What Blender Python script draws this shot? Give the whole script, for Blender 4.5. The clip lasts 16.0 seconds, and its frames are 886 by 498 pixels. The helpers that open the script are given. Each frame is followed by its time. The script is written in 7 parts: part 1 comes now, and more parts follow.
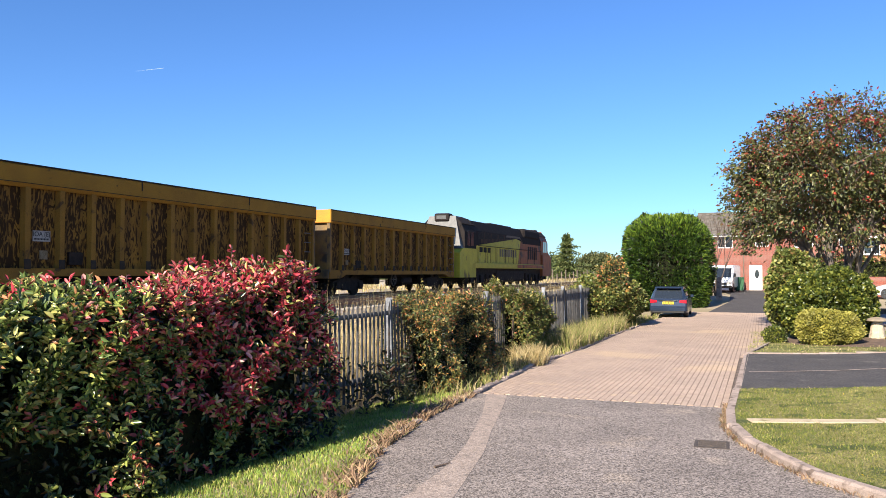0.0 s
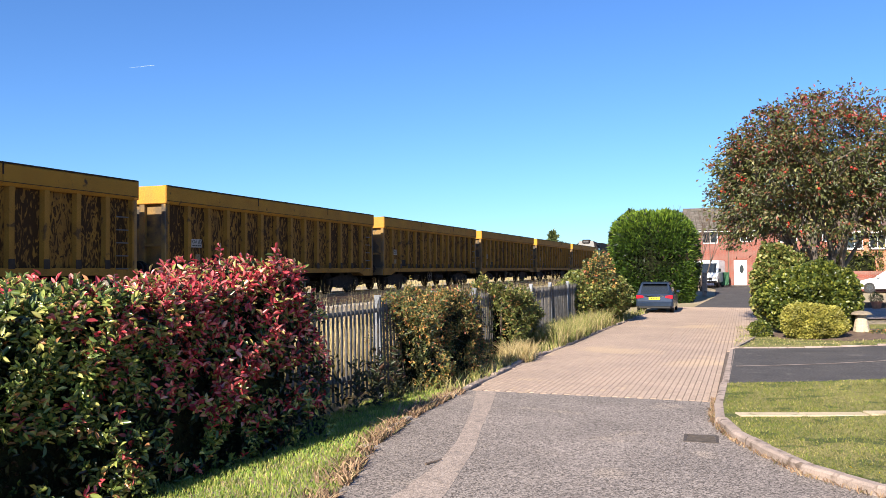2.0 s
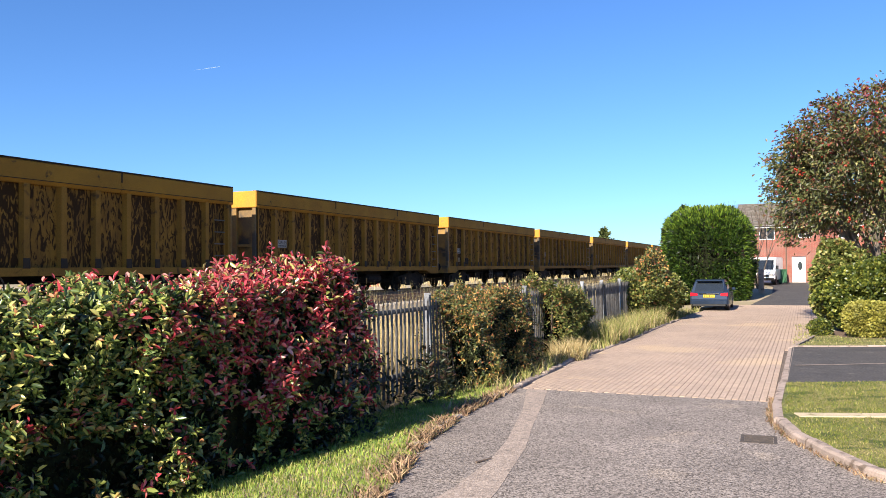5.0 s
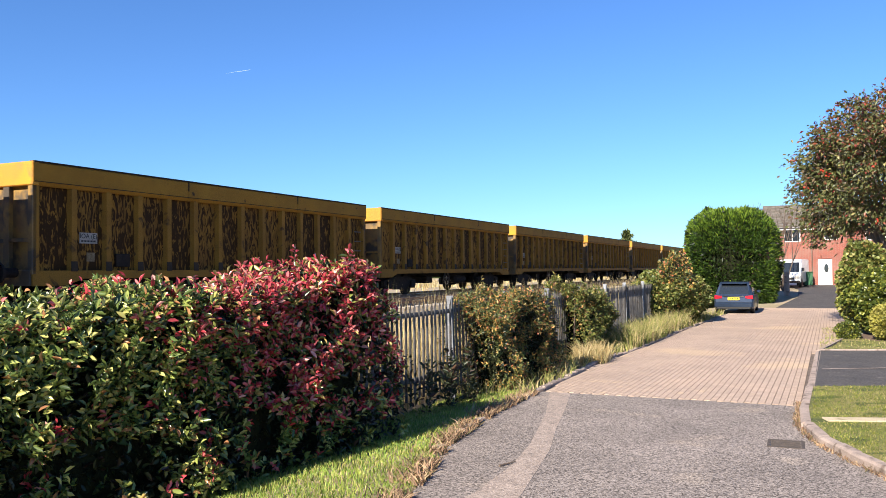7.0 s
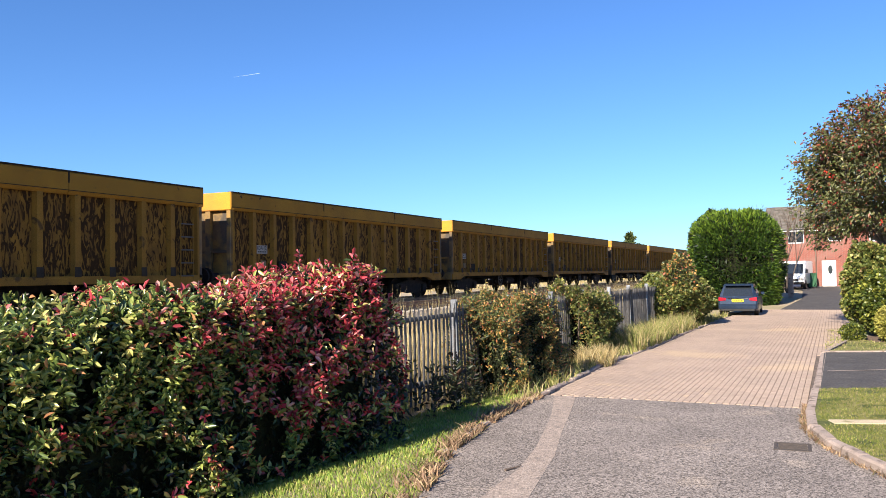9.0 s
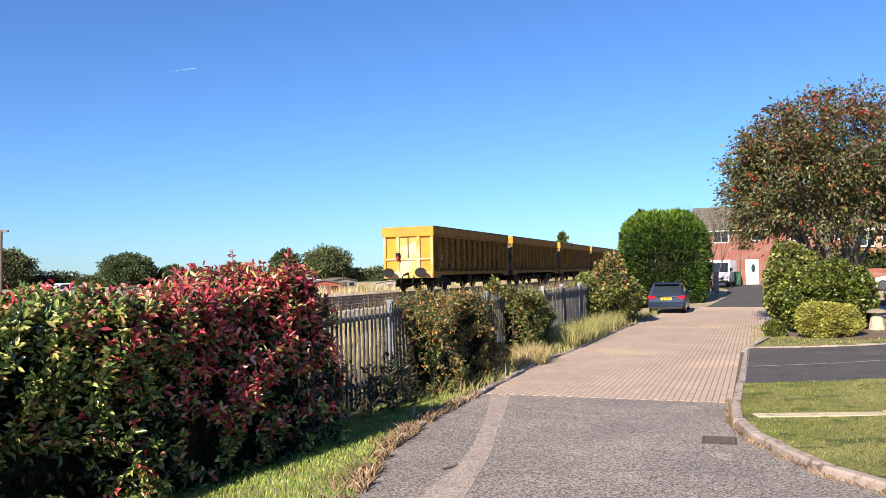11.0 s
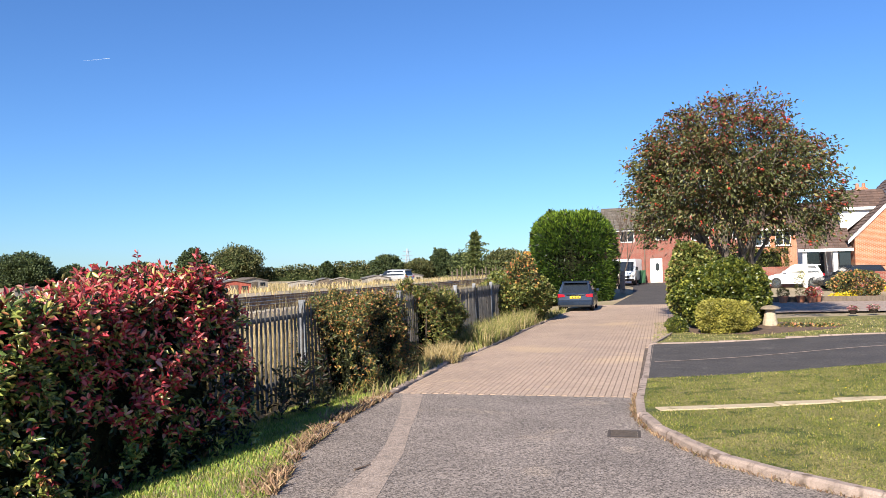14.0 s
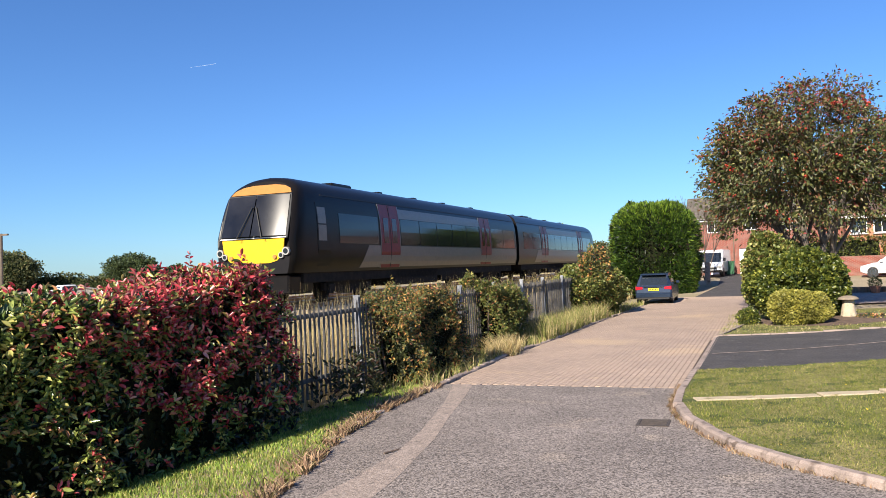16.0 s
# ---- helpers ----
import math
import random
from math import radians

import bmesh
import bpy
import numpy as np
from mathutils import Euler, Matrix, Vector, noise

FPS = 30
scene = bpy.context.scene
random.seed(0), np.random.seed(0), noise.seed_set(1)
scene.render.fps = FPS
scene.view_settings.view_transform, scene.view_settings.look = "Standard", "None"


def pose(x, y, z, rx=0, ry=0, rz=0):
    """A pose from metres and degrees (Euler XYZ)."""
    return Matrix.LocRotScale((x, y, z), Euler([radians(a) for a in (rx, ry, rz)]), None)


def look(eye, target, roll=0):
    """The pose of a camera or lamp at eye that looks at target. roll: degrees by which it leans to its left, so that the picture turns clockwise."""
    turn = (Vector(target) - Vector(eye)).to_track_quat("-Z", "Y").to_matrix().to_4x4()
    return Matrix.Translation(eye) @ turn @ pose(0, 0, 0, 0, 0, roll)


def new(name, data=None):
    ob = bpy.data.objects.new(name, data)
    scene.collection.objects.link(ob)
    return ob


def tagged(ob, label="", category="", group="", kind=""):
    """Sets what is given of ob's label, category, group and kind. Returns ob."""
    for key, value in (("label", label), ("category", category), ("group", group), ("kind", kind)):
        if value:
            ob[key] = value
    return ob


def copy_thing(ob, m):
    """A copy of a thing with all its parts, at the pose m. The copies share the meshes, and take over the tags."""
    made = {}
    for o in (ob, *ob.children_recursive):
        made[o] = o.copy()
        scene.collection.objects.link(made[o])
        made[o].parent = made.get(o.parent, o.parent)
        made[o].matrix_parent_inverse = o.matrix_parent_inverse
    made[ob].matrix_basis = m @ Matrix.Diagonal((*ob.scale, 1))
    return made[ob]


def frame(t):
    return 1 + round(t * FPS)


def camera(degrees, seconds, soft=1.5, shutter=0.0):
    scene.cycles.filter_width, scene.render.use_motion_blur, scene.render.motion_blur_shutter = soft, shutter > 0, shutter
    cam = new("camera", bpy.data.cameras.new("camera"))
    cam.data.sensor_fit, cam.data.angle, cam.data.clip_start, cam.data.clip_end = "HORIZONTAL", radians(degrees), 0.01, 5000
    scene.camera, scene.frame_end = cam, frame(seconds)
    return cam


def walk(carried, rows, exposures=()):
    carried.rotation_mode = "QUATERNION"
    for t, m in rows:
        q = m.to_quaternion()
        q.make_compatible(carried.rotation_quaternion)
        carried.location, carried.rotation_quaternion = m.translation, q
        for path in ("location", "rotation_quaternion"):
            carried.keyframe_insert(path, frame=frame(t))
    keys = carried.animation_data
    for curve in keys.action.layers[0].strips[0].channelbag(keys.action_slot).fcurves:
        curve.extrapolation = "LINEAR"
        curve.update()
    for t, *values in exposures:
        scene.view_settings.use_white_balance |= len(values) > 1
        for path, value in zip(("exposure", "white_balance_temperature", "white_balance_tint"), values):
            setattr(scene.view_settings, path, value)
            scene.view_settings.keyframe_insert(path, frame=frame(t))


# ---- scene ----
cam = camera(57.5, 16.0, 0.6)
# seconds, eye, yaw to the left of the railway's line, pitch up, roll
PATH = [
    (0, (-0.244, 0.426, 2.162), 21.49, 1.65, 0.07),
    (0.5, (-0.259, 0.420, 2.160), 19.66, 1.33, -0.42),
    (1, (-0.270, 0.417, 2.159), 19.36, 1.39, -0.51),
    (1.5, (-0.279, 0.416, 2.158), 19.79, 1.46, -0.39),
    (2, (-0.288, 0.421, 2.158), 20.50, 1.45, -0.33),
    (2.5, (-0.292, 0.433, 2.157), 21.37, 1.38, -0.37),
    (3, (-0.292, 0.445, 2.155), 22.17, 1.27, -0.33),
    (3.5, (-0.291, 0.452, 2.152), 22.79, 1.23, -0.42),
    (4, (-0.291, 0.457, 2.151), 23.20, 1.25, -0.52),
    (6.5, (-0.311, 0.466, 2.148), 25.28, 1.50, -0.51),
    (7, (-0.315, 0.466, 2.150), 25.57, 1.55, -0.59),
    (7.5, (-0.316, 0.467, 2.151), 25.87, 1.67, -0.75),
    (8, (-0.321, 0.471, 2.153), 26.20, 1.77, -0.85),
    (10.5, (-0.351, 0.467, 2.165), 22.83, 1.75, -1.06),
    (11, (-0.352, 0.459, 2.165), 21.15, 1.68, -1.10),
    (11.5, (-0.350, 0.447, 2.166), 19.63, 1.61, -1.15),
    (12, (-0.348, 0.440, 2.168), 18.33, 1.58, -1.11),
    (12.5, (-0.341, 0.433, 2.168), 17.19, 1.56, -1.09),
    (13, (-0.338, 0.430, 2.169), 16.19, 1.53, -1.03),
    (13.5, (-0.334, 0.428, 2.170), 15.37, 1.51, -1.11),
    (14, (-0.327, 0.418, 2.174), 15.02, 1.50, -1.27),
    (14.5, (-0.248, 0.397, 2.179), 15.51, 1.48, -1.78),
    (15, (0.031, 0.348, 2.160), 16.63, 1.30, -1.92),
    (15.5, (0.348, 0.276, 2.154), 18.69, 1.22, -2.00),
    (16, (0.594, 0.197, 2.160), 21.55, 1.31, -2.15),
]


def eye_pose(eye, yaw, pitch, roll):
    a, b = radians(yaw), radians(pitch)
    ahead = Vector((-math.sin(a) * math.cos(b), math.cos(a) * math.cos(b), math.sin(b)))
    return look(eye, Vector(eye) + ahead, roll)


walk(cam, [(t, eye_pose(eye, yaw, pitch, roll)) for t, eye, yaw, pitch, roll in PATH], [(0, 1.18), (8, 1.22), (10.5, 1.09), (12, 1.02), (16, 0.95)])

# ---- light ----
SUN = Vector((-0.14, -0.83, 0.535)).normalized()
world = bpy.data.worlds.new("sky")
scene.world = world
world.use_nodes = True
wn, wl = world.node_tree.nodes, world.node_tree.links
sky = wn.new("ShaderNodeTexSky")
sky.sky_type, sky.sun_disc = "NISHITA", False
sky.sun_elevation = math.asin(SUN.z)
sky.sun_rotation = math.atan2(SUN.x, SUN.y)
sky.air_density, sky.dust_density, sky.ozone_density = 1.0, 0.15, 3.0
deep = wn.new("ShaderNodeMix")
deep.data_type, deep.blend_type = "RGBA", "MULTIPLY"
deep.inputs[0].default_value, deep.inputs[7].default_value = 1.0, (0.68, 1.04, 1.56, 1)
wl.new(sky.outputs[0], deep.inputs[6])
wl.new(deep.outputs[2], wn["Background"].inputs[0])
wn["Background"].inputs[1].default_value = 0.051
sun = new("sun", bpy.data.lights.new("sun", "SUN"))
sun.data.energy, sun.data.angle, sun.data.color = 5.0, radians(0.5), (1.0, 0.90, 0.76)
sun.matrix_world = look(SUN * 50, (0, 0, 0))

# ---- materials ----
def material(name, base, rough=0.7, metal=0.0, tint=None, scale=6.0, amount=0.5, bump=0.15, fine=60.0, island=None, spread=0.0,
             glow=None, stretch=(1, 1, 1), dirt=None, dirt_scale=1.2, dirt_at=0.55, trans=0.0, spec=None, speckle=0.2, hard=0.2, distort=0.0, vary=0.0, grain=0.0):
    """A surface: two colours mixed by coarse noise, brightness broken up by fine noise, relief, optional stains and per-piece variation."""
    m = bpy.data.materials.new(name)
    m.use_nodes = True
    n, l = m.node_tree.nodes, m.node_tree.links
    s = n["Principled BSDF"]
    where = n.new("ShaderNodeTexCoord")
    mapping = n.new("ShaderNodeMapping")
    mapping.inputs["Scale"].default_value = stretch
    own, far_off, shifted = n.new("ShaderNodeObjectInfo"), n.new("ShaderNodeVectorMath"), n.new("ShaderNodeVectorMath")
    far_off.operation, shifted.operation = "SCALE", "ADD"
    far_off.inputs[0].default_value = (37.0, 53.0, 19.0)
    l.new(own.outputs["Random"], far_off.inputs["Scale"])
    l.new(where.outputs["Object"], shifted.inputs[0])
    l.new(far_off.outputs[0], shifted.inputs[1])
    l.new(shifted.outputs[0], mapping.inputs[0])

    def noise_at(sc, detail=5.0):
        k = n.new("ShaderNodeTexNoise")
        k.inputs["Scale"].default_value, k.inputs["Detail"].default_value = sc, detail
        l.new(mapping.outputs[0], k.inputs["Vector"])
        return k

    def mix(fac, a, b, how="MIX"):
        k = n.new("ShaderNodeMix")
        k.data_type, k.blend_type = "RGBA", how
        for slot, value in ((0, fac), (6, a), (7, b)):
            if hasattr(value, "links"):
                l.new(value, k.inputs[slot])
            else:
                k.inputs[slot].default_value = value if slot == 0 else (*value, 1)
        return k.outputs[2]

    def ramp(value, lo, hi):
        k = n.new("ShaderNodeMapRange")
        k.inputs[1].default_value, k.inputs[2].default_value = lo, hi
        l.new(value, k.inputs[0])
        return k.outputs[0]

    coarse, small = noise_at(scale), noise_at(fine, 2.5)
    small_value = small.outputs[0]
    if grain:
        chips = n.new("ShaderNodeTexVoronoi")
        chips.inputs["Scale"].default_value = grain
        l.new(mapping.outputs[0], chips.inputs["Vector"])
        tone = n.new("ShaderNodeSeparateColor")
        l.new(chips.outputs["Color"], tone.inputs[0])
        small_value = tone.outputs[0]
    color = mix(ramp(coarse.outputs[0], 0.35, 0.65), base, tint or tuple(c * (1 - amount) for c in base))
    if island:
        geo = n.new("ShaderNodeNewGeometry") if island == "island" else n.new("ShaderNodeObjectInfo")
        r = geo.outputs["Random Per Island" if island == "island" else "Random"]
        k = n.new("ShaderNodeHueSaturation")
        l.new(ramp(r, 0.0, 1.0), k.inputs["Value"])
        k2 = n.new("ShaderNodeMapRange")
        k2.inputs[3].default_value, k2.inputs[4].default_value = 1 - spread, 1 + spread
        l.new(r, k2.inputs[0])
        l.new(k2.outputs[0], k.inputs["Value"])
        l.new(color, k.inputs["Color"])
        color = k.outputs[0]
    if dirt:
        stains = noise_at(dirt_scale, 8.0)
        stains.inputs["Distortion"].default_value = distort
        value = stains.outputs[0]
        if vary:
            info, shift = n.new("ShaderNodeObjectInfo"), n.new("ShaderNodeMath")
            shift.operation = "MULTIPLY_ADD"
            shift.inputs[1].default_value = vary
            l.new(info.outputs["Random"], shift.inputs[0])
            l.new(value, shift.inputs[2])
            value = shift.outputs[0]
        color = mix(ramp(value, dirt_at, dirt_at + 0.08), color, dirt)
    k = n.new("ShaderNodeMapRange")
    k.inputs[1].default_value, k.inputs[2].default_value = 0.5 - hard, 0.5 + hard
    k.inputs[3].default_value, k.inputs[4].default_value = 1 - speckle, 1 + speckle
    l.new(small_value, k.inputs[0])
    color = mix(1.0, color, k.outputs[0], "MULTIPLY")
    l.new(color, s.inputs["Base Color"])
    s.inputs["Roughness"].default_value, s.inputs["Metallic"].default_value = rough, metal
    if spec is not None:
        s.inputs["Specular IOR Level"].default_value = spec
    if bump:
        b = n.new("ShaderNodeBump")
        b.inputs["Strength"].default_value, b.inputs["Distance"].default_value = bump, 0.02
        l.new(small.outputs[0], b.inputs["Height"])
        l.new(b.outputs[0], s.inputs["Normal"])
    if glow:
        s.inputs["Emission Color"].default_value, s.inputs["Emission Strength"].default_value = (*base, 1), glow
    if trans:
        add = n.new("ShaderNodeMixShader")
        t = n.new("ShaderNodeBsdfTranslucent")
        l.new(color, t.inputs[0])
        add.inputs[0].default_value = trans
        l.new(s.outputs[0], add.inputs[1])
        l.new(t.outputs[0], add.inputs[2])
        l.new(add.outputs[0], n["Material Output"].inputs[0])
    return m


def leaf_material(name, colors, rough=0.45, trans=0.3):
    """Leaves whose colour is drawn leaf by leaf from a short list, with patches by place."""
    m = bpy.data.materials.new(name)
    m.use_nodes = True
    n, l = m.node_tree.nodes, m.node_tree.links
    s = n["Principled BSDF"]
    geo, r = n.new("ShaderNodeNewGeometry"), n.new("ShaderNodeValToRGB")
    r.color_ramp.interpolation = "CONSTANT"
    while len(r.color_ramp.elements) < len(colors):
        r.color_ramp.elements.new(0.5)
    for i, (e, (at, c)) in enumerate(zip(r.color_ramp.elements, colors)):
        e.position, e.color = at, (*c, 1)
    l.new(geo.outputs["Random Per Island"], r.inputs[0])
    hue, k, co = n.new("ShaderNodeHueSaturation"), n.new("ShaderNodeTexNoise"), n.new("ShaderNodeTexCoord")
    k.inputs["Scale"].default_value = 2.5
    l.new(co.outputs["Object"], k.inputs["Vector"])
    mr = n.new("ShaderNodeMapRange")
    mr.inputs[1].default_value, mr.inputs[2].default_value, mr.inputs[3].default_value, mr.inputs[4].default_value = 0.3, 0.7, 0.65, 1.35
    l.new(k.outputs[0], mr.inputs[0])
    l.new(mr.outputs[0], hue.inputs["Value"])
    l.new(r.outputs[0], hue.inputs["Color"])
    l.new(hue.outputs[0], s.inputs["Base Color"])
    s.inputs["Roughness"].default_value = rough
    mixer, t = n.new("ShaderNodeMixShader"), n.new("ShaderNodeBsdfTranslucent")
    l.new(hue.outputs[0], t.inputs[0])
    mixer.inputs[0].default_value = trans
    l.new(s.outputs[0], mixer.inputs[1])
    l.new(t.outputs[0], mixer.inputs[2])
    l.new(mixer.outputs[0], n["Material Output"].inputs[0])
    return m


def glass(name, base=(0.02, 0.025, 0.03), rough=0.05):
    return material(name, base, rough, 0.0, amount=0.1, bump=0.0, spec=0.8)


ASPHALT = material("asphalt", (0.250, 0.212, 0.188), 0.92, tint=(0.195, 0.166, 0.148), scale=0.7, bump=0.5, fine=70, speckle=0.75, hard=0.5, grain=62, dirt=(0.29, 0.24, 0.20), dirt_scale=0.9, dirt_at=0.60, spec=0.2)
PATCH = material("asphalt_patch", (0.345, 0.278, 0.235), 0.92, tint=(0.29, 0.235, 0.20), scale=5, bump=0.5, fine=60, speckle=0.35, hard=0.5, grain=60, dirt=(0.22, 0.185, 0.16), dirt_scale=7, dirt_at=0.60, spec=0.2)
DRAIN = material("drain_iron", (0.085, 0.066, 0.052), 0.8, tint=(0.05, 0.04, 0.034), scale=20, bump=0.3)
DARK_TARMAC = material("dark_tarmac", (0.070, 0.062, 0.058), 0.9, tint=(0.050, 0.045, 0.043), scale=1.2, bump=0.6, fine=26, speckle=0.35, hard=0.12, dirt=(0.10, 0.088, 0.08), dirt_scale=2.2, dirt_at=0.63)
BLOCK = material("paving_block", (0.43, 0.322, 0.250), 0.9, tint=(0.365, 0.278, 0.222), scale=0.9, bump=0.4, fine=50, island="object", spread=0.05, dirt=(0.48, 0.355, 0.25), dirt_scale=0.35, dirt_at=0.58, spec=0.2)
BLOCK_REST = material("paving_block_far", (0.43, 0.322, 0.250), 0.9, tint=(0.365, 0.278, 0.222), scale=0.9, bump=0.4, fine=50, island="island", spread=0.05, dirt=(0.48, 0.355, 0.25), dirt_scale=0.35, dirt_at=0.58, spec=0.2)
JOINT = material("paving_joint", (0.16, 0.122, 0.10), 0.95, bump=0.3)
KERB = material("kerb_concrete", (0.39, 0.305, 0.255), 0.9, tint=(0.28, 0.22, 0.185), scale=4, bump=0.5, fine=80, dirt=(0.15, 0.11, 0.085), dirt_scale=5, dirt_at=0.58)
SLAB = material("path_slab", (0.52, 0.42, 0.28), 0.9, tint=(0.42, 0.34, 0.22), scale=3, bump=0.4, dirt=(0.22, 0.19, 0.08), dirt_scale=6, dirt_at=0.64)
SOIL = material("soil", (0.16, 0.105, 0.07), 0.95, tint=(0.10, 0.065, 0.045), scale=6, bump=0.9, fine=40)
LAWN = material("lawn_soil", (0.120, 0.130, 0.020), 0.95, tint=(0.22, 0.19, 0.062), scale=1.0, bump=1.0, fine=45, speckle=0.5, hard=0.12, dirt=(0.060, 0.075, 0.013), dirt_scale=2.2, dirt_at=0.54)
FIELD = material("dry_field", (0.36, 0.285, 0.19), 0.95, tint=(0.26, 0.215, 0.12), scale=0.25, bump=0.8, fine=8)
BALLAST = material("ballast", (0.30, 0.245, 0.20), 0.95, tint=(0.17, 0.138, 0.115), scale=3, bump=1.0, fine=28)
STEEL = material("rail_steel", (0.30, 0.185, 0.125), 0.85, 0.0, tint=(0.20, 0.12, 0.085), bump=0.3, spec=0.15)
RAIL_TOP = material("rail_top", (0.55, 0.53, 0.5), 0.25, 1.0, amount=0.2, bump=0.05)
SLEEPER = material("sleeper", (0.30, 0.27, 0.24), 0.9, amount=0.3)
GALV = material("galvanised", (0.155, 0.145, 0.135), 0.7, 0.1, tint=(0.095, 0.088, 0.080), scale=7, bump=0.15, island="object", spread=0.3, dirt=(0.085, 0.062, 0.045), dirt_scale=5, dirt_at=0.60, spec=0.3)
POST_STEEL = material("post_steel", (0.25, 0.26, 0.28), 0.6, 0.15, tint=(0.17, 0.175, 0.185), scale=9, bump=0.1, island="object", spread=0.2)
TIMBER = material("weathered_timber", (0.17, 0.13, 0.10), 0.9, tint=(0.10, 0.08, 0.06), scale=8, stretch=(1, 1, 0.15), bump=0.4)
# Side yellow kept darker than the end yellow: shade put into the colour.
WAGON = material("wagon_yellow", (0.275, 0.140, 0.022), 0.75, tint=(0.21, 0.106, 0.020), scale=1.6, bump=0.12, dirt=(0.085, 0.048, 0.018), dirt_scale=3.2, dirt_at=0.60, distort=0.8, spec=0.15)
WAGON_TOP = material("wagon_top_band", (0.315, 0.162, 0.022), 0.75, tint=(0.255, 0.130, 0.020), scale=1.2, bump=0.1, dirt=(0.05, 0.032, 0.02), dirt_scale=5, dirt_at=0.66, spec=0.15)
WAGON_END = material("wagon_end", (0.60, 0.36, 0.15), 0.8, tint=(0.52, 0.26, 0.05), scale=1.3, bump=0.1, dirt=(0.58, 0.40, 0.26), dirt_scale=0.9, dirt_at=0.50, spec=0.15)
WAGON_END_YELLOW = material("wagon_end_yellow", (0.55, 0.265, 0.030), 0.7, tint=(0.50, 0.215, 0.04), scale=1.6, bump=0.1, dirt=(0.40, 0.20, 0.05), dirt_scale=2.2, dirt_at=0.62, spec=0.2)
RIB_GRIME = material("rib_grime", (0.034, 0.020, 0.008), 0.85, bump=0.2)
WORN_PLATE = material("worn_plate", (0.22, 0.17, 0.10), 0.8, tint=(0.13, 0.09, 0.04), scale=18)
RAIL_WHEEL = material("handwheel_paint", (0.11, 0.085, 0.06), 0.7, amount=0.4)
# Ends between wagons: grime, and their shade put into the colour.
WAGON_SHADED_END = material("wagon_grimy_end", (0.30, 0.17, 0.035), 0.65, tint=(0.13, 0.085, 0.04), scale=1.5, bump=0.1, dirt=(0.06, 0.045, 0.03), dirt_scale=1.4, dirt_at=0.50)
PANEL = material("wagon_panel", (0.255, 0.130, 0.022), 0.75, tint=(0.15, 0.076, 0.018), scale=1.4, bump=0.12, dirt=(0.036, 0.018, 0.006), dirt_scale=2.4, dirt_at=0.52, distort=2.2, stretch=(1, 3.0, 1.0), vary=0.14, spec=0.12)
UNDER = material("underframe_grime", (0.016, 0.013, 0.011), 0.85, tint=(0.03, 0.022, 0.017), scale=6, bump=0.3, spec=0.2)
PALE_STEEL = material("data_plate_paint", (0.34, 0.32, 0.29), 0.6, amount=0.3, scale=4)
WHITE = material("white_paint", (0.80, 0.79, 0.77), 0.5, amount=0.06, bump=0.03)
BLACK = material("black_rubber", (0.016, 0.016, 0.017), 0.6, amount=0.3, bump=0.1)
GLASS = glass("window_glass")
LIME = material("loco_lime", (0.50, 0.425, 0.045), 0.6, tint=(0.42, 0.36, 0.045), scale=2, bump=0.05, dirt=(0.18, 0.145, 0.045), dirt_scale=1.5, dirt_at=0.62, spec=0.15)
ORANGE = material("loco_orange", (0.33, 0.100, 0.030), 0.6, tint=(0.22, 0.066, 0.026), scale=2, bump=0.05, spec=0.15, dirt=(0.09, 0.045, 0.028), dirt_scale=1.5, dirt_at=0.56)
LOCO_RUST = material("loco_rust_brown", (0.075, 0.042, 0.028), 0.8, tint=(0.035, 0.024, 0.018), scale=2.5, bump=0.1, spec=0.1)
LOCO_GREY = material("loco_roof_grey", (0.020, 0.018, 0.018), 0.85, tint=(0.030, 0.024, 0.022), bump=0.1, spec=0.08)
SILVER = material("loco_silver", (0.085, 0.085, 0.084), 0.5, 0.1, amount=0.35, bump=0.05)


# ---- building tools ----
def part(name, bm, mat, parent=None, label="", smooth=False, m=None):
    """Links a bmesh as one mesh object under a thing or part."""
    me = bpy.data.meshes.new(name)
    bm.to_mesh(me)
    bm.free()
    me.materials.append(mat)
    if smooth:
        me.polygons.foreach_set("use_smooth", [True] * len(me.polygons))
    ob = new(name, me)
    if parent:
        ob.parent = parent
    if m is not None:
        ob.matrix_basis = m
    if label:
        ob["label"] = label
    return ob


def again(ob, m, parent=None):
    """Another piece on the same mesh."""
    o = new(ob.name.split(".")[0], ob.data)
    o.parent = parent or ob.parent
    o.matrix_basis = m
    return o


def thing(name, label, category, m=None, group="", kind=""):
    ob = new(name)
    ob.empty_display_size = 0.2
    if m is not None:
        ob.matrix_basis = m
    return tagged(ob, label, category, group, kind)


def box(bm, x0, x1, y0, y1, z0, z1, bevel=0.0):
    r = bmesh.ops.create_cube(bm, size=1.0, matrix=Matrix.LocRotScale(((x0 + x1) / 2, (y0 + y1) / 2, (z0 + z1) / 2), None, (x1 - x0, y1 - y0, z1 - z0)))
    if bevel:
        edges = list({e for v in r["verts"] for e in v.link_edges})
        bmesh.ops.bevel(bm, geom=edges, offset=bevel, segments=1, affect="EDGES")
    return bm


def boxes(*rows, bevel=0.0):
    bm = bmesh.new()
    for r in rows:
        box(bm, *r, bevel=bevel)
    return bm


def tube(bm, a, b, r0, r1=None, n=10):
    a, b = Vector(a), Vector(b)
    q = (b - a).to_track_quat("Z", "Y").to_matrix().to_4x4()
    bmesh.ops.create_cone(bm, cap_ends=True, segments=n, radius1=r0, radius2=r0 if r1 is None else r1, depth=(b - a).length,
                          matrix=Matrix.Translation((a + b) / 2) @ q)
    return bm


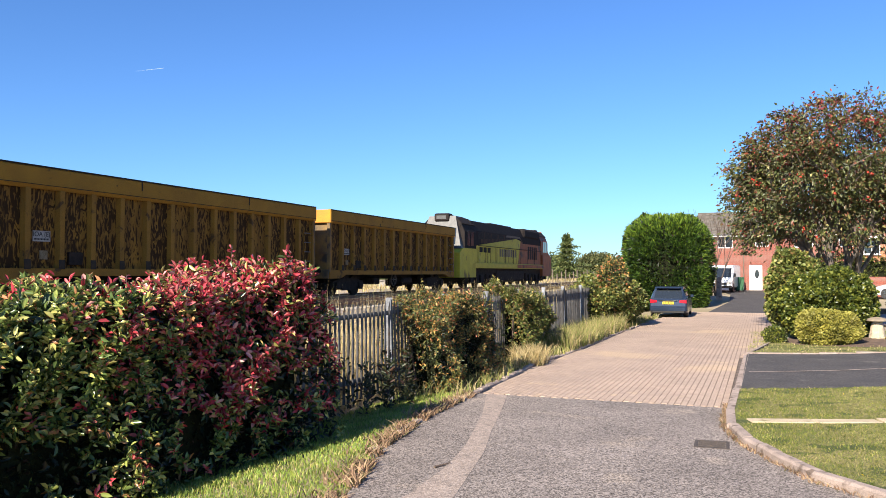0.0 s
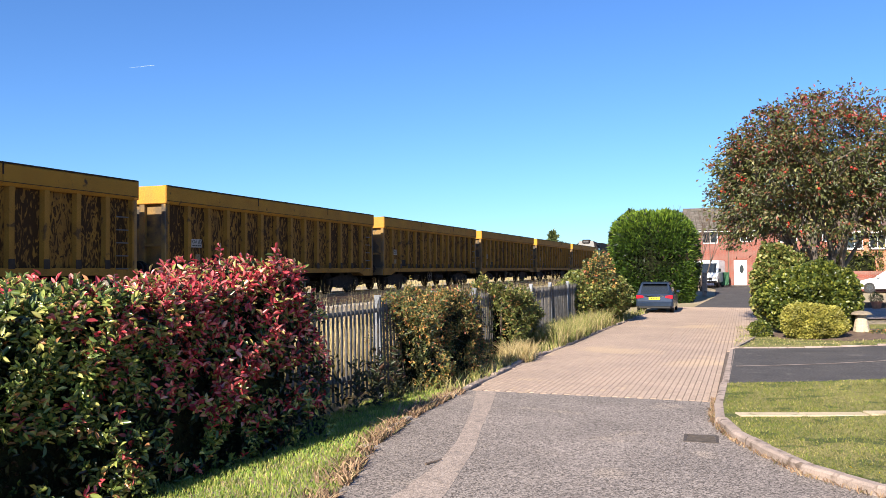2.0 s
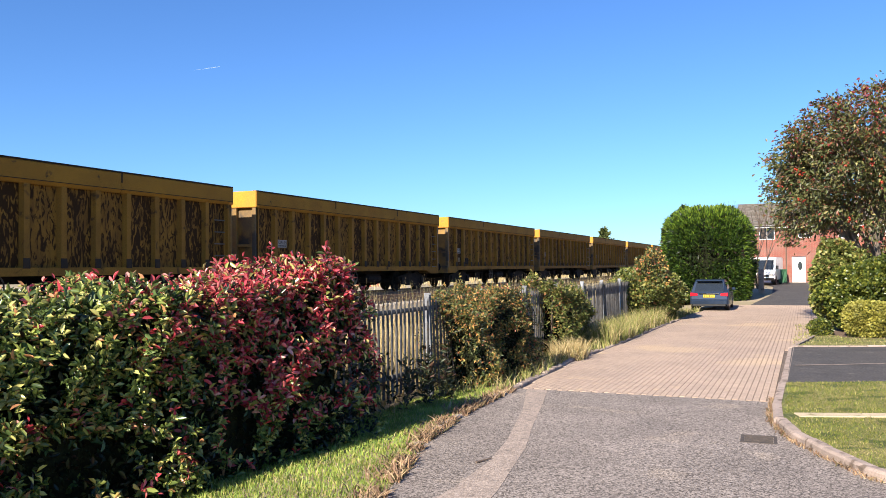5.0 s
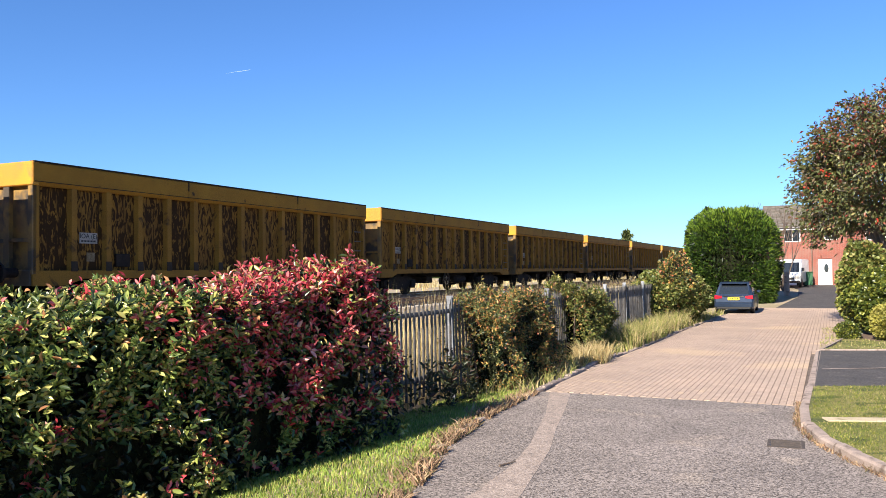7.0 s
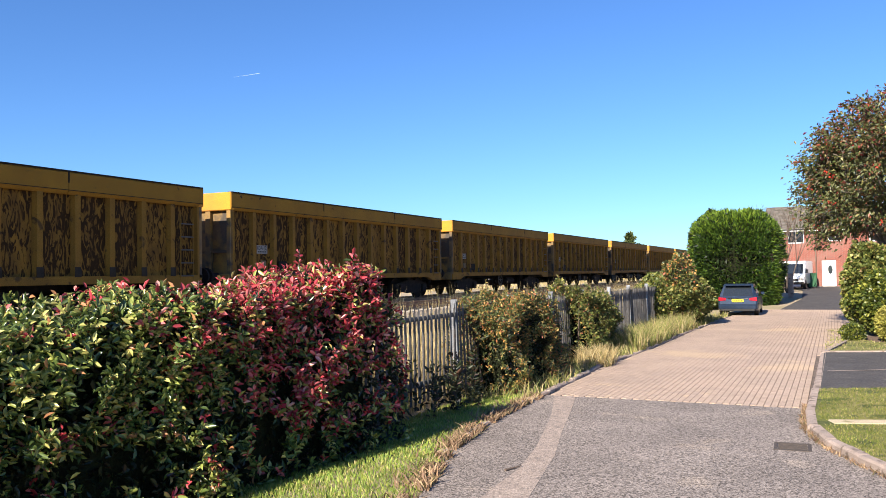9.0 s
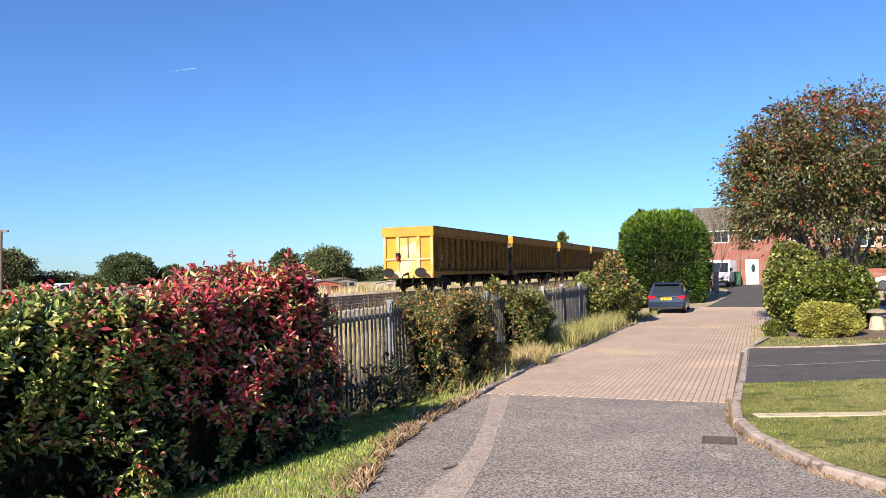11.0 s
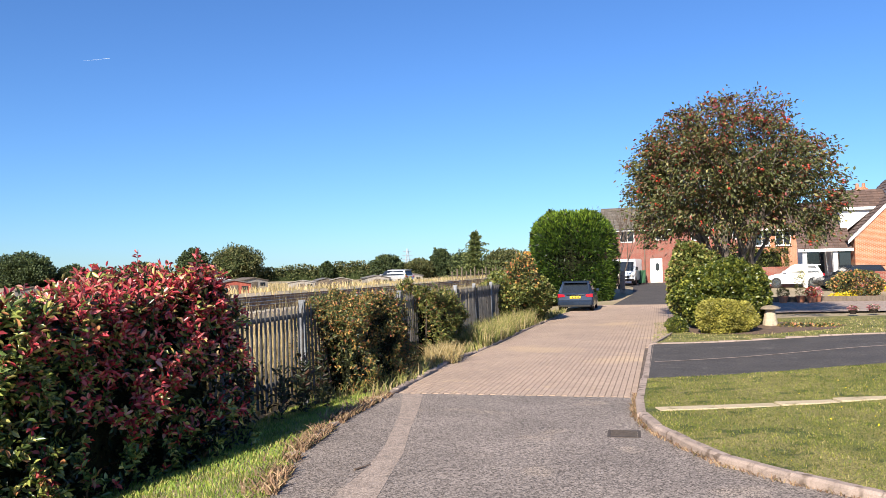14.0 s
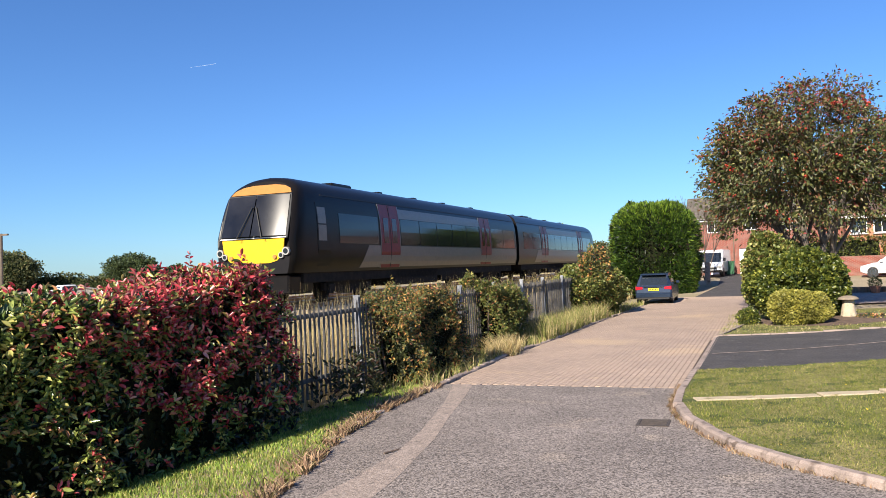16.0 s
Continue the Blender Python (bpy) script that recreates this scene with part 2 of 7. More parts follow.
def prism(bm, profile, axis, a, b):
    """A closed outline of two coordinates, drawn out along an axis from a to b."""
    def at(p, s):
        return {"x": (s, p[0], p[1]), "y": (p[0], s, p[1]), "z": (p[0], p[1], s)}[axis]
    lo, hi = [bm.verts.new(at(p, a)) for p in profile], [bm.verts.new(at(p, b)) for p in profile]
    bm.faces.new(lo[::-1]), bm.faces.new(hi)
    for i in range(len(profile)):
        j = (i + 1) % len(profile)
        bm.faces.new((lo[i], lo[j], hi[j], hi[i]))
    bmesh.ops.recalc_face_normals(bm, faces=bm.faces)
    return bm


def arrays_mesh(name, verts, faces, mat, parent=None, label="", flat=False):
    """A mesh from arrays of corners and of equal-sided faces."""
    me = bpy.data.meshes.new(name)
    k = faces.shape[1]
    me.vertices.add(len(verts))
    me.vertices.foreach_set("co", verts.astype(np.float32).ravel())
    me.loops.add(faces.size)
    me.loops.foreach_set("vertex_index", faces.astype(np.int32).ravel())
    me.polygons.add(len(faces))
    me.polygons.foreach_set("loop_start", np.arange(0, faces.size, k, dtype=np.int32))
    me.update(calc_edges=True)
    me.polygons.foreach_set("use_smooth", [not flat] * len(faces))
    me.materials.append(mat)
    ob = new(name, me)
    if parent:
        ob.parent = parent
    if label:
        ob["label"] = label
    return ob


RNG = np.random.default_rng(5)


def leaves(name, places, out, size, mat, parent=None, narrow=0.21, droop=0.3, wild=0.7, label="", fold=0.18, far=False):
    """Leaves, each a blade folded along its midrib, at the given places, turned roughly outwards; far ones are plainer."""
    n = len(places)
    d = out + RNG.normal(0, wild, (n, 3))
    d[:, 2] -= droop * RNG.random(n)
    d /= np.linalg.norm(d, axis=1)[:, None] + 1e-9
    side = np.cross(d, RNG.normal(0, 1, (n, 3)))
    side /= np.linalg.norm(side, axis=1)[:, None] + 1e-9
    up = np.cross(side, d)
    up *= np.where(up[:, 2:] < 0, -1, 1)
    s = (size * RNG.uniform(0.6, 1.3, n))[:, None]
    base, tip = places, places + d * s - up * s * 0.10
    mid = places + d * s * 0.5 - up * s * fold * 0.4
    if far:
        a, b = mid + side * s * narrow + up * s * fold, mid - side * s * narrow + up * s * fold
        ring = [base, a, tip, b]
    else:
        ring = [base]
        for at, wide in ((0.30, 0.86), (0.66, 0.90)):
            ring.append(places + d * s * at + side * s * narrow * wide + up * s * fold * 0.6)
        ring.append(tip)
        for at, wide in ((0.66, 0.90), (0.30, 0.86)):
            ring.append(places + d * s * at - side * s * narrow * wide + up * s * fold * 0.6)
    k = len(ring)
    verts = np.stack(ring + [mid], 1).reshape(-1, 3)
    i = np.arange(n)[:, None] * (k + 1)
    faces = np.concatenate([i + [j, (j + 1) % k, k] for j in range(k)], 1).reshape(-1, 3)
    return arrays_mesh(name, verts, faces, mat, parent, label)


def blades(name, places, height, mat, parent=None, width=0.012, lean=0.35, label=""):
    """Upright grass blades, two triangles each, bent at half height."""
    n = len(places)
    h = (height * RNG.uniform(0.5, 1.35, n))[:, None]
    a = RNG.uniform(0, 2 * np.pi, n)
    w = np.stack([np.cos(a), np.sin(a), 0 * a], 1) * width
    b = RNG.normal(0, lean, (n, 3))
    b[:, 2] = 1
    mid, tip = places + b * h * [0.3, 0.3, 0.55], places + b * h
    verts = np.stack([places - w, places + w, mid + w * 0.7, mid - w * 0.7, tip], 1).reshape(-1, 3)
    i = np.arange(n)[:, None] * 5
    f = np.concatenate([i + [0, 1, 2], i + [0, 2, 3], i + [3, 2, 4]], 1).reshape(-1, 3)
    return arrays_mesh(name, verts, f, mat, parent, label)


def smooth01(v, a, b):
    t = min(1.0, max(0.0, (v - a) / (b - a)))
    return t * t * (3 - 2 * t)


# ---- the lie of the land ----
RAIL_Z = 1.22
NEAR_TRACK, FAR_TRACK = -12.97, -16.37
LINE = Matrix.Rotation(radians(0.458), 4, "Z")  # the railway bears a little away from the fence


def ground_z(x, y):
    """Level estate road, rising gently to the far houses; a low bank up to the railway, fields level beyond it."""
    z = 0.75 * smooth01(y, 42, 68) * smooth01(x, -8, -4)
    z += 0.12 * smooth01(x, 0.6, 5)
    z += (RAIL_Z - 0.45) * smooth01(-x, 7.2, 10.2)
    z += 0.35 * smooth01(-x, 19.0, 22.0)
    z -= 0.65 * smooth01(-x, 24.0, 32.0)
    z -= 0.15 * smooth01(-x, 5.2, 6.6) * (1 - smooth01(-x, 7.2, 10.2))
    return z


def sheet(name, xs, ys, lift, mat, label, category, z_of=ground_z):
    v = np.array([(x, y, z_of(x, y) + lift) for y in ys for x in xs])
    n = len(xs)
    f = np.array([(j * n + i, j * n + i + 1, (j + 1) * n + i + 1, (j + 1) * n + i) for j in range(len(ys) - 1) for i in range(n - 1)])
    return tagged(arrays_mesh(name, v, f, mat), label, category, kind="structure")


XS = [-1500, -600, -250, -120, -60, -40, -34, -31, -28, -26, -24, -22.5, -21] + [-20 + 0.5 * i for i in range(60)] + [11, 13, 16, 20, 30, 60, 150, 400, 1500]
YS = [-300, -80, -30, -12] + [-6 + 1.0 * i for i in range(90)] + [90, 100, 120, 160, 240, 400, 800, 2500]
sheet("ground", XS, YS, -0.06, FIELD, "dry grass and soil reaching to the horizon", "ground")


def strip(name, left, right, lift, mat, label, category, parts=6):
    """A surface between two lines of (x, y) with the same number of points, draped on the ground."""
    v, f, w = [], [], parts + 1
    for (ax, ay), (bx, by) in zip(left, right):
        for i in range(w):
            x, y = ax + (bx - ax) * i / parts, ay + (by - ay) * i / parts
            v.append((x, y, ground_z(x, y) + lift))
    for j in range(len(left) - 1):
        f += [(j * w + i, j * w + i + 1, (j + 1) * w + i + 1, (j + 1) * w + i) for i in range(parts)]
    return tagged(arrays_mesh(name, np.array(v), np.array(f), mat), label, category, kind="structure")


def road_left(y):
    return float(np.interp(y, [-12, 4, 8, 9.5, 11.8, 14.6, 19, 21.5, 30.8, 36, 46], [-1.4, -3.2, -4.15, -4.6, -4.9, -4.97, -5.15, -5.0, -4.9, -4.75, -4.6]))


def road_right(y):
    return float(np.interp(y, [-12, 5, 8.0, 8.5, 9.0, 9.6, 10.4, 11.3, 12.4, 13.5, 22.6, 26.5, 34, 46], [14, 6, 2.0, 1.4, 0.85, 0.3, -0.1, -0.47, -0.71, -0.76, -0.68, -0.1, 0.6, 0.6]))


PAVE_Y = 14.15
ys = [-12, -6, 0, 4, 6, 7, 8, 8.5, 9, 9.6, 10.4, 11.3, 12.4, 13.5, PAVE_Y]
strip("road", [(road_left(y), y) for y in ys], [(road_right(y), y) for y in ys], 0.0, ASPHALT, "worn grey asphalt estate road", "road")

# ---- railway ----
def profile_sheet(name, profile, y0, y1, mat, label, category):
    bm = bmesh.new()
    prism(bm, profile, "y", y0, y1)
    return tagged(part(name, bm, mat), label, category, kind="structure")


BALLAST_TOP = RAIL_Z - 0.19
profile_sheet("ballast_bed", [(-19.5, 0.4), (-18.4, BALLAST_TOP), (-10.9, BALLAST_TOP), (-9.7, 0.55), (-9.7, 0.2), (-19.5, 0.2)], -60, 900, BALLAST,
              "brown stone ballast under two railway tracks", "ballast").matrix_basis = LINE


def rail(x):
    ob = thing("rail", "rusty steel rail with a bright worn top on the ballast", "rail", LINE @ pose(x, 0, RAIL_Z), "rails of the two tracks")
    bm = bmesh.new()
    prism(bm, [(-0.07, -0.155), (0.07, -0.155), (0.07, -0.14), (0.012, -0.11), (0.012, -0.04), (0.035, -0.03), (0.035, -0.004), (-0.035, -0.004), (-0.035, -0.03), (-0.012, -0.04), (-0.012, -0.11), (-0.07, -0.14)], "y", -60, 900)
    part("web", bm, STEEL, ob)
    part("running_surface", boxes((-0.03, 0.03, -60, 900, -0.004, 0.0)), RAIL_TOP, ob, "bright worn running surface")


for c in (NEAR_TRACK, FAR_TRACK):
    for s in (-0.7525, 0.7525):
        rail(c + s)
    first = tagged(part("sleeper", boxes((-1.25, 1.25, -0.13, 0.13, -0.2, 0.0), bevel=0.02), SLEEPER, m=LINE @ pose(c, 8, BALLAST_TOP + 0.03)),
                   "grey concrete sleeper bedded in the ballast", "sleeper", "sleepers of the tracks")
    for i in range(1, 120):
        copy_thing(first, LINE @ pose(c, 8 + 0.65 * i, BALLAST_TOP + 0.03))

# ---- palisade fence ----
FENCE_X, FENCE_TOP = -6.5, 1.68
BAYS = [13.75 + 2.75 * i for i in range(-3, 9)]


def fence_bay(y, lean):
    z0 = ground_z(FENCE_X, y)
    ob = thing("palisade_fence", "weathered grey steel palisade fence bay beside the track", "fence", pose(FENCE_X, y, 0, 0, lean, 0), "fence bays")
    bm = bmesh.new()
    prism(bm, [(-0.05, -0.04), (0.05, -0.04), (0.05, -0.03), (0.006, -0.03), (0.006, 0.03), (0.05, 0.03), (0.05, 0.04), (-0.05, 0.04), (-0.05, 0.03), (-0.006, 0.03), (-0.006, -0.03), (-0.05, -0.03)], "z", z0 - 0.3, FENCE_TOP + 0.02)
    part("post", bm, POST_STEEL, ob, "pale galvanised steel post")
    for z in (0.35, 1.42):
        part("rail", boxes((-0.02, 0.02, 0.04, 2.71, z, z + 0.05), (-0.02, -0.012, 0.04, 2.71, z - 0.03, z + 0.05)), GALV, ob)
    bm = bmesh.new()
    prism(bm, [(0.022, -0.033), (0.03, -0.02), (0.045, 0.0), (0.03, 0.02), (0.022, 0.033), (0.026, 0.033), (0.05, 0.0), (0.026, -0.033)], "z", 0, 1.50)
    pale = part("pale", bm, GALV, ob, m=pose(0, 0.16, 0.06))
    # pointed head
    bm = bmesh.new()
    bm.from_mesh(pale.data)
    bmesh.ops.create_cone(bm, cap_ends=True, segments=4, radius1=0.034, radius2=0.004, depth=0.09, matrix=Matrix.Translation((0.034, 0, 1.545)) @ Matrix.Diagonal((0.35, 1, 1, 1)))
    bm.to_mesh(pale.data)
    bm.free()
    for i in range(1, 17):
        again(pale, pose(0, 0.16 + 0.1525 * i, 0.06 + random.uniform(-0.02, 0.01), random.uniform(-0.8, 0.8), 0, 0))
    return ob


random.seed(3)
for i, y in enumerate(BAYS):
    fence_bay(y, random.uniform(-2.0, 0.5) if i != 3 else -1.5)

# ---- freight train ----
LAMP_RED = material("red_lens", (0.6, 0.03, 0.03), 0.3, amount=0.1, bump=0.0)
WAGON_STEP, WAGON_BODY, WAGON_COUNT = 14.51, 13.40, 19


def wheelset(parent, y, r=0.42, side=0.72):
    bm = bmesh.new()
    for s in (-1, 1):
        tube(bm, (s * side, y, r), (s * (side + 0.09), y, r), r, n=24)
        tube(bm, (s * (side - 0.02), y, r), (s * side, y, r), r + 0.03, n=24)
    tube(bm, (-side, y, r), (side, y, r), 0.08, n=10)
    part("wheelset", bm, UNDER, parent)


def bogie(parent, y, base=1.9, label="grimy black bogie"):
    bm = bmesh.new()
    for s in (-1, 1):
        prism(bm, [(y - base / 2 - 0.35, 0.35), (y - base / 2 - 0.35, 0.58), (y - 0.45, 0.72), (y + 0.45, 0.72), (y + base / 2 + 0.35, 0.58), (y + base / 2 + 0.35, 0.35), (y + base / 2 - 0.3, 0.34), (y + 0.4, 0.22), (y - 0.4, 0.22), (y - base / 2 + 0.3, 0.34)], "x", s * 0.98 - 0.07, s * 0.98 + 0.07)
        for k in (-1, 1):
            box(bm, s * 1.07 - 0.06, s * 1.07 + 0.06, y + k * base / 2 - 0.16, y + k * base / 2 + 0.16, 0.26, 0.56, 0.02)
    box(bm, -0.95, 0.95, y - 0.2, y + 0.2, 0.35, 0.85)
    frame_part = part("bogie", bm, UNDER, parent, label)
    for k in (-1, 1):
        wheelset(frame_part, y + k * base / 2)


def lettering(name, text, size, m, mat, parent):
    """Raised lettering in the built-in font, turned into a mesh."""
    c = bpy.data.curves.new(name, "FONT")
    c.body, c.size, c.extrude = text, size, 0.002
    c.align_x, c.align_y = "CENTER", "CENTER"
    probe = new(name, c)
    me = bpy.data.meshes.new_from_object(probe.evaluated_get(bpy.context.evaluated_depsgraph_get()))
    bpy.data.objects.remove(probe)
    me.materials.clear()
    me.materials.append(mat)
    ob = new(name, me)
    ob.parent = parent
    ob.matrix_basis = m
    return ob


def wagon(tail=False):
    """An open ballast wagon; its origin is on the rails under its rear end, and it runs towards +y."""
    ob = thing("ballast_wagon", "yellow open bogie ballast wagon with dirty ribbed sides", "railway wagon", None, "wagons of the freight train")
    w, n, bays = 1.36, WAGON_BODY, 14
    bay = (n - 0.20) / bays
    low, band, top = 1.02, 2.79, 3.27
    for s in (-1, 1):
        # one sheet in each bay between the ribs
        bm = bmesh.new()
        x0, x1 = sorted((s * (w - 0.15), s * (w - 0.12)))
        box(bm, x0, x1, -bay / 2 + 0.002, bay / 2 - 0.002, low - 0.1, band + 0.06)
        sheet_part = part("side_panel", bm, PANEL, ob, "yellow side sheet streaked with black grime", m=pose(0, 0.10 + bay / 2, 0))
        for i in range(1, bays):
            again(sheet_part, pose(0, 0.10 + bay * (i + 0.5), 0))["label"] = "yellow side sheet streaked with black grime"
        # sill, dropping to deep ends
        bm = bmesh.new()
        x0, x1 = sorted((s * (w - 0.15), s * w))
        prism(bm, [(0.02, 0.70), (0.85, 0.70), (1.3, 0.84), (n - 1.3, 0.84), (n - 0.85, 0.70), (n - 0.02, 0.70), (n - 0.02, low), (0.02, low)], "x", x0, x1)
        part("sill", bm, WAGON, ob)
        # top band in three lengths, standing out over the ribs, with a dark lip and rim
        for a, b in ((0.0, n * 0.335), (n * 0.335 + 0.012, n * 0.69), (n * 0.69 + 0.012, n)):
            bm = bmesh.new()
            prism(bm, [(s * (w - 0.14), band), (s * (w - 0.01), band), (s * (w + 0.05), band + 0.07), (s * (w + 0.05), top - 0.03), (s * (w + 0.03), top), (s * (w - 0.14), top)], "y", a, b)
            part("top_band", bm, WAGON_TOP, ob)
        for y in (n * 0.335 + 0.006, n * 0.69 + 0.006):
            x0, x1 = sorted((s * (w + 0.045), s * (w + 0.056)))
            part("band_joint", boxes((x0, x1, y - 0.02, y + 0.02, top - 0.24, top)), UNDER, ob, "blackened joint of the band")
        x0, x1 = sorted((s * (w - 0.10), s * (w + 0.055)))
        part("rim", boxes((x0, x1, 0.01, n - 0.01, top - 0.004, top + 0.03)), UNDER, ob, "worn dark rim")
        x0, x1 = sorted((s * (w + 0.048), s * (w + 0.056)))
        part("band_crease", boxes((x0, x1, 0.02, n - 0.02, band + 0.075, band + 0.09)), UNDER, ob)
        bm = bmesh.new()
        prism(bm, [(s * (w - 0.12), -0.10), (s * w, -0.07), (s * w, 0.07), (s * (w - 0.12), 0.10)], "z", low - 0.02, band + 0.01)
        first = part("rib", bm, WAGON, ob, m=pose(0, 0.10, 0))
        for i in range(1, bays + 1):
            again(first, pose(0, 0.10 + bay * i, 0))
        # grimy feet under the ribs
        bm = bmesh.new()
        prism(bm, [(s * w, low - 0.02), (s * (w + 0.012), low - 0.02), (s * (w + 0.012), low + 0.08), (s * w, low + 0.2)], "y", -0.085, 0.085)
        shoe = part("rib_shoe", bm, RIB_GRIME, ob, m=pose(0, 0.10 + bay, 0))
        for i in range(2, bays):
            again(shoe, pose(0, 0.10 + bay * i, 0))
        # dark inspection box in the third bay, data plate in the second
        x0, x1 = sorted((s * (w - 0.13), s * (w - 0.06)))
        part("inspection_box", boxes((x0, x1, 0.10 + bay * 2.28, 0.10 + bay * 2.72, 1.10, 1.40), bevel=0.01), UNDER, ob, "dark inspection box")
        x0, x1 = sorted((s * (w - 0.12), s * (w - 0.112)))
        ym = 0.10 + bay * 1.5
        plate = part("data_plate", boxes((x0, x1, ym - 0.24, ym + 0.24, 1.62, 1.86)), PALE_STEEL, ob, "white plate with the wagon type and a line of small print")
        lettering("type_lettering", "IOA (E)", 0.15, pose(s * (w - 0.110), ym, 1.78) @ Matrix(((0, 0, s, 0), (s, 0, 0, 0), (0, 1, 0, 0), (0, 0, 0, 1))), BLACK, plate)
        x0, x1 = sorted((s * (w - 0.112), s * (w - 0.108)))
        for k in range(5):
            part("text_bar", boxes((x0, x1, ym - 0.20 + 0.082 * k, ym - 0.14 + 0.082 * k, 1.655, 1.69)), BLACK, plate)
        x0, x1 = sorted((s * (w - 0.12), s * (w - 0.113)))
        part("worn_plate", boxes((x0, x1, ym - 0.05, ym + 0.17, 1.22, 1.42)), WORN_PLATE, ob, "faded plate")
        # ladder at the leading end
        for k in range(5):
            part("ladder_rung", tube(bmesh.new(), (s * (w + 0.01), n - 0.78, 1.0 + 0.33 * k), (s * (w + 0.01), n - 0.34, 1.0 + 0.33 * k), 0.016, n=6), SILVER, ob)
        for y in (n - 0.78, n - 0.34):
            part("ladder_rail", tube(bmesh.new(), (s * (w + 0.005), y, 0.9), (s * (w + 0.005), y, 2.5), 0.014, n=6), WAGON, ob)
        bm = bmesh.new()
        tube(bm, (s * 1.22, 6.0, 0.62), (s * 1.25, 6.0, 0.62), 0.06, n=10)
        for k in range(20):
            a, b = 2 * math.pi * k / 20, 2 * math.pi * (k + 1) / 20
            tube(bm, (s * 1.235, 6.0 + 0.27 * math.cos(a), 0.62 + 0.27 * math.sin(a)), (s * 1.235, 6.0 + 0.27 * math.cos(b), 0.62 + 0.27 * math.sin(b)), 0.02, n=6)
        for k in range(3):
            a = math.pi * k / 3
            tube(bm, (s * 1.235, 6.0 - 0.26 * math.cos(a), 0.62 - 0.26 * math.sin(a)), (s * 1.235, 6.0 + 0.26 * math.cos(a), 0.62 + 0.26 * math.sin(a)), 0.012, n=6)
        part("handbrake_wheel", bm, RAIL_WHEEL, ob)
    for y, d in ((0.0, 1), (n, -1)):
        # Ends other than the tail's carry shade in their colour.
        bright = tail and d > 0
        pale, sheet_mat = (WAGON_END, WAGON_END_YELLOW) if bright else (WAGON_SHADED_END, WAGON_SHADED_END)
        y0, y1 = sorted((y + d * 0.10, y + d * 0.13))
        end = part("end_wall", boxes((-1.24, 1.24, y0, y1, 0.92, band + 0.05)), sheet_mat, ob, "bright yellow end wall" if bright else "grimy yellow end wall with shade put into its colour")
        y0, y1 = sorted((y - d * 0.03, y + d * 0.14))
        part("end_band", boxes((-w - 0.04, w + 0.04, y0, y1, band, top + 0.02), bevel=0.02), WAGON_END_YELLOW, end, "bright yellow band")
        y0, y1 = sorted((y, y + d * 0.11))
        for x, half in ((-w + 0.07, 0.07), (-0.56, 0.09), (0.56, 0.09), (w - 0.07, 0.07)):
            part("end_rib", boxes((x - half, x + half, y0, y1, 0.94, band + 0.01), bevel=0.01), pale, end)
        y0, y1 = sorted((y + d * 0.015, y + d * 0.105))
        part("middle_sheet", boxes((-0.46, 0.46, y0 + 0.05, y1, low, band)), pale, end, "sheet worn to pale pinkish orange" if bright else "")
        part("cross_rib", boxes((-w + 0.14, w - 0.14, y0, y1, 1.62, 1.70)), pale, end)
        part("door_seam", boxes((-0.012, 0.012, *sorted((y + d * 0.01, y + d * 0.03)), 1.72, band)), UNDER, end)
        y0, y1 = sorted((y - d * 0.02, y + d * 0.2))
        part("headstock", boxes((-1.32, 1.32, y0, y1, 0.70, 1.04), bevel=0.015), pale, end, "pale grimy headstock")
        for x in (-0.87, 0.87):
            bm = bmesh.new()
            tube(bm, (x, y, 0.98), (x, y - d * 0.44, 0.98), 0.10, n=14)
            tube(bm, (x, y - d * 0.44, 0.98), (x, y - d * 0.5, 0.98), 0.24, n=20)
            bmesh.ops.scale(bm, vec=(1.25, 1, 1), space=Matrix.Translation((-x, 0, 0)), verts=bm.verts)
            part("buffer", bm, LOCO_GREY, ob)
        bm = bmesh.new()
        tube(bm, (0, y, 0.95), (0, y - d * 0.54, 0.86), 0.055)
        tube(bm, (0.32, y, 0.82), (0.34, y - d * 0.3, 0.45), 0.03, n=8)
        tube(bm, (-0.32, y, 0.82), (-0.30, y - d * 0.25, 0.50), 0.03, n=8)
        part("coupling", bm, UNDER, ob)
    bm = boxes((-0.35, 0.35, 0.3, n - 0.3, 0.66, 0.92), (-1.18, 1.18, 0.3, n - 0.3, 0.88, 0.98))
    part("underframe", bm, UNDER, ob)
    part("ballast_load", boxes((-1.2, 1.2, 0.2, n - 0.2, 0.98, 2.1)), BALLAST, ob, "stone ballast inside")
    part("brake_cylinder", boxes((-0.9, 0.9, 4.7, 5.3, 0.42, 0.72), bevel=0.04), UNDER, ob)
    part("air_reservoir", boxes((0.4, 1.1, 7.3, 8.5, 0.40, 0.72), bevel=0.1), UNDER, ob)
    if tail:
        lamp = part("tail_lamp", boxes((-0.62, -0.44, -0.14, 0.0, 1.62, 1.98), bevel=0.02), LOCO_GREY, ob, "tail lamp on a bracket")
        part("lens", tube(bmesh.new(), (-0.53, -0.16, 1.72), (-0.53, -0.14, 1.72), 0.075, n=14), LAMP_RED, lamp, "red lens")
    bogie(ob, 2.1)
    bogie(ob, n - 2.1)
    return ob


def bars(parent, x, y0, y1, z0, z1, mat, n):
    """Upright plain bars where lettering stands."""
    step = (y1 - y0) / n
    for i in range(n):
        part("letter_bar", boxes((x, x + 0.006, y0 + i * step, y0 + (i + 0.62) * step, z0, z1)), mat, parent)


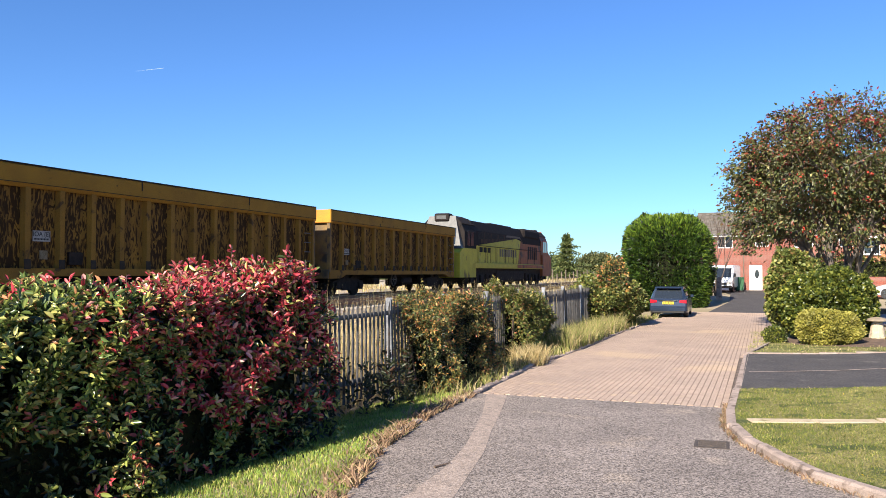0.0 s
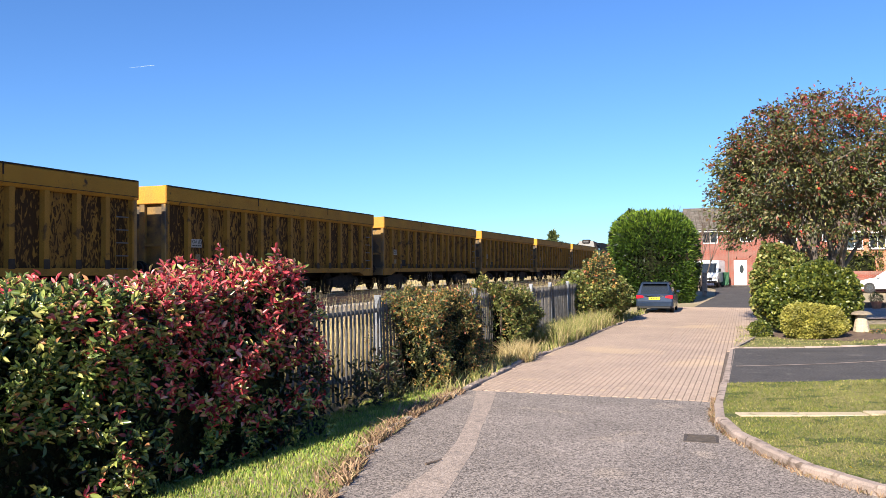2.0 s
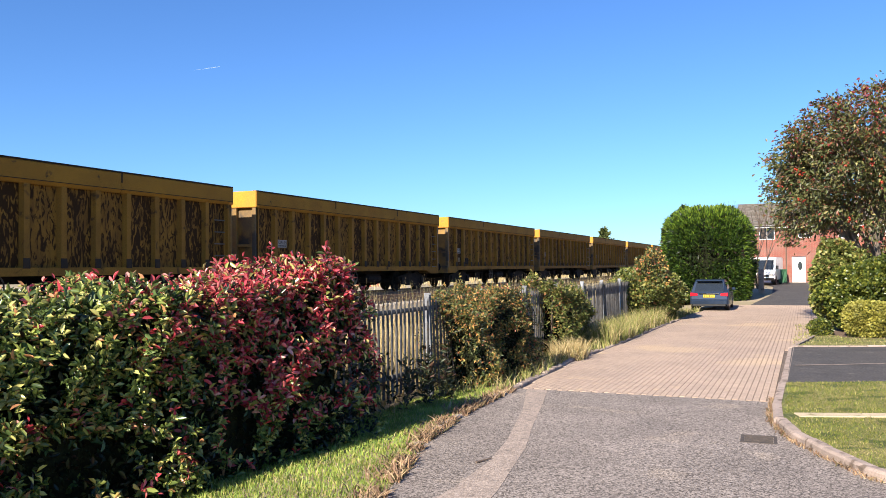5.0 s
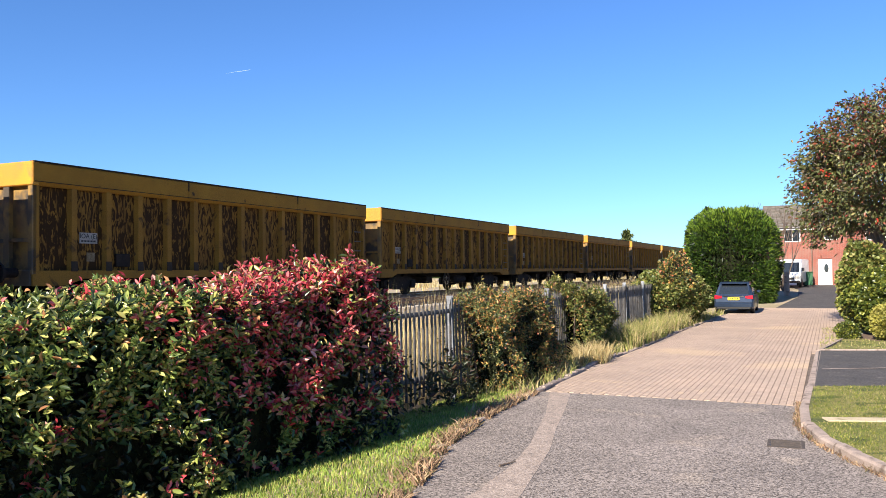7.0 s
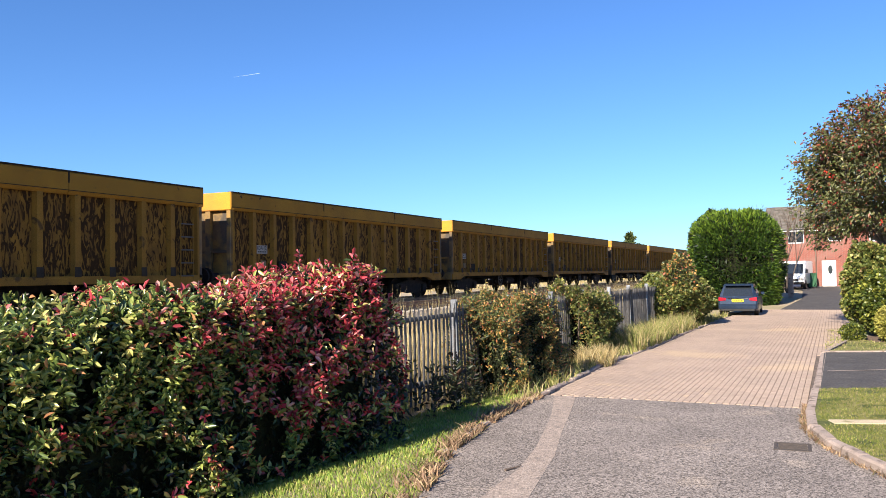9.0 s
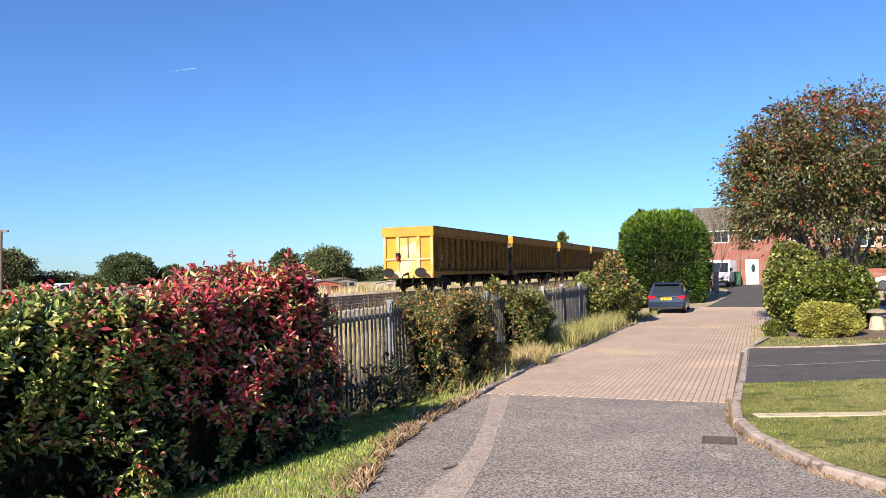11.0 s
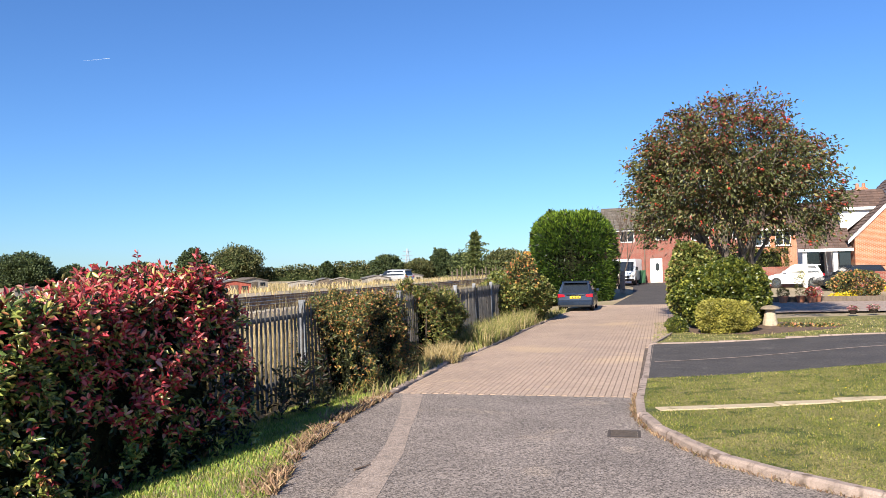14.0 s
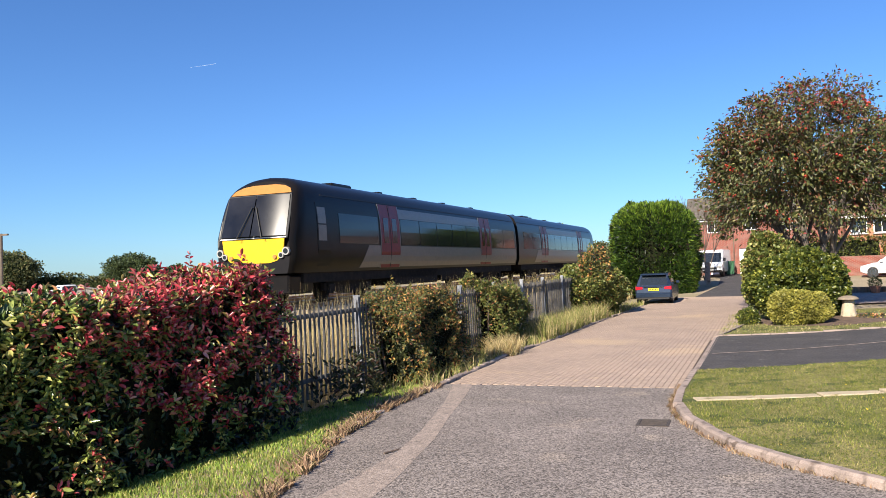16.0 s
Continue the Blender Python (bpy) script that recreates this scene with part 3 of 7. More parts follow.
def locomotive():
    """A heavy diesel locomotive; its origin is on the rails under its rear buffers, and it runs towards +y."""
    ob = thing("diesel_locomotive", "lime and orange diesel locomotive with grey roof and black bogies", "locomotive")
    n, w = 21.3, 1.32
    # underframe and lower side
    bm = boxes((-w, w, 2.5, n - 2.5, 1.12, 1.42), bevel=0.02)
    part("sole_bar", bm, LIME, ob, "lime green sole bar")
    part("frame", boxes((-1.1, 1.1, 0.4, n - 0.4, 0.85, 1.14)), UNDER, ob)
    for y0, d, mat, name in ((0.3, 1, LIME, "rear_cab"), (n - 0.3, -1, ORANGE, "front_cab")):
        cab = bmesh.new()
        prism(cab, [(y0, 0.62), (y0 + d * 0.05, 1.9), (y0 + d * 0.55, 2.15), (y0 + d * 2.7, 2.15), (y0 + d * 2.7, 0.62)], "x", -w, w)
        c = part(name, cab, mat, ob, "lime green lower cab" if d > 0 else "orange lower cab")
        up = bmesh.new()
        arch = [(1.26, 2.12), (1.26, 3.02), (1.08, 3.42), (0.75, 3.72), (0.35, 3.86), (-0.35, 3.86), (-0.75, 3.72), (-1.08, 3.42), (-1.26, 3.02), (-1.26, 2.12)]
        prism(up, arch, "y", *sorted((y0 + d * 0.95, y0 + d * 2.9)))
        part("cab_top", up, LOCO_GREY if d > 0 else ORANGE, c, "dark grey upper cab" if d > 0 else "")
        nose = bmesh.new()
        prism(nose, [(y0 + d * 0.42, 2.12), (y0 + d * 0.88, 3.84), (y0 + d * 0.97, 3.84), (y0 + d * 0.97, 2.12)], "x", -1.24, 1.24)
        for v in nose.verts:
            v.co.x *= 1.0 if v.co.z < 3 else 0.62
        part("nose_plate", nose, SILVER if d > 0 else ORANGE, c, "silver end plate" if d > 0 else "")
        roof = bmesh.new()
        prism(roof, [(1.12, 3.44), (0.78, 3.76), (0.36, 3.91), (-0.36, 3.91), (-0.78, 3.76), (-1.12, 3.44), (-1.0, 3.3), (1.0, 3.3)], "y", *sorted((y0 + d * 0.93, y0 + d * 3.1)))
        part("cab_roof", roof, LOCO_GREY, c)
        for s in (-1, 1):
            x0, x1 = sorted((s * (w - 0.07), s * (w - 0.04)))
            for a, b in ((1.35, 1.8), (1.95, 2.4)):
                part("cab_window", boxes((x0, x1, *sorted((y0 + d * a, y0 + d * b)), 2.3, 3.05)), GLASS, c)
            ws = bmesh.new()
            prism(ws, [(y0 + d * 0.60, 2.35), (y0 + d * 0.45, 2.35), (y0 + d * 0.70, 3.2), (y0 + d * 0.86, 3.2)], "x", *sorted((s * 0.10, s * 0.88)))
            part("windscreen", ws, GLASS, c)
        hl = boxes((-0.42, 0.42, *sorted((y0 + d * 0.72, y0 + d * 1.4)), 3.55, 3.98), bevel=0.06)
        part("headlight_box", hl, LOCO_GREY, c)
        part("headlight", boxes((-0.28, 0.28, *sorted((y0 + d * 0.70, y0 + d * 0.74)), 3.68, 3.86)), SILVER, c)
        bm = bmesh.new()
        for x in (-0.87, 0.87):
            tube(bm, (x, y0, 1.06), (x, y0 - d * 0.5, 1.06), 0.1)
            tube(bm, (x, y0 - d * 0.48, 1.06), (x, y0 - d * 0.54, 1.06), 0.25, n=18)
        part("buffer", bm, UNDER, ob)
    # hood between the cabs: dark body, coloured side sheets
    bm = bmesh.new()
    prism(bm, [(-w + 0.12, 1.4), (-w + 0.12, 3.15), (-0.95, 3.70), (0.95, 3.70), (w - 0.12, 3.15), (w - 0.12, 1.4)], "y", 3.0, 18.3)
    hood = part("hood", bm, LOCO_GREY, ob, "dark grey hood and roof")
    for s in (-1, 1):
        x0, x1 = sorted((s * (w - 0.12), s * (w - 0.10)))
        bm = bmesh.new()
        prism(bm, [(3.0, 1.42), (3.0, 2.30), (4.2, 2.42), (11.6, 3.0), (12.6, 2.9), (12.0, 1.42)], "x", x0, x1)
        part("lime_sheet", bm, LIME, hood, "lime green side sheet, rising in a wedge")
        bm = bmesh.new()
        prism(bm, [(12.02, 1.42), (12.62, 2.9), (13.2, 2.75), (18.3, 2.75), (18.3, 1.42)], "x", x0, x1)
        part("orange_sheet", bm, ORANGE, hood, "orange side sheet")
        bm = bmesh.new()
        prism(bm, [(4.2, 2.44), (4.2, 3.12), (11.4, 3.12), (11.4, 3.0)], "x", *sorted((s * (w - 0.12), s * (w - 0.112))))
        part("rust_sheet", bm, LOCO_RUST, hood, "grimy brown upper side sheet")
        bm = bmesh.new()
        prism(bm, [(9.2, 3.02), (12.6, 3.04), (13.2, 2.8), (12.4, 3.16), (9.4, 3.14)], "x", x0, x1)
        part("rust_stripe", bm, TIMBER, hood)
        x0, x1 = sorted((s * (w - 0.10), s * (w - 0.085)))
        for k in range(3):
            part("vent", boxes((x0, x1, 3.9 + 0.75 * k, 4.45 + 0.75 * k, 2.0, 2.28)), UNDER, hood)
        for k in range(5):
            part("grille_slat", boxes((x0, x1, 14.5 + 0.52 * k, 14.83 + 0.52 * k, 1.75, 2.6)), UNDER, hood)
        for k in range(8):
            part("door_seam", boxes((x0, x1 - 0.008, 5.0 + 0.95 * k, 5.03 + 0.95 * k, 1.44, 2.3)), UNDER, hood)
        for k in range(6):
            y = 3.6 + 1.35 * k
            xa, xb = sorted((s * (w - 0.125), s * (w - 0.11)))
            part("grille", boxes((xa, xb, y, y + 1.1, 2.72 + 0.05 * k, 3.1)), UNDER, hood)
        part("sole_stripe", boxes((*sorted((s * w, s * (w + 0.006))), 11.5, n - 2.6, 1.16, 1.38)), ORANGE, ob, "orange stripe on the sole bar")
    part("radiator_housing", boxes((-1.28, 1.28, 13.4, 17.6, 3.1, 3.75), bevel=0.14), LOCO_GREY, ob)
    part("roof_fan_housing", boxes((-0.9, 0.9, 7.0, 11.5, 3.6, 3.78), bevel=0.06), LOCO_GREY, ob)
    bars(ob, w - 0.098, 7.8, 11.6, 1.82, 2.28, TIMBER, 9)
    bm = bmesh.new()
    for s in (-1, 1):
        for k in range(9):
            y = 3.4 + 1.8 * k
            tube(bm, (s * (w - 0.02), y, 1.42), (s * (w - 0.02), y, 2.25), 0.014, n=6)
        tube(bm, (s * (w - 0.02), 3.4, 2.35), (s * (w - 0.02), 17.8, 2.35), 0.018, n=6)
    part("handrail", bm, UNDER, ob)
    part("fuel_tank", boxes((-1.15, 1.15, 7.4, 13.9, 0.3, 1.1), bevel=0.12), UNDER, ob)
    for c in (4.4, 16.9):
        bm = bmesh.new()
        for s in (-1, 1):
            box(bm, s * 1.02 - 0.08, s * 1.02 + 0.08, c - 2.6, c + 2.6, 0.34, 0.95, 0.03)
            for k in (-1.85, 0, 1.85):
                box(bm, s * 1.12 - 0.1, s * 1.12 + 0.1, c + k - 0.22, c + k + 0.22, 0.3, 0.75, 0.04)
                tube(bm, (s * 1.12, c + k + 0.9, 0.4), (s * 1.12, c + k + 0.9, 0.8), 0.1)
        box(bm, -0.9, 0.9, c - 2.4, c + 2.4, 0.28, 0.95, 0.03)
        f = part("bogie", bm, UNDER, ob)
        for k in (-1.85, 0, 1.85):
            wheelset(f, c + k, 0.52)
    for piece in ob.children:
        piece.matrix_basis = Matrix.Diagonal((1.02, 1.02, 1.06, 1)) @ piece.matrix_basis
    return ob


# ---- passenger train ----
DMU_GREY = material("railcar_dark_grey", (0.012, 0.010, 0.0095), 0.28, 0.0, tint=(0.009, 0.008, 0.0075), scale=2, bump=0.02, spec=0.13)
DMU_SILVER = material("railcar_silver", (0.20, 0.17, 0.145), 0.35, 0.15, amount=0.12, bump=0.02)
MAROON = material("railcar_maroon", (0.22, 0.016, 0.022), 0.4, amount=0.2, bump=0.02, spec=0.3)
DOOR_GLASS = material("door_glass", (0.06, 0.012, 0.014), 0.15, amount=0.1, bump=0.0, spec=0.35)
RAIL_GLASS = material("tinted_glass", (0.016, 0.018, 0.02), 0.12, amount=0.1, bump=0.0, spec=0.35)
SCREEN_GLASS = material("windscreen_glass", (0.022, 0.021, 0.021), 0.16, amount=0.6, scale=1.2, bump=0.0, spec=0.6)
SIGNAL_YELLOW = material("signal_yellow", (0.72, 0.41, 0.006), 0.4, amount=0.06, bump=0.02)
AMBER = material("amber_panel", (0.44, 0.20, 0.050), 0.4, amount=0.1, bump=0.02)
LAMP = material("lamp_lens", (0.36, 0.35, 0.33), 0.2, amount=0.05, bump=0.0)
SECTION = [(1.24, 0.92), (1.33, 1.25), (1.345, 1.75), (1.33, 2.4), (1.27, 2.95), (1.17, 3.3), (1.0, 3.53), (0.7, 3.69), (0.35, 3.76)]
ROUND = []
for (x0, z0), (x1, z1), (x2, z2), (x3, z3) in zip(SECTION[:1] + SECTION, SECTION, SECTION[1:], SECTION[2:] + [(0.0, 3.78)]):
    for u in (0.0, 1 / 3, 2 / 3):
        ROUND.append(tuple(0.5 * (2 * b + (c - a) * u + (2 * a - 5 * b + 4 * c - d) * u * u + (3 * b - a - 3 * c + d) * u ** 3) for a, b, c, d in ((x0, x1, x2, x3), (z0, z1, z2, z3))))
HALF = ROUND + [(0.35, 3.76)]
SECTION = HALF + [(0, 3.79)] + [(-x, z) for x, z in HALF[::-1]]


def side_x(z):
    return float(np.interp(z, [p[1] for p in HALF], [p[0] for p in HALF]))


def rake(z):
    return 0.05 + 0.36 * max(0.0, z - 1.93) + 0.45 * max(0.0, z - 3.2)


def railcar(name, length, cab_at_start, cab_at_end):
    """One railcar; y runs from its leading end, and it travels towards -y."""
    ob = thing(name, "dark grey passenger railcar with maroon doors and a silver lower band", "railcar", None, "cars of the passenger train")
    rings = [(0.0, 0.90), (0.07, 0.955), (0.25, 0.985), (0.7, 1.0), (1.8, 1.0)] if cab_at_start else [(0.0, 1.0)]
    rings += [(length - 1.8, 1.0), (length - 0.9, 1.0), (length - 0.35, 0.98), (length - 0.1, 0.95), (length, 0.90)] if cab_at_end else [(length, 1.0)]
    bm, rows = bmesh.new(), []
    for y, k in rings:
        row = []
        for x, z in SECTION:
            yy, zz = y, 0.92 + (z - 0.92) * (0.95 + 0.05 * (k - 0.90) / 0.10)
            if cab_at_start and y < 1.7:
                yy += rake(zz) * (1 - y / 1.8)
            if cab_at_end and y > length - 1.7:
                yy -= rake(zz) * (1 - (length - y) / 1.8)
            row.append(bm.verts.new((x * k, yy, zz)))
        rows.append(row)
    for a, b in zip(rows, rows[1:]):
        for i in range(len(a)):
            j = (i + 1) % len(a)
            bm.faces.new((a[i], a[j], b[j], b[i]))
    for cap in (bm.faces.new(rows[0][::-1]), bm.faces.new(rows[-1])):
        for e in cap.edges:
            e.smooth = False
    bm.normal_update()
    for a in rows:
        bm.edges.get((a[0], a[-1])).smooth = False
    for a, b in zip(rows, rows[1:]):
        for i in (0, -1):
            bm.edges.get((a[i], b[i])).smooth = False
    bmesh.ops.recalc_face_normals(bm, faces=bm.faces)
    body = part("body", bm, DMU_GREY, ob, smooth=True)
    # side furniture, following the curve of the side
    def patch(nm, y0, y1, z0, z1, mat, parent, proud=0.012, label="", slant=0.0, s=1):
        b = bmesh.new()
        zs = [z0 + (z1 - z0) * i / 4 for i in range(5)]
        outer = [(side_x(z) + proud, z) for z in zs]
        ring = [(s * x, z) for x, z in outer] + [(s * (x - proud - 0.02), z) for x, z in outer[::-1]]
        lo = [b.verts.new((x, y0 + slant * (z1 - z), z)) for x, z in ring]
        hi = [b.verts.new((x, y1, z)) for x, z in ring]
        b.faces.new(lo), b.faces.new(hi)
        for i in range(len(ring)):
            j = (i + 1) % len(ring)
            b.faces.new((lo[i], lo[j], hi[j], hi[i]))
        bmesh.ops.recalc_face_normals(b, faces=b.faces)
        return part(nm, b, mat, parent, label)
    doors = (5.9, 16.95) if cab_at_start else (5.2, 16.2)
    y_in, y_out = (1.9 if cab_at_start else 0.15), (length - 1.9 if cab_at_end else length - 0.15)
    for s in (-1, 1):
        patch("lower_band", doors[0] - 1.0, y_out, 1.02, 1.76, DMU_SILVER, body, 0.008, "silver lower band", -0.9, s)
        patch("upper_band", doors[0] + 1.6, doors[1], 2.75, 3.10, DMU_SILVER, body, 0.006, "silver band over the windows", 0.0, s)
        patch("cant_rail", y_in, y_out, 3.22, 3.25, BLACK, body, 0.012, "", 0.0, s)
        stops = [y_in + 0.9] + [d for d in doors] + [y_out]
        for i, (a, b) in enumerate(zip(stops, stops[1:])):
            a2, b2 = (a if i == 0 else a + 1.65), b - 0.2
            k = max(1, round((b2 - a2) / 2.0))
            st = (b2 - a2) / k
            for q in range(k):
                patch("window", a2 + q * st + 0.03, a2 + (q + 1) * st - 0.03, 1.80, 2.73, RAIL_GLASS, body, 0.010, "", 0.0, s)
        for d in doors:
            door = patch("door", d - 0.05, d + 1.55, 1.0, 3.19, MAROON, ob, 0.022, "maroon double door", 0.0, s)
            for q in (0.18, 0.90):
                patch("door_window", d + q, d + q + 0.40, 1.85, 2.72, DOOR_GLASS, door, 0.028, "tinted door glass", 0.0, s)
            patch("door_seam", d + 0.735, d + 0.765, 1.02, 3.17, BLACK, door, 0.03, "", 0.0, s)
            for q in (-0.09, 1.55):
                patch("door_edge", d + q, d + q + 0.04, 1.0, 3.19, DMU_SILVER, door, 0.026, "pale door edge", 0.0, s)
        if cab_at_start:
            patch("cab_door", 1.45, 2.2, 1.1, 3.0, DMU_GREY, ob, 0.012, "", 0.0, s)
            patch("cab_window", 1.50, 1.98, 1.86, 2.86, DMU_SILVER, ob, 0.02, "pale framed cab door window", 0.0, s)
            patch("window_bar", 1.50, 1.98, 2.33, 2.37, BLACK, ob, 0.026, "", 0.0, s)
    if cab_at_start or cab_at_end:
        def face(nm, outline, mat, proud, parent, label=""):
            b = bmesh.new()
            pts = [((x, rake(z) - proud, z) if cab_at_start else (x, length - rake(z) + proud, z)) for x, z in outline]
            back = [((x, y + (0.04 if cab_at_start else -0.04), z)) for x, y, z in pts]
            lo, hi = [b.verts.new(p) for p in pts], [b.verts.new(p) for p in back]
            b.faces.new(lo), b.faces.new(hi[::-1])
            for i in range(len(lo)):
                j = (i + 1) % len(lo)
                b.faces.new((lo[i], lo[j], hi[j], hi[i]))
            bmesh.ops.recalc_face_normals(b, faces=b.faces)
            return part(nm, b, mat, parent, label)
        face("windscreen_surround", [(-1.16, 1.93), (1.16, 1.93), (1.15, 2.6), (1.08, 3.22), (-1.08, 3.22), (-1.15, 2.6)], BLACK, 0.012, ob)
        for a, b in ((-1.10, -0.02), (0.02, 1.10)):
            # each pane bows forwards to the middle of the train
            pane, grid = bmesh.new(), []
            for j in range(7):
                z = 2.00 + 1.18 * j / 6
                k = 1 - 0.05 * j / 6
                grid.append([])
                for i in range(11):
                    x = (a + (b - a) * i / 10) * k
                    y = rake(z) - 0.02 - 0.16 * (1 - (x / 1.12) ** 2)
                    grid[-1].append(pane.verts.new((x, y if cab_at_start else length - y, z)))
            for r0, r1 in zip(grid, grid[1:]):
                for i in range(10):
                    pane.faces.new((r0[i], r0[i + 1], r1[i + 1], r1[i]))
            rim = bmesh.ops.extrude_face_region(pane, geom=pane.faces[:])
            bmesh.ops.translate(pane, verts=[e for e in rim["geom"] if isinstance(e, bmesh.types.BMVert)], vec=(0, 0.03 if cab_at_start else -0.03, 0))
            bmesh.ops.recalc_face_normals(pane, faces=pane.faces)
            for e in pane.edges:
                e.smooth = e.calc_face_angle(0) < 0.5
            part("windscreen", pane, SCREEN_GLASS, ob, "raked and curved windscreen pane", smooth=True)
        face("yellow_end", [(-1.06, 1.91), (1.06, 1.91), (1.02, 1.62), (0.94, 1.42), (0.80, 1.29), (0.55, 1.23), (-0.55, 1.23), (-0.80, 1.29), (-0.94, 1.42), (-1.02, 1.62)], SIGNAL_YELLOW, 0.014, ob, "bright yellow warning panel")
        face("top_panel", [(-1.04, 3.24), (1.04, 3.24), (0.95, 3.38), (0.72, 3.48), (0.4, 3.53), (-0.4, 3.53), (-0.72, 3.48), (-0.95, 3.38)], AMBER, 0.012, ob, "amber panel over the windscreen")
        for s in (-1, 1):
            y = 0.0 if cab_at_start else length
            d = -1 if cab_at_start else 1
            for x, z, r in ((1.12, 1.55, 0.115), (0.96, 1.44, 0.085)):
                lamp = part("headlamp", tube(bmesh.new(), (s * x, y - d * 0.12, z), (s * x, y + d * 0.015, z), r, n=20), LAMP, ob, "round headlamp with a pale ring")
                part("lens", tube(bmesh.new(), (s * x, y + d * 0.01, z), (s * x, y + d * 0.024, z), r * 0.66, n=18), RAIL_GLASS, lamp, "dark clear lens")
            part("marker_lamp", tube(bmesh.new(), (s * 0.74, y - d * 0.1, 1.40), (s * 0.74, y + d * 0.02, 1.40), 0.06, n=14), AMBER, ob, "small amber marker lamp")
            b = bmesh.new()
            foot, tip = (s * 0.42, rake(1.95), 1.95), (s * 0.06, rake(2.85), 2.85)
            off = -0.22 if cab_at_start else 0.22
            f = (foot[0], foot[1] + off, foot[2]) if cab_at_start else (foot[0], length - foot[1] + off, foot[2])
            tp = (tip[0], tip[1] + off, tip[2]) if cab_at_start else (tip[0], length - tip[1] + off, tip[2])
            tube(b, f, tp, 0.018, n=6)
            part("wiper", b, BLACK, ob)
        face("screen_sill", [(-1.12, 1.935), (1.12, 1.935), (1.12, 1.965), (-1.12, 1.965)], WHITE, 0.022, ob, "pale strip under the windscreen")
        y = 0.25 if cab_at_start else length - 0.25
        part("valance", boxes((-1.15, 1.15, y - 0.2, y + 1.2, 0.32, 0.86), bevel=0.05), DMU_GREY, ob)
        b = boxes((-0.22, 0.22, y - 0.55, y + 0.2, 0.62, 0.98), (-0.34, 0.34, y - 0.45, y - 0.2, 0.5, 1.05), bevel=0.03)
        part("coupler", b, UNDER, ob)
    for y in ((5.0, 8.2, 11.6, 15.0, 19.0) if cab_at_start else (3.0, 7.0, 11.0, 15.5)):
        part("roof_vent", boxes((-0.2, 0.2, y, y + 0.35, 3.74, 3.87), bevel=0.03), DMU_GREY, ob)
    part("roof_unit", boxes((-0.55, 0.55, 3.9, 5.3, 3.58, 3.83), bevel=0.05), DMU_GREY, ob)
    b = boxes((-1.2, 1.2, 7.2, 11.5, 0.35, 0.92), (-1.15, 1.15, 12.0, 15.8, 0.4, 0.92), bevel=0.04)
    part("underfloor_equipment", b, UNDER, ob)
    for y in (3.9, length - 3.9):
        bogie(ob, y, 2.6, "black bogie")
    if not cab_at_end:
        part("gangway", boxes((-0.75, 0.75, length, length + 0.52, 0.95, 3.3), bevel=0.04), BLACK, ob)
    part("floor_frame", boxes((-1.2, 1.2, 0.8, 22.4, 0.62, 0.96)), UNDER, ob)
    for piece in ob.children:
        piece.matrix_basis = Matrix.Diagonal((1, 1, 1.02, 1)) @ piece.matrix_basis
    return ob


# ---- plants ----
BARK = material("bark", (0.20, 0.16, 0.13), 0.9, tint=(0.12, 0.10, 0.085), scale=9, stretch=(1, 1, 0.25), bump=0.6)
TWIG = material("twig", (0.14, 0.10, 0.075), 0.9, bump=0.2)
GREEN_LEAF = leaf_material("hedge_green_leaf", [(0, (0.075, 0.115, 0.035)), (0.26, (0.13, 0.18, 0.048)), (0.50, (0.27, 0.31, 0.078)), (0.74, (0.55, 0.52, 0.17)), (0.93, (0.50, 0.24, 0.11))], 0.24, 0.25)
RED_LEAF = leaf_material("hedge_red_leaf", [(0, (0.56, 0.070, 0.090)), (0.30, (0.74, 0.19, 0.19)), (0.54, (0.34, 0.050, 0.056)), (0.72, (0.20, 0.18, 0.055)), (0.82, (0.60, 0.46, 0.16)), (0.90, (0.82, 0.40, 0.33))], 0.26, 0.25)
# Leaves deep inside hedges and bushes, with the inner shade put into their colour.
SHADED_LEAF = leaf_material("hedge_deep_leaf", [(0, (0.011, 0.020, 0.008)), (0.5, (0.018, 0.030, 0.011)), (0.85, (0.027, 0.015, 0.011))], 0.4, 0.1)
AUTUMN_LEAF = leaf_material("autumn_bush_leaf", [(0, (0.075, 0.10, 0.032)), (0.28, (0.15, 0.165, 0.048)), (0.52, (0.30, 0.23, 0.07)), (0.72, (0.60, 0.33, 0.10)), (0.84, (0.44, 0.15, 0.075)), (0.92, (0.045, 0.058, 0.022))], 0.45, 0.25)
SCRUB_LEAF = leaf_material("scrub_leaf", [(0, (0.088, 0.112, 0.025)), (0.4, (0.163, 0.188, 0.044)), (0.75, (0.312, 0.288, 0.075)), (0.9, (0.213, 0.138, 0.050))], 0.5, 0.25)
LAUREL_LEAF = leaf_material("spotted_laurel_leaf", [(0, (0.048, 0.070, 0.014)), (0.35, (0.085, 0.105, 0.018)), (0.62, (0.16, 0.175, 0.028)), (0.84, (0.28, 0.28, 0.05)), (0.93, (0.035, 0.048, 0.012))], 0.35, 0.2)
GOLD_LEAF = leaf_material("golden_privet_leaf", [(0, (0.30, 0.275, 0.050)), (0.4, (0.40, 0.36, 0.085)), (0.8, (0.20, 0.205, 0.038))], 0.45, 0.3)
ROWAN_LEAF = leaf_material("rowan_leaf", [(0, (0.078, 0.094, 0.026)), (0.32, (0.115, 0.120, 0.036)), (0.55, (0.130, 0.092, 0.040)), (0.68, (0.050, 0.058, 0.022)), (0.88, (0.21, 0.075, 0.040)), (0.95, (0.28, 0.25, 0.09))], 0.45, 0.22)
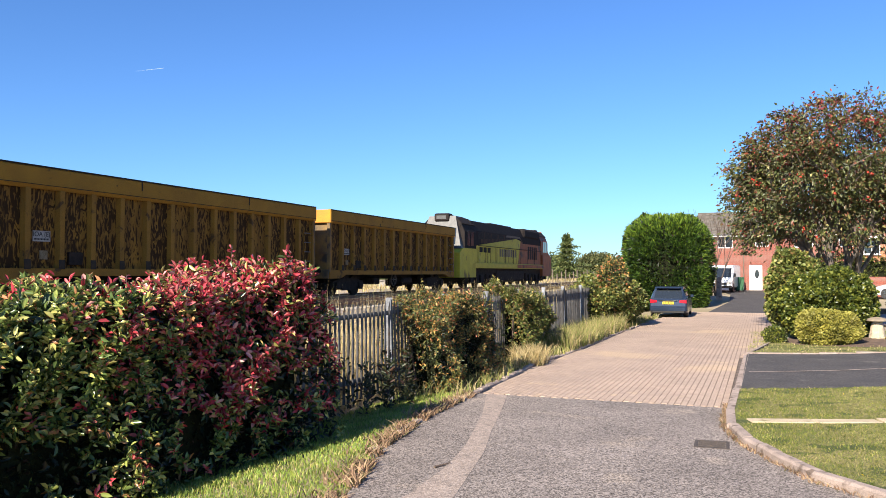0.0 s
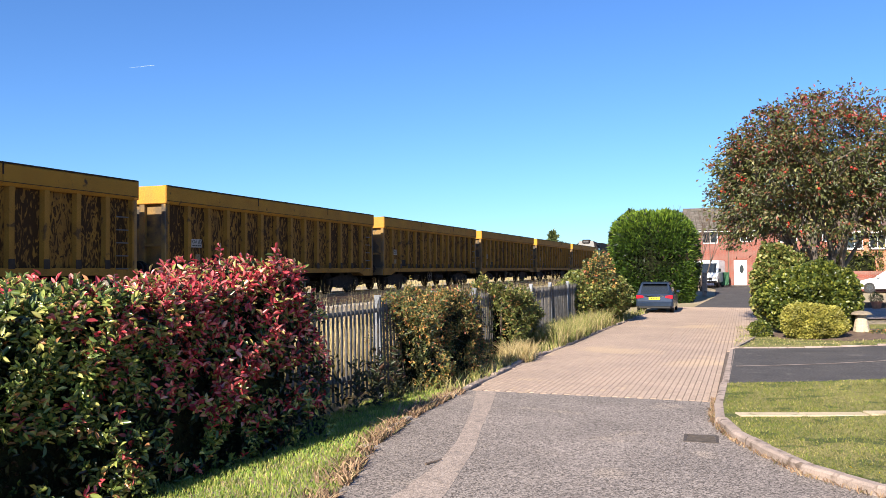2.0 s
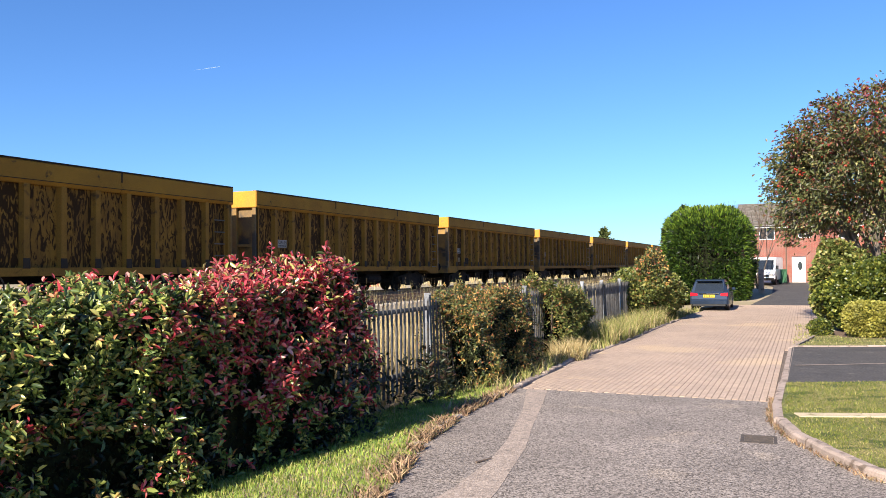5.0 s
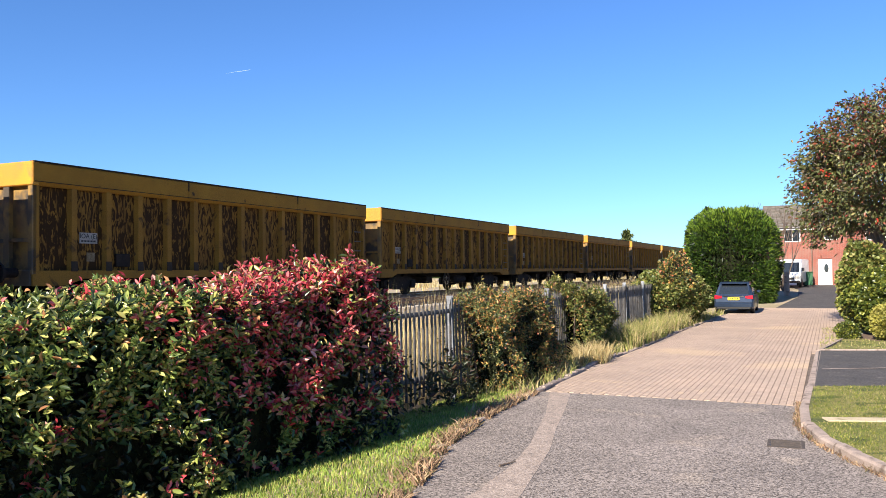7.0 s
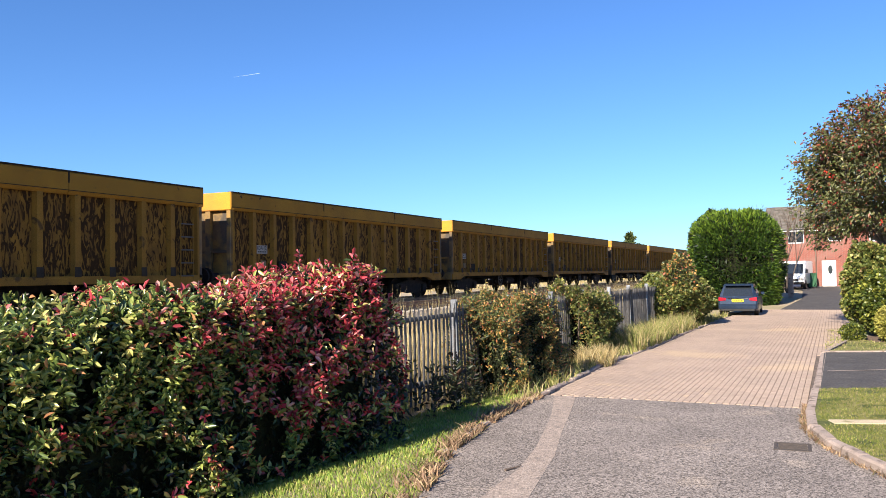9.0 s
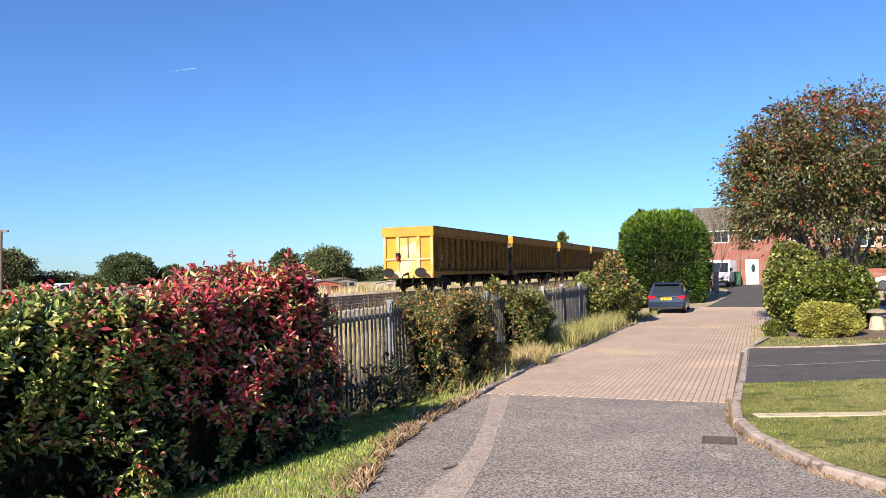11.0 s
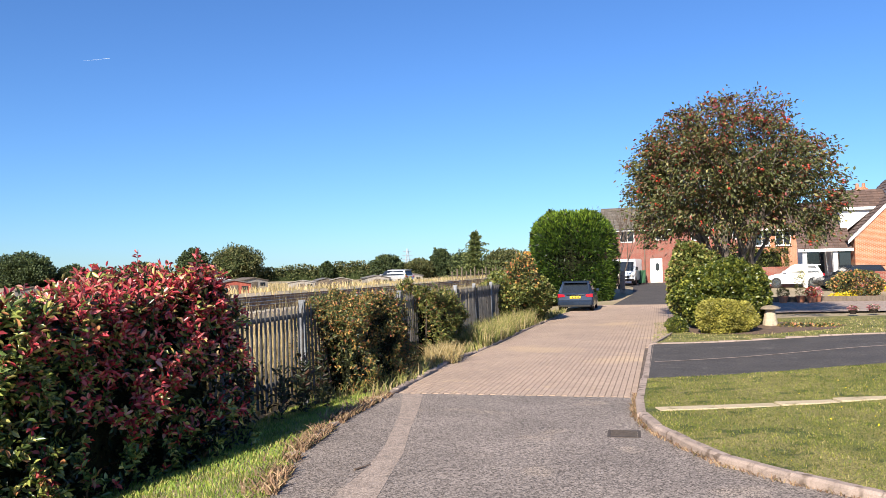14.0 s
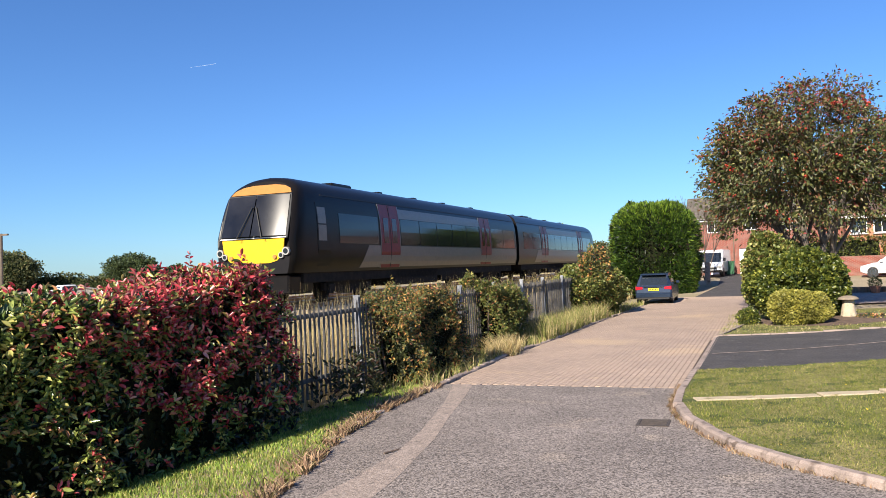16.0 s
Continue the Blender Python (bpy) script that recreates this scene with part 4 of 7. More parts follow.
ROWAN_TOP = leaf_material("rowan_red_leaf", [(0, (0.20, 0.035, 0.035)), (0.35, (0.14, 0.065, 0.032)), (0.6, (0.26, 0.075, 0.035)), (0.8, (0.10, 0.095, 0.035))], 0.45, 0.22)
BERRY = material("rowan_berry", (0.50, 0.045, 0.02), 0.4, amount=0.3, bump=0.0)
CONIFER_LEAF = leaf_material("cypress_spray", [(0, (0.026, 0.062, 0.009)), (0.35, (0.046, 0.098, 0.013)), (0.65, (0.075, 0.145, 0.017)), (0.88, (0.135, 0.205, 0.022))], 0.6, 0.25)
CONIFER_SUNLIT = leaf_material("cypress_tip", [(0, (0.138, 0.232, 0.022)), (0.5, (0.215, 0.310, 0.030)), (0.85, (0.086, 0.155, 0.017))], 0.6, 0.3)
DOCK_LEAF = leaf_material("dock_leaf", [(0, (0.030, 0.040, 0.016)), (0.5, (0.055, 0.060, 0.024)), (0.8, (0.075, 0.040, 0.026))], 0.5, 0.2)
FAR_LEAF = leaf_material("far_tree_leaf", [(0, (0.035, 0.055, 0.02)), (0.4, (0.055, 0.085, 0.028)), (0.75, (0.09, 0.115, 0.035))], 0.7, 0.15)
FAR_LEAF_DRY = leaf_material("far_tree_leaf_dry", [(0, (0.06, 0.075, 0.025)), (0.4, (0.10, 0.11, 0.035)), (0.75, (0.14, 0.13, 0.045))], 0.7, 0.15)
GRASS = leaf_material("green_grass", [(0, (0.16, 0.25, 0.040)), (0.35, (0.25, 0.33, 0.055)), (0.65, (0.36, 0.40, 0.085)), (0.88, (0.52, 0.45, 0.17))], 0.6, 0.3)
LAWN_GRASS = leaf_material("lawn_grass", [(0, (0.085, 0.120, 0.016)), (0.3, (0.155, 0.185, 0.025)), (0.6, (0.26, 0.255, 0.046)), (0.85, (0.40, 0.335, 0.13))], 0.6, 0.3)
STRAW = leaf_material("straw_grass", [(0, (0.46, 0.35, 0.16)), (0.35, (0.56, 0.45, 0.24)), (0.7, (0.36, 0.27, 0.12)), (0.9, (0.22, 0.22, 0.07))], 0.7, 0.25)
SCRUB_GRASS = leaf_material("mixed_grass", [(0, (0.20, 0.22, 0.05)), (0.3, (0.46, 0.37, 0.18)), (0.6, (0.30, 0.28, 0.09)), (0.8, (0.15, 0.17, 0.04))], 0.7, 0.25)
DEAD = leaf_material("dead_weed", [(0, (0.30, 0.19, 0.11)), (0.35, (0.20, 0.12, 0.075)), (0.65, (0.40, 0.29, 0.17)), (0.85, (0.12, 0.10, 0.04))], 0.8, 0.15)
BLOOM = leaf_material("yellow_flower", [(0, (0.85, 0.62, 0.02)), (0.8, (0.35, 0.4, 0.05))], 0.5, 0.2)


# Near-black core colour that stands for shade inside hedges and the cypress.
INNER_SHADE = material("thicket", (0.018, 0.022, 0.010), 0.95, tint=(0.010, 0.010, 0.006), scale=14, bump=1.0, fine=40, spec=0.05)


def lumpy(d, seed, depth=0.22, freq=1.7):
    """Scale of a crown's radius in each direction."""
    return np.array([1 + depth * noise.noise(Vector(v) * freq + Vector((seed, seed * 2.3, 0))) + 0.5 * depth * noise.noise(Vector(v) * freq * 2.9 + Vector((0, seed, 3))) for v in d])


def shell(n, centre, radii, seed, lo=0.55, flat=-0.3, depth=0.22, freq=1.7):
    """Places in the outer layers of a lumpy crown, and the ways outwards there."""
    d = RNG.normal(0, 1, (n * 2, 3))
    d /= np.linalg.norm(d, axis=1)[:, None]
    d = d[d[:, 2] > flat][:n]
    r = lumpy(d, seed, depth, freq) * (lo + (1 - lo) * RNG.random(len(d)) ** 0.5)
    return np.array(centre) + d * np.array(radii) * r[:, None], d


def limbs(bm, start, way, length, radius, depth, spread, ends):
    """Branches that fork; their far ends are collected."""
    tip = Vector(start) + Vector(way) * length
    tube(bm, start, tip, radius, radius * 0.68, n=7 if depth > 2 else 5)
    if depth == 0:
        ends.append(tip)
        return
    for _ in range(3 if depth > 1 else 2):
        w = (Vector(way) + Vector((random.gauss(0, spread), random.gauss(0, spread), random.gauss(0.10, spread * 0.7)))).normalized()
        limbs(bm, tip, w, length * random.uniform(0.62, 0.85), radius * 0.62, depth - 1, spread, ends)
    if depth < 3:
        ends.append(tip)


def hedge_box(name, label, y0, y1, xa, xb, top, mats, n, size, category="hedge", core=None, reds=None, gaps=-0.9, narrow=0.19):
    """A clipped hedge run along y: woody core, dark inner leaves and a dense outer coat."""
    ob = thing(name, label, category, pose(0, 0, 0))
    bm = bmesh.new()
    random.seed(int(y0 * 10))
    k = int((y1 - y0) / 0.35)
    for i in range(k):
        y = y0 + 0.3 + (y1 - y0 - 0.6) * i / k
        x = random.uniform(xa(y) + 0.3, xb(y) - 0.3)
        tube(bm, (x, y, ground_z(x, y) - 0.1), (x + random.uniform(-0.3, 0.3), y + random.uniform(-0.3, 0.3), top(y) * 0.8), 0.03, 0.01, n=5)
    part("stem_mass", bm, TWIG, ob)

    def coat(count, depth, out):
        y = RNG.uniform(y0, y1, count)
        u = RNG.random(count)
        pick = RNG.random(count)
        ax, bx = np.array([xa(v) for v in y]), np.array([xb(v) for v in y])
        tz = np.array([top(v) for v in y])
        wob = np.array([0.36 * noise.noise(Vector((v * 1.3, w * 2.2, 1.0))) + 0.08 * noise.noise(Vector((v * 4.1, w * 4.0, 5.0))) for v, w in zip(y, u)])
        x = np.where(pick < 0.40, bx + wob, np.where(pick < 0.5, ax - wob, ax + (bx - ax) * u))
        z = np.where(pick < 0.5, 0.02 + u * tz, tz + wob + 0.06 * RNG.normal(0, 1, count))
        end = pick > 0.90
        y = np.where(end, y1 + wob * 1.2, y)
        z = np.where(end, RNG.random(count) * np.array([top(y1)] * count), z)
        fore = (pick > 0.83) & ~end
        y = np.where(fore, y0 - wob * 1.2, y)
        x = np.where(fore, ax + (bx - ax) * u, x)
        z = np.where(fore, RNG.random(count) * top(y0), z)
        p = np.stack([x, y, z], 1)
        d = np.where(fore[:, None], [0.2, -1.0, 0.3], 0.0) + (~fore)[:, None] * np.where((pick < 0.40)[:, None], [0.85, -0.6, 0.55], np.where((pick < 0.5)[:, None], [-1.0, 0, 0.3], np.where(end[:, None], [0.2, 1, 0.3], [0.15, -0.1, 1.0])))
        # rounded shoulders
        edge = np.clip((z - tz + 0.35) / 0.35, 0, 1) * (pick < 0.5)
        p[:, 0] += np.where(pick < 0.4, -1, 1) * edge ** 2 * 0.22
        p -= d * (depth * RNG.random(count) ** 1.5)[:, None]
        return p, d
    # dark core mesh inside, the hedge's inner shade put into its colour
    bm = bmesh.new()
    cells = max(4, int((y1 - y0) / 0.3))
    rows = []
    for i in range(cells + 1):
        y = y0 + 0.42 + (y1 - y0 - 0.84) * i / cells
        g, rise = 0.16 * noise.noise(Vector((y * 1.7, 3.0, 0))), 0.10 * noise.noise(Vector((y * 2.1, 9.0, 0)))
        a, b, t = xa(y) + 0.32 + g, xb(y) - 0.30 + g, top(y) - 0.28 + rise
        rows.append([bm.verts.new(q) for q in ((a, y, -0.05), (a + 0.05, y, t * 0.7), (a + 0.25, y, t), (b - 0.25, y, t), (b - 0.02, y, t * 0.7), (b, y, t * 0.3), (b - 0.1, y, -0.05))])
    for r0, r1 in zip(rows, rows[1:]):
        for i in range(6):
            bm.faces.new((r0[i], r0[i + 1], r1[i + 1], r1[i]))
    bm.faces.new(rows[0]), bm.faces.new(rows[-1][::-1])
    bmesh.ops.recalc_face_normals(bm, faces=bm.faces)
    part("inner_growth", bm, INNER_SHADE, ob, "dark core inside the hedge, its shade put into colour")
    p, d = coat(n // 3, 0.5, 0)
    leaves("inner_leaves", p - d * 0.12, d, size, core or SHADED_LEAF, ob, wild=0.9)
    p, d = coat(n, 0.22, 0)
    tops = np.array([top(v) for v in p[:, 1]])
    clump = np.array([noise.noise(Vector(q) * 3.1) + 0.5 * noise.noise(Vector(q) * 7.0) for q in p])
    keep = clump > gaps + 0.30 * np.clip((tops - 0.45 - p[:, 2]) / 0.8, -0.6, 1)
    p, d = p[keep], d[keep]
    # whorls of leaves round the shoot tips
    k = 6
    pick = RNG.permutation(len(p))[: len(p) // k]
    tip, axis = p[pick], d[pick] + RNG.normal(0, 0.45, (len(pick), 3)) + [0, 0, 0.35]
    axis /= np.linalg.norm(axis, axis=1)[:, None]
    turn = np.cross(np.repeat(axis, k, 0), RNG.normal(0, 1, (len(pick) * k, 3)))
    turn /= np.linalg.norm(turn, axis=1)[:, None] + 1e-9
    along_shoot = RNG.random(len(pick) * k)
    p = np.repeat(tip, k, 0) + np.repeat(axis, k, 0) * ((along_shoot - 0.75) * 1.3 * size)[:, None]
    d = turn * (1.05 - 0.5 * along_shoot)[:, None] + np.repeat(axis, k, 0) * (0.15 + 0.75 * along_shoot)[:, None]
    if reds is None:
        leaves("leaves", p, d, size, mats[0], ob, wild=0.22, narrow=narrow)
    else:
        chance = np.array([reds(q[1], q[2]) for q in tip]) + 0.35 * np.array([noise.noise(Vector(q) * 1.1) for q in tip])
        red = np.repeat(RNG.random(len(tip)) < chance, k) & (RNG.random(len(p)) < 0.25 + 0.9 * along_shoot)
        leaves("green_leaves", p[~red], d[~red], size, mats[0], ob, wild=0.22, narrow=narrow)
        leaves("red_leaves", p[red], d[red], size, mats[1], ob, wild=0.22, narrow=narrow, label="crimson young leaves")
    return ob


def sprigs(parent, spots, mat, size):
    """Upright shoots that stand out of the top of a hedge."""
    for x, y, z, h in spots:
        bm = bmesh.new()
        tube(bm, (x, y, z - 0.3), (x + 0.03, y, z + h), 0.008, 0.003, n=5)
        stem = part("shoot", bm, TWIG, parent)
        m = int(14 * h / 0.3)
        zz = RNG.uniform(z - 0.05, z + h, m)
        p = np.stack([np.full(m, x) + 0.02, np.full(m, y), zz], 1)
        a = RNG.uniform(0, 6.28, m)
        leaves("shoot_leaves", p, np.stack([np.cos(a), np.sin(a), np.full(m, 0.6)], 1), size, mat, stem, wild=0.2)


hedge = hedge_box("photinia_hedge", "dense photinia hedge, dark green with crimson young growth, on the verge", 1.2, 9.75,
                  lambda y: -7.1 + 0.17 * (y - 9), lambda y: -5.52 + 0.17 * (y - 9) - 0.04 * max(0.0, 6.0 - y) + 0.10 * math.sin(y * 1.1) + 0.08 * smooth01(y, 8.2, 9.5), lambda y: 1.68 + 0.40 * smooth01(y, 3.8, 9.2) + 0.05 * math.sin(y * 2.3) - 0.25 * smooth01(y, 9.35, 9.8),
                  (GREEN_LEAF, RED_LEAF), 96000, 0.094, gaps=-0.22, reds=lambda y, z: 0.06 + 0.98 * smooth01(y, 5.7, 8.0) * smooth01(z, 0.0, 1.0))
random.seed(8)
sprigs(hedge, [(-6.2 + 0.17 * (y - 9) + random.uniform(-0.6, 0.5), y, 1.70 + 0.38 * smooth01(y, 3.8, 9.2), random.uniform(0.08, 0.22)) for y in np.arange(3.6, 9.7, 0.24)], RED_LEAF, 0.085)
sprigs(hedge, [(-6.35, 8.75, 2.06, 0.44), (-6.28, 8.82, 2.06, 0.24)], RED_LEAF, 0.11)


def round_bush(name, label, centre, radii, n, size, mats, seed, category="bush", wild=0.8, narrow=0.42, core_mat=None):
    ob = thing(name, label, category, pose(0, 0, 0))
    bm, c = bmesh.new(), Vector(centre)
    random.seed(seed)
    for i in range(9):
        a = random.uniform(0, 6.28)
        tube(bm, (c.x + 0.12 * math.cos(a), c.y + 0.12 * math.sin(a), ground_z(c.x, c.y) - 0.1), (c.x + radii[0] * 0.6 * math.cos(a), c.y + radii[1] * 0.6 * math.sin(a), c.z + radii[2] * random.uniform(0.0, 0.6)), 0.03, 0.008, n=5)
    part("stem_mass", bm, TWIG, ob)
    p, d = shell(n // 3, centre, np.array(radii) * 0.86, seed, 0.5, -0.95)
    leaves("inner_leaves", p, d, size * 1.1, core_mat or SHADED_LEAF, ob, wild=1.0)
    p, d = shell(n, centre, radii, seed, 0.82, -0.95)
    keep = p[:, 2] > ground_z(c.x, c.y) + 0.02
    leaves("leaves", p[keep], d[keep] + [0, 0, 0.3], size, mats[0], ob, wild=wild, narrow=narrow)
    return ob


# dock weeds in the shade of the hedge
docks = thing("dock_weeds", "tall dark dock weeds standing before the fence", "weeds", pose(0, 0, 0))
p, d = [], []
for i in range(26):
    x, y, h = RNG.uniform(-6.45, -5.75), RNG.uniform(10.7, 13.4), RNG.uniform(0.45, 0.95)
    z = RNG.uniform(0, h, 30)
    a = RNG.uniform(0, 6.28, 30)
    p.append(np.stack([x + 0.03 * np.cos(a), y + 0.03 * np.sin(a), z - 0.05], 1))
    d.append(np.stack([np.cos(a), np.sin(a), np.full(30, 0.9)], 1))
leaves("dock_leaves", np.concatenate(p), np.concatenate(d), 0.11, DOCK_LEAF, docks, wild=0.4, narrow=0.16)

# bushes grown through the fence
hedge_box("cotoneaster_bush", "autumn-tinted bush growing through the palisade fence", 14.1, 17.1, lambda y: -6.9, lambda y: -5.55 + 0.12 * math.sin(2 * y),
          lambda y: 1.55 + 0.12 * math.sin(y * 2.1) - 0.5 * smooth01(y, 16.5, 17.1), (AUTUMN_LEAF,), 32000, 0.062, "bush", gaps=-0.3)
hedge_box("scrub_bush", "yellow-green scrub growing against the fence", 20.2, 22.8, lambda y: -6.9, lambda y: -5.75 + 0.1 * math.sin(3 * y),
          lambda y: 1.78 - 0.22 * (y - 20.2) + 0.12 * math.sin(y * 2.6), (SCRUB_LEAF,), 12000, 0.08, "bush", core=AUTUMN_LEAF)
round_bush("scrub_bush", "tangled olive bush with pale leaves beside the road", (-6.25, 34.0, 1.0), (1.5, 2.6, 1.15), 14000, 0.10, (SCRUB_LEAF,), 4)
round_bush("scrub_bush", "tall ragged bush with reddish shoots by the fence", (-5.79, 33.0, 1.35), (0.75, 1.1, 1.45), 3500, 0.09, (AUTUMN_LEAF,), 9)

# clipped cypress
cyp = thing("cypress_hedge", "tall clipped bright green cypress hedge by the parked car", "conifer", pose(0, 0, 0))
bm = bmesh.new()
for i in range(5):
    tube(bm, (-7.0 + 0.8 * i, 51.0, -0.1), (-7.0 + 0.8 * i, 51.0, 4.4), 0.12, 0.05)
part("trunk", bm, BARK, cyp)


def cypress_coat(n, lo):
    d = RNG.normal(0, 1, (n, 3))
    d /= np.linalg.norm(d, axis=1)[:, None]
    q = np.sign(d) * np.abs(d) ** 0.66
    q[:, 2] = np.where(q[:, 2] < 0, q[:, 2] * 1.15, q[:, 2])
    r = (lo + (1 - lo) * RNG.random(n) ** 0.5) * lumpy(d, 2.0, 0.08, 2.6) * lumpy(d, 6.0, 0.05, 7.0)
    return np.array([-5.55, 51.2, 2.60]) + q * [2.5, 2.2, 2.95] * r[:, None], d


p, d = cypress_coat(56000, 0.84)
keep = p[:, 2] > 0.05
p, d = p[keep], d[keep]
# More lime sprays towards the top and sides: sunlight put into the colour.
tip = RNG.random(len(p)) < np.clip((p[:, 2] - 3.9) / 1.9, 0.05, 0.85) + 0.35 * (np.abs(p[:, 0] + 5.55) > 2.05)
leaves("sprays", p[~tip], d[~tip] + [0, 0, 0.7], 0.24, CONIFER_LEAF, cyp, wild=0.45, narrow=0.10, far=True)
leaves("tip_spray", p[tip], d[tip] + [0, 0, 0.9], 0.28, CONIFER_SUNLIT, cyp, wild=0.45, narrow=0.09, label="lime green tips with sunlight put into their colour", far=True)
# Inner sprays are coloured near-black for the shade inside the conifer.
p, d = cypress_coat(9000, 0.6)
leaves("inner_sprays", p[p[:, 2] > 0.05] , d[p[:, 2] > 0.05], 0.3, SHADED_LEAF, cyp, wild=0.8, far=True)
# Solid core added to close the conifer, inner shade put into its colour.
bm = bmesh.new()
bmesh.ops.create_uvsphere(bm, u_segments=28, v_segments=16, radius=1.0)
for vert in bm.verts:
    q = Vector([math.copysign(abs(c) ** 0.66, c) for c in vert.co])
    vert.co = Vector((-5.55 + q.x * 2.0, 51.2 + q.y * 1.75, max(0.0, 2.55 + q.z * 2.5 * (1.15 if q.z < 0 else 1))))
part("inner_growth", bm, INNER_SHADE, cyp, "dark core inside the conifer, its shade put into colour", smooth=True)

# rowan
row = thing("rowan_tree", "spreading rowan tree in autumn colour with red berries", "tree", pose(0, 0, 0))
random.seed(21)
bm, ends = bmesh.new(), []
for i in range(7):
    a = 6.28 * i / 7
    limbs(bm, (2.25 + 0.12 * math.cos(a), 33 + 0.12 * math.sin(a), 0.0 if i == 0 else 0.5), Vector((0.30 * math.cos(a), 0.30 * math.sin(a), 1)).normalized(), 2.1, 0.13, 4, 0.36, ends)
part("trunk", bm, BARK, row, "grey multi-stemmed trunk and limbs")
CROWN_C, CROWN_R = np.array([2.32, 33.0, 4.85]), np.array([4.05, 3.6, 3.9])
ends = np.array([tuple(e) for e in ends])
q, qd = shell(1100, CROWN_C, CROWN_R, 3.3, 0.35, -0.52, 0.16)
inside = (((ends - CROWN_C) / CROWN_R) ** 2).sum(1) < 1.1
spots = np.concatenate([q, ends[inside]])
bm = bmesh.new()
for s in q[:420]:
    tube(bm, s, s - (s - CROWN_C) * RNG.uniform(0.15, 0.4) + RNG.normal(0, 0.15, 3), 0.008, 0.016, n=4)
tagged(part("twig_mass", bm, TWIG, row), kind="stuff")
k = 30
p = np.repeat(spots, k, 0) + RNG.normal(0, 0.17, (len(spots) * k, 3)) * [1.1, 1.1, 0.7]
d = (p - CROWN_C) / CROWN_R + [0, 0, -0.25]
red = RNG.random(len(p)) < np.clip((p[:, 2] - 5.8) / 5.0 + 0.04, 0.03, 0.38)
leaves("leaves", p[~red], d[~red], 0.15, ROWAN_LEAF, row, wild=0.7, narrow=0.24, droop=0.6, far=True)
leaves("red_leaves", p[red], d[red], 0.15, ROWAN_TOP, row, wild=0.7, narrow=0.24, droop=0.6, far=True, label="leaves turned red")
bm = bmesh.new()
for s in spots[RNG.permutation(len(spots))[:130]]:
    for _ in range(5):
        bmesh.ops.create_icosphere(bm, subdivisions=1, radius=0.045, matrix=Matrix.Translation(Vector(s) + Vector(RNG.normal(0, 0.06, 3))))
tagged(part("berry_mass", bm, BERRY, row, "clusters of red berries"), kind="stuff")

round_bush("spotted_laurel", "spotted laurel bush with yellow-green leaves under the tree", (1.62, 28.2, 1.10), (1.42, 1.3, 1.12), 24000, 0.105, (LAUREL_LEAF,), 5)
round_bush("golden_privet", "low clipped golden shrub in the planting bed", (1.5, 26.1, 0.56), (0.86, 0.6, 0.56), 15000, 0.05, (GOLD_LEAF,), 6, core_mat=LAUREL_LEAF)
round_bush("small_golden_shrub", "small yellow shrub at the corner of the bed", (0.12, 26.6, 0.25), (0.32, 0.32, 0.30), 2600, 0.05, (LAUREL_LEAF,), 7)
round_bush("laurel_shrub", "yellow-green shrub behind the rowan", (0.85, 31.2, 1.5), (0.95, 0.9, 1.45), 11000, 0.11, (SCRUB_LEAF,), 12)
hedge_box("garden_hedge", "clipped green hedge before the far gardens", 0, 6.0, lambda y: -0.5, lambda y: 0.5, lambda y: 2.5, (LAUREL_LEAF,), 5000, 0.13, core=SHADED_LEAF).matrix_basis = pose(2.4, 62, 0.7, 0, 0, -90)
round_bush("berberis_shrub", "bronze and yellow shrub in the far front garden", (9.7, 47.5, 0.92), (1.3, 1.0, 0.72), 3500, 0.10, (AUTUMN_LEAF,), 14)
# Flat mound of autumn leaves, added as leaf litter on the soil.
round_bush("heather_clump", "low brown leaf litter beside the stone in the bed", (4.0, 27.6, 0.16), (1.2, 0.8, 0.10), 1800, 0.06, (AUTUMN_LEAF,), 15)


# grass
def scatter(n, x0, x1, y0, y1, keep=lambda x, y: True, lift=-0.02):
    x, y = RNG.uniform(x0, x1, n), RNG.uniform(y0, y1, n)
    return np.array([(a, b, ground_z(a, b) + lift) for a, b in zip(x, y) if keep(a, b)])


verge = scatter(60000, -6.6, -3.0, 3.5, 14.2, lambda x, y: x < road_left(y) - 0.05 + 0.12 * noise.noise(Vector((x * 3, y * 3, 0))))
tagged(blades("verge_grass", verge, 0.05, GRASS, width=0.006), "rough green grass on the verge", "grass", kind="stuff")
far_verge = scatter(5200, -6.6, -4.7, 13.6, 40, lambda x, y: x < road_left(y) - 0.02)
tagged(blades("long_grass", far_verge, 0.24, SCRUB_GRASS, width=0.011, lean=0.45), "long straw-coloured grass along the fence foot", "grass", kind="stuff")
clumps = np.concatenate([scatter(420, x - r, x + r, y - r, y + r) for x, y, r in ((-5.3, 18.9, 0.35), (-5.45, 19.4, 0.4), (-5.5, 25.0, 0.5), (-5.5, 27.0, 0.5), (-5.6, 29.0, 0.5), (-5.4, 31.0, 0.4), (-5.6, 23.5, 0.5))])
tagged(blades("grass_clump", clumps, 0.42, STRAW, width=0.008, lean=0.4), "dry pale grass clumps at the road edge", "grass", kind="stuff")
stalks = scatter(16000, -8.4, -6.75, 9, 45, lambda x, y: noise.noise(Vector((x * 0.9, y * 0.7, 11))) > -0.25)
tagged(blades("stalk_grass", stalks, 1.45, STRAW, width=0.0055, lean=0.10), "thin dry grass stalks standing behind the fence", "grass", kind="stuff")
bank = scatter(11000, -9.9, -6.7, 9, 70, lambda x, y: noise.noise(Vector((x * 0.8, y * 0.5, 2))) > -0.35)
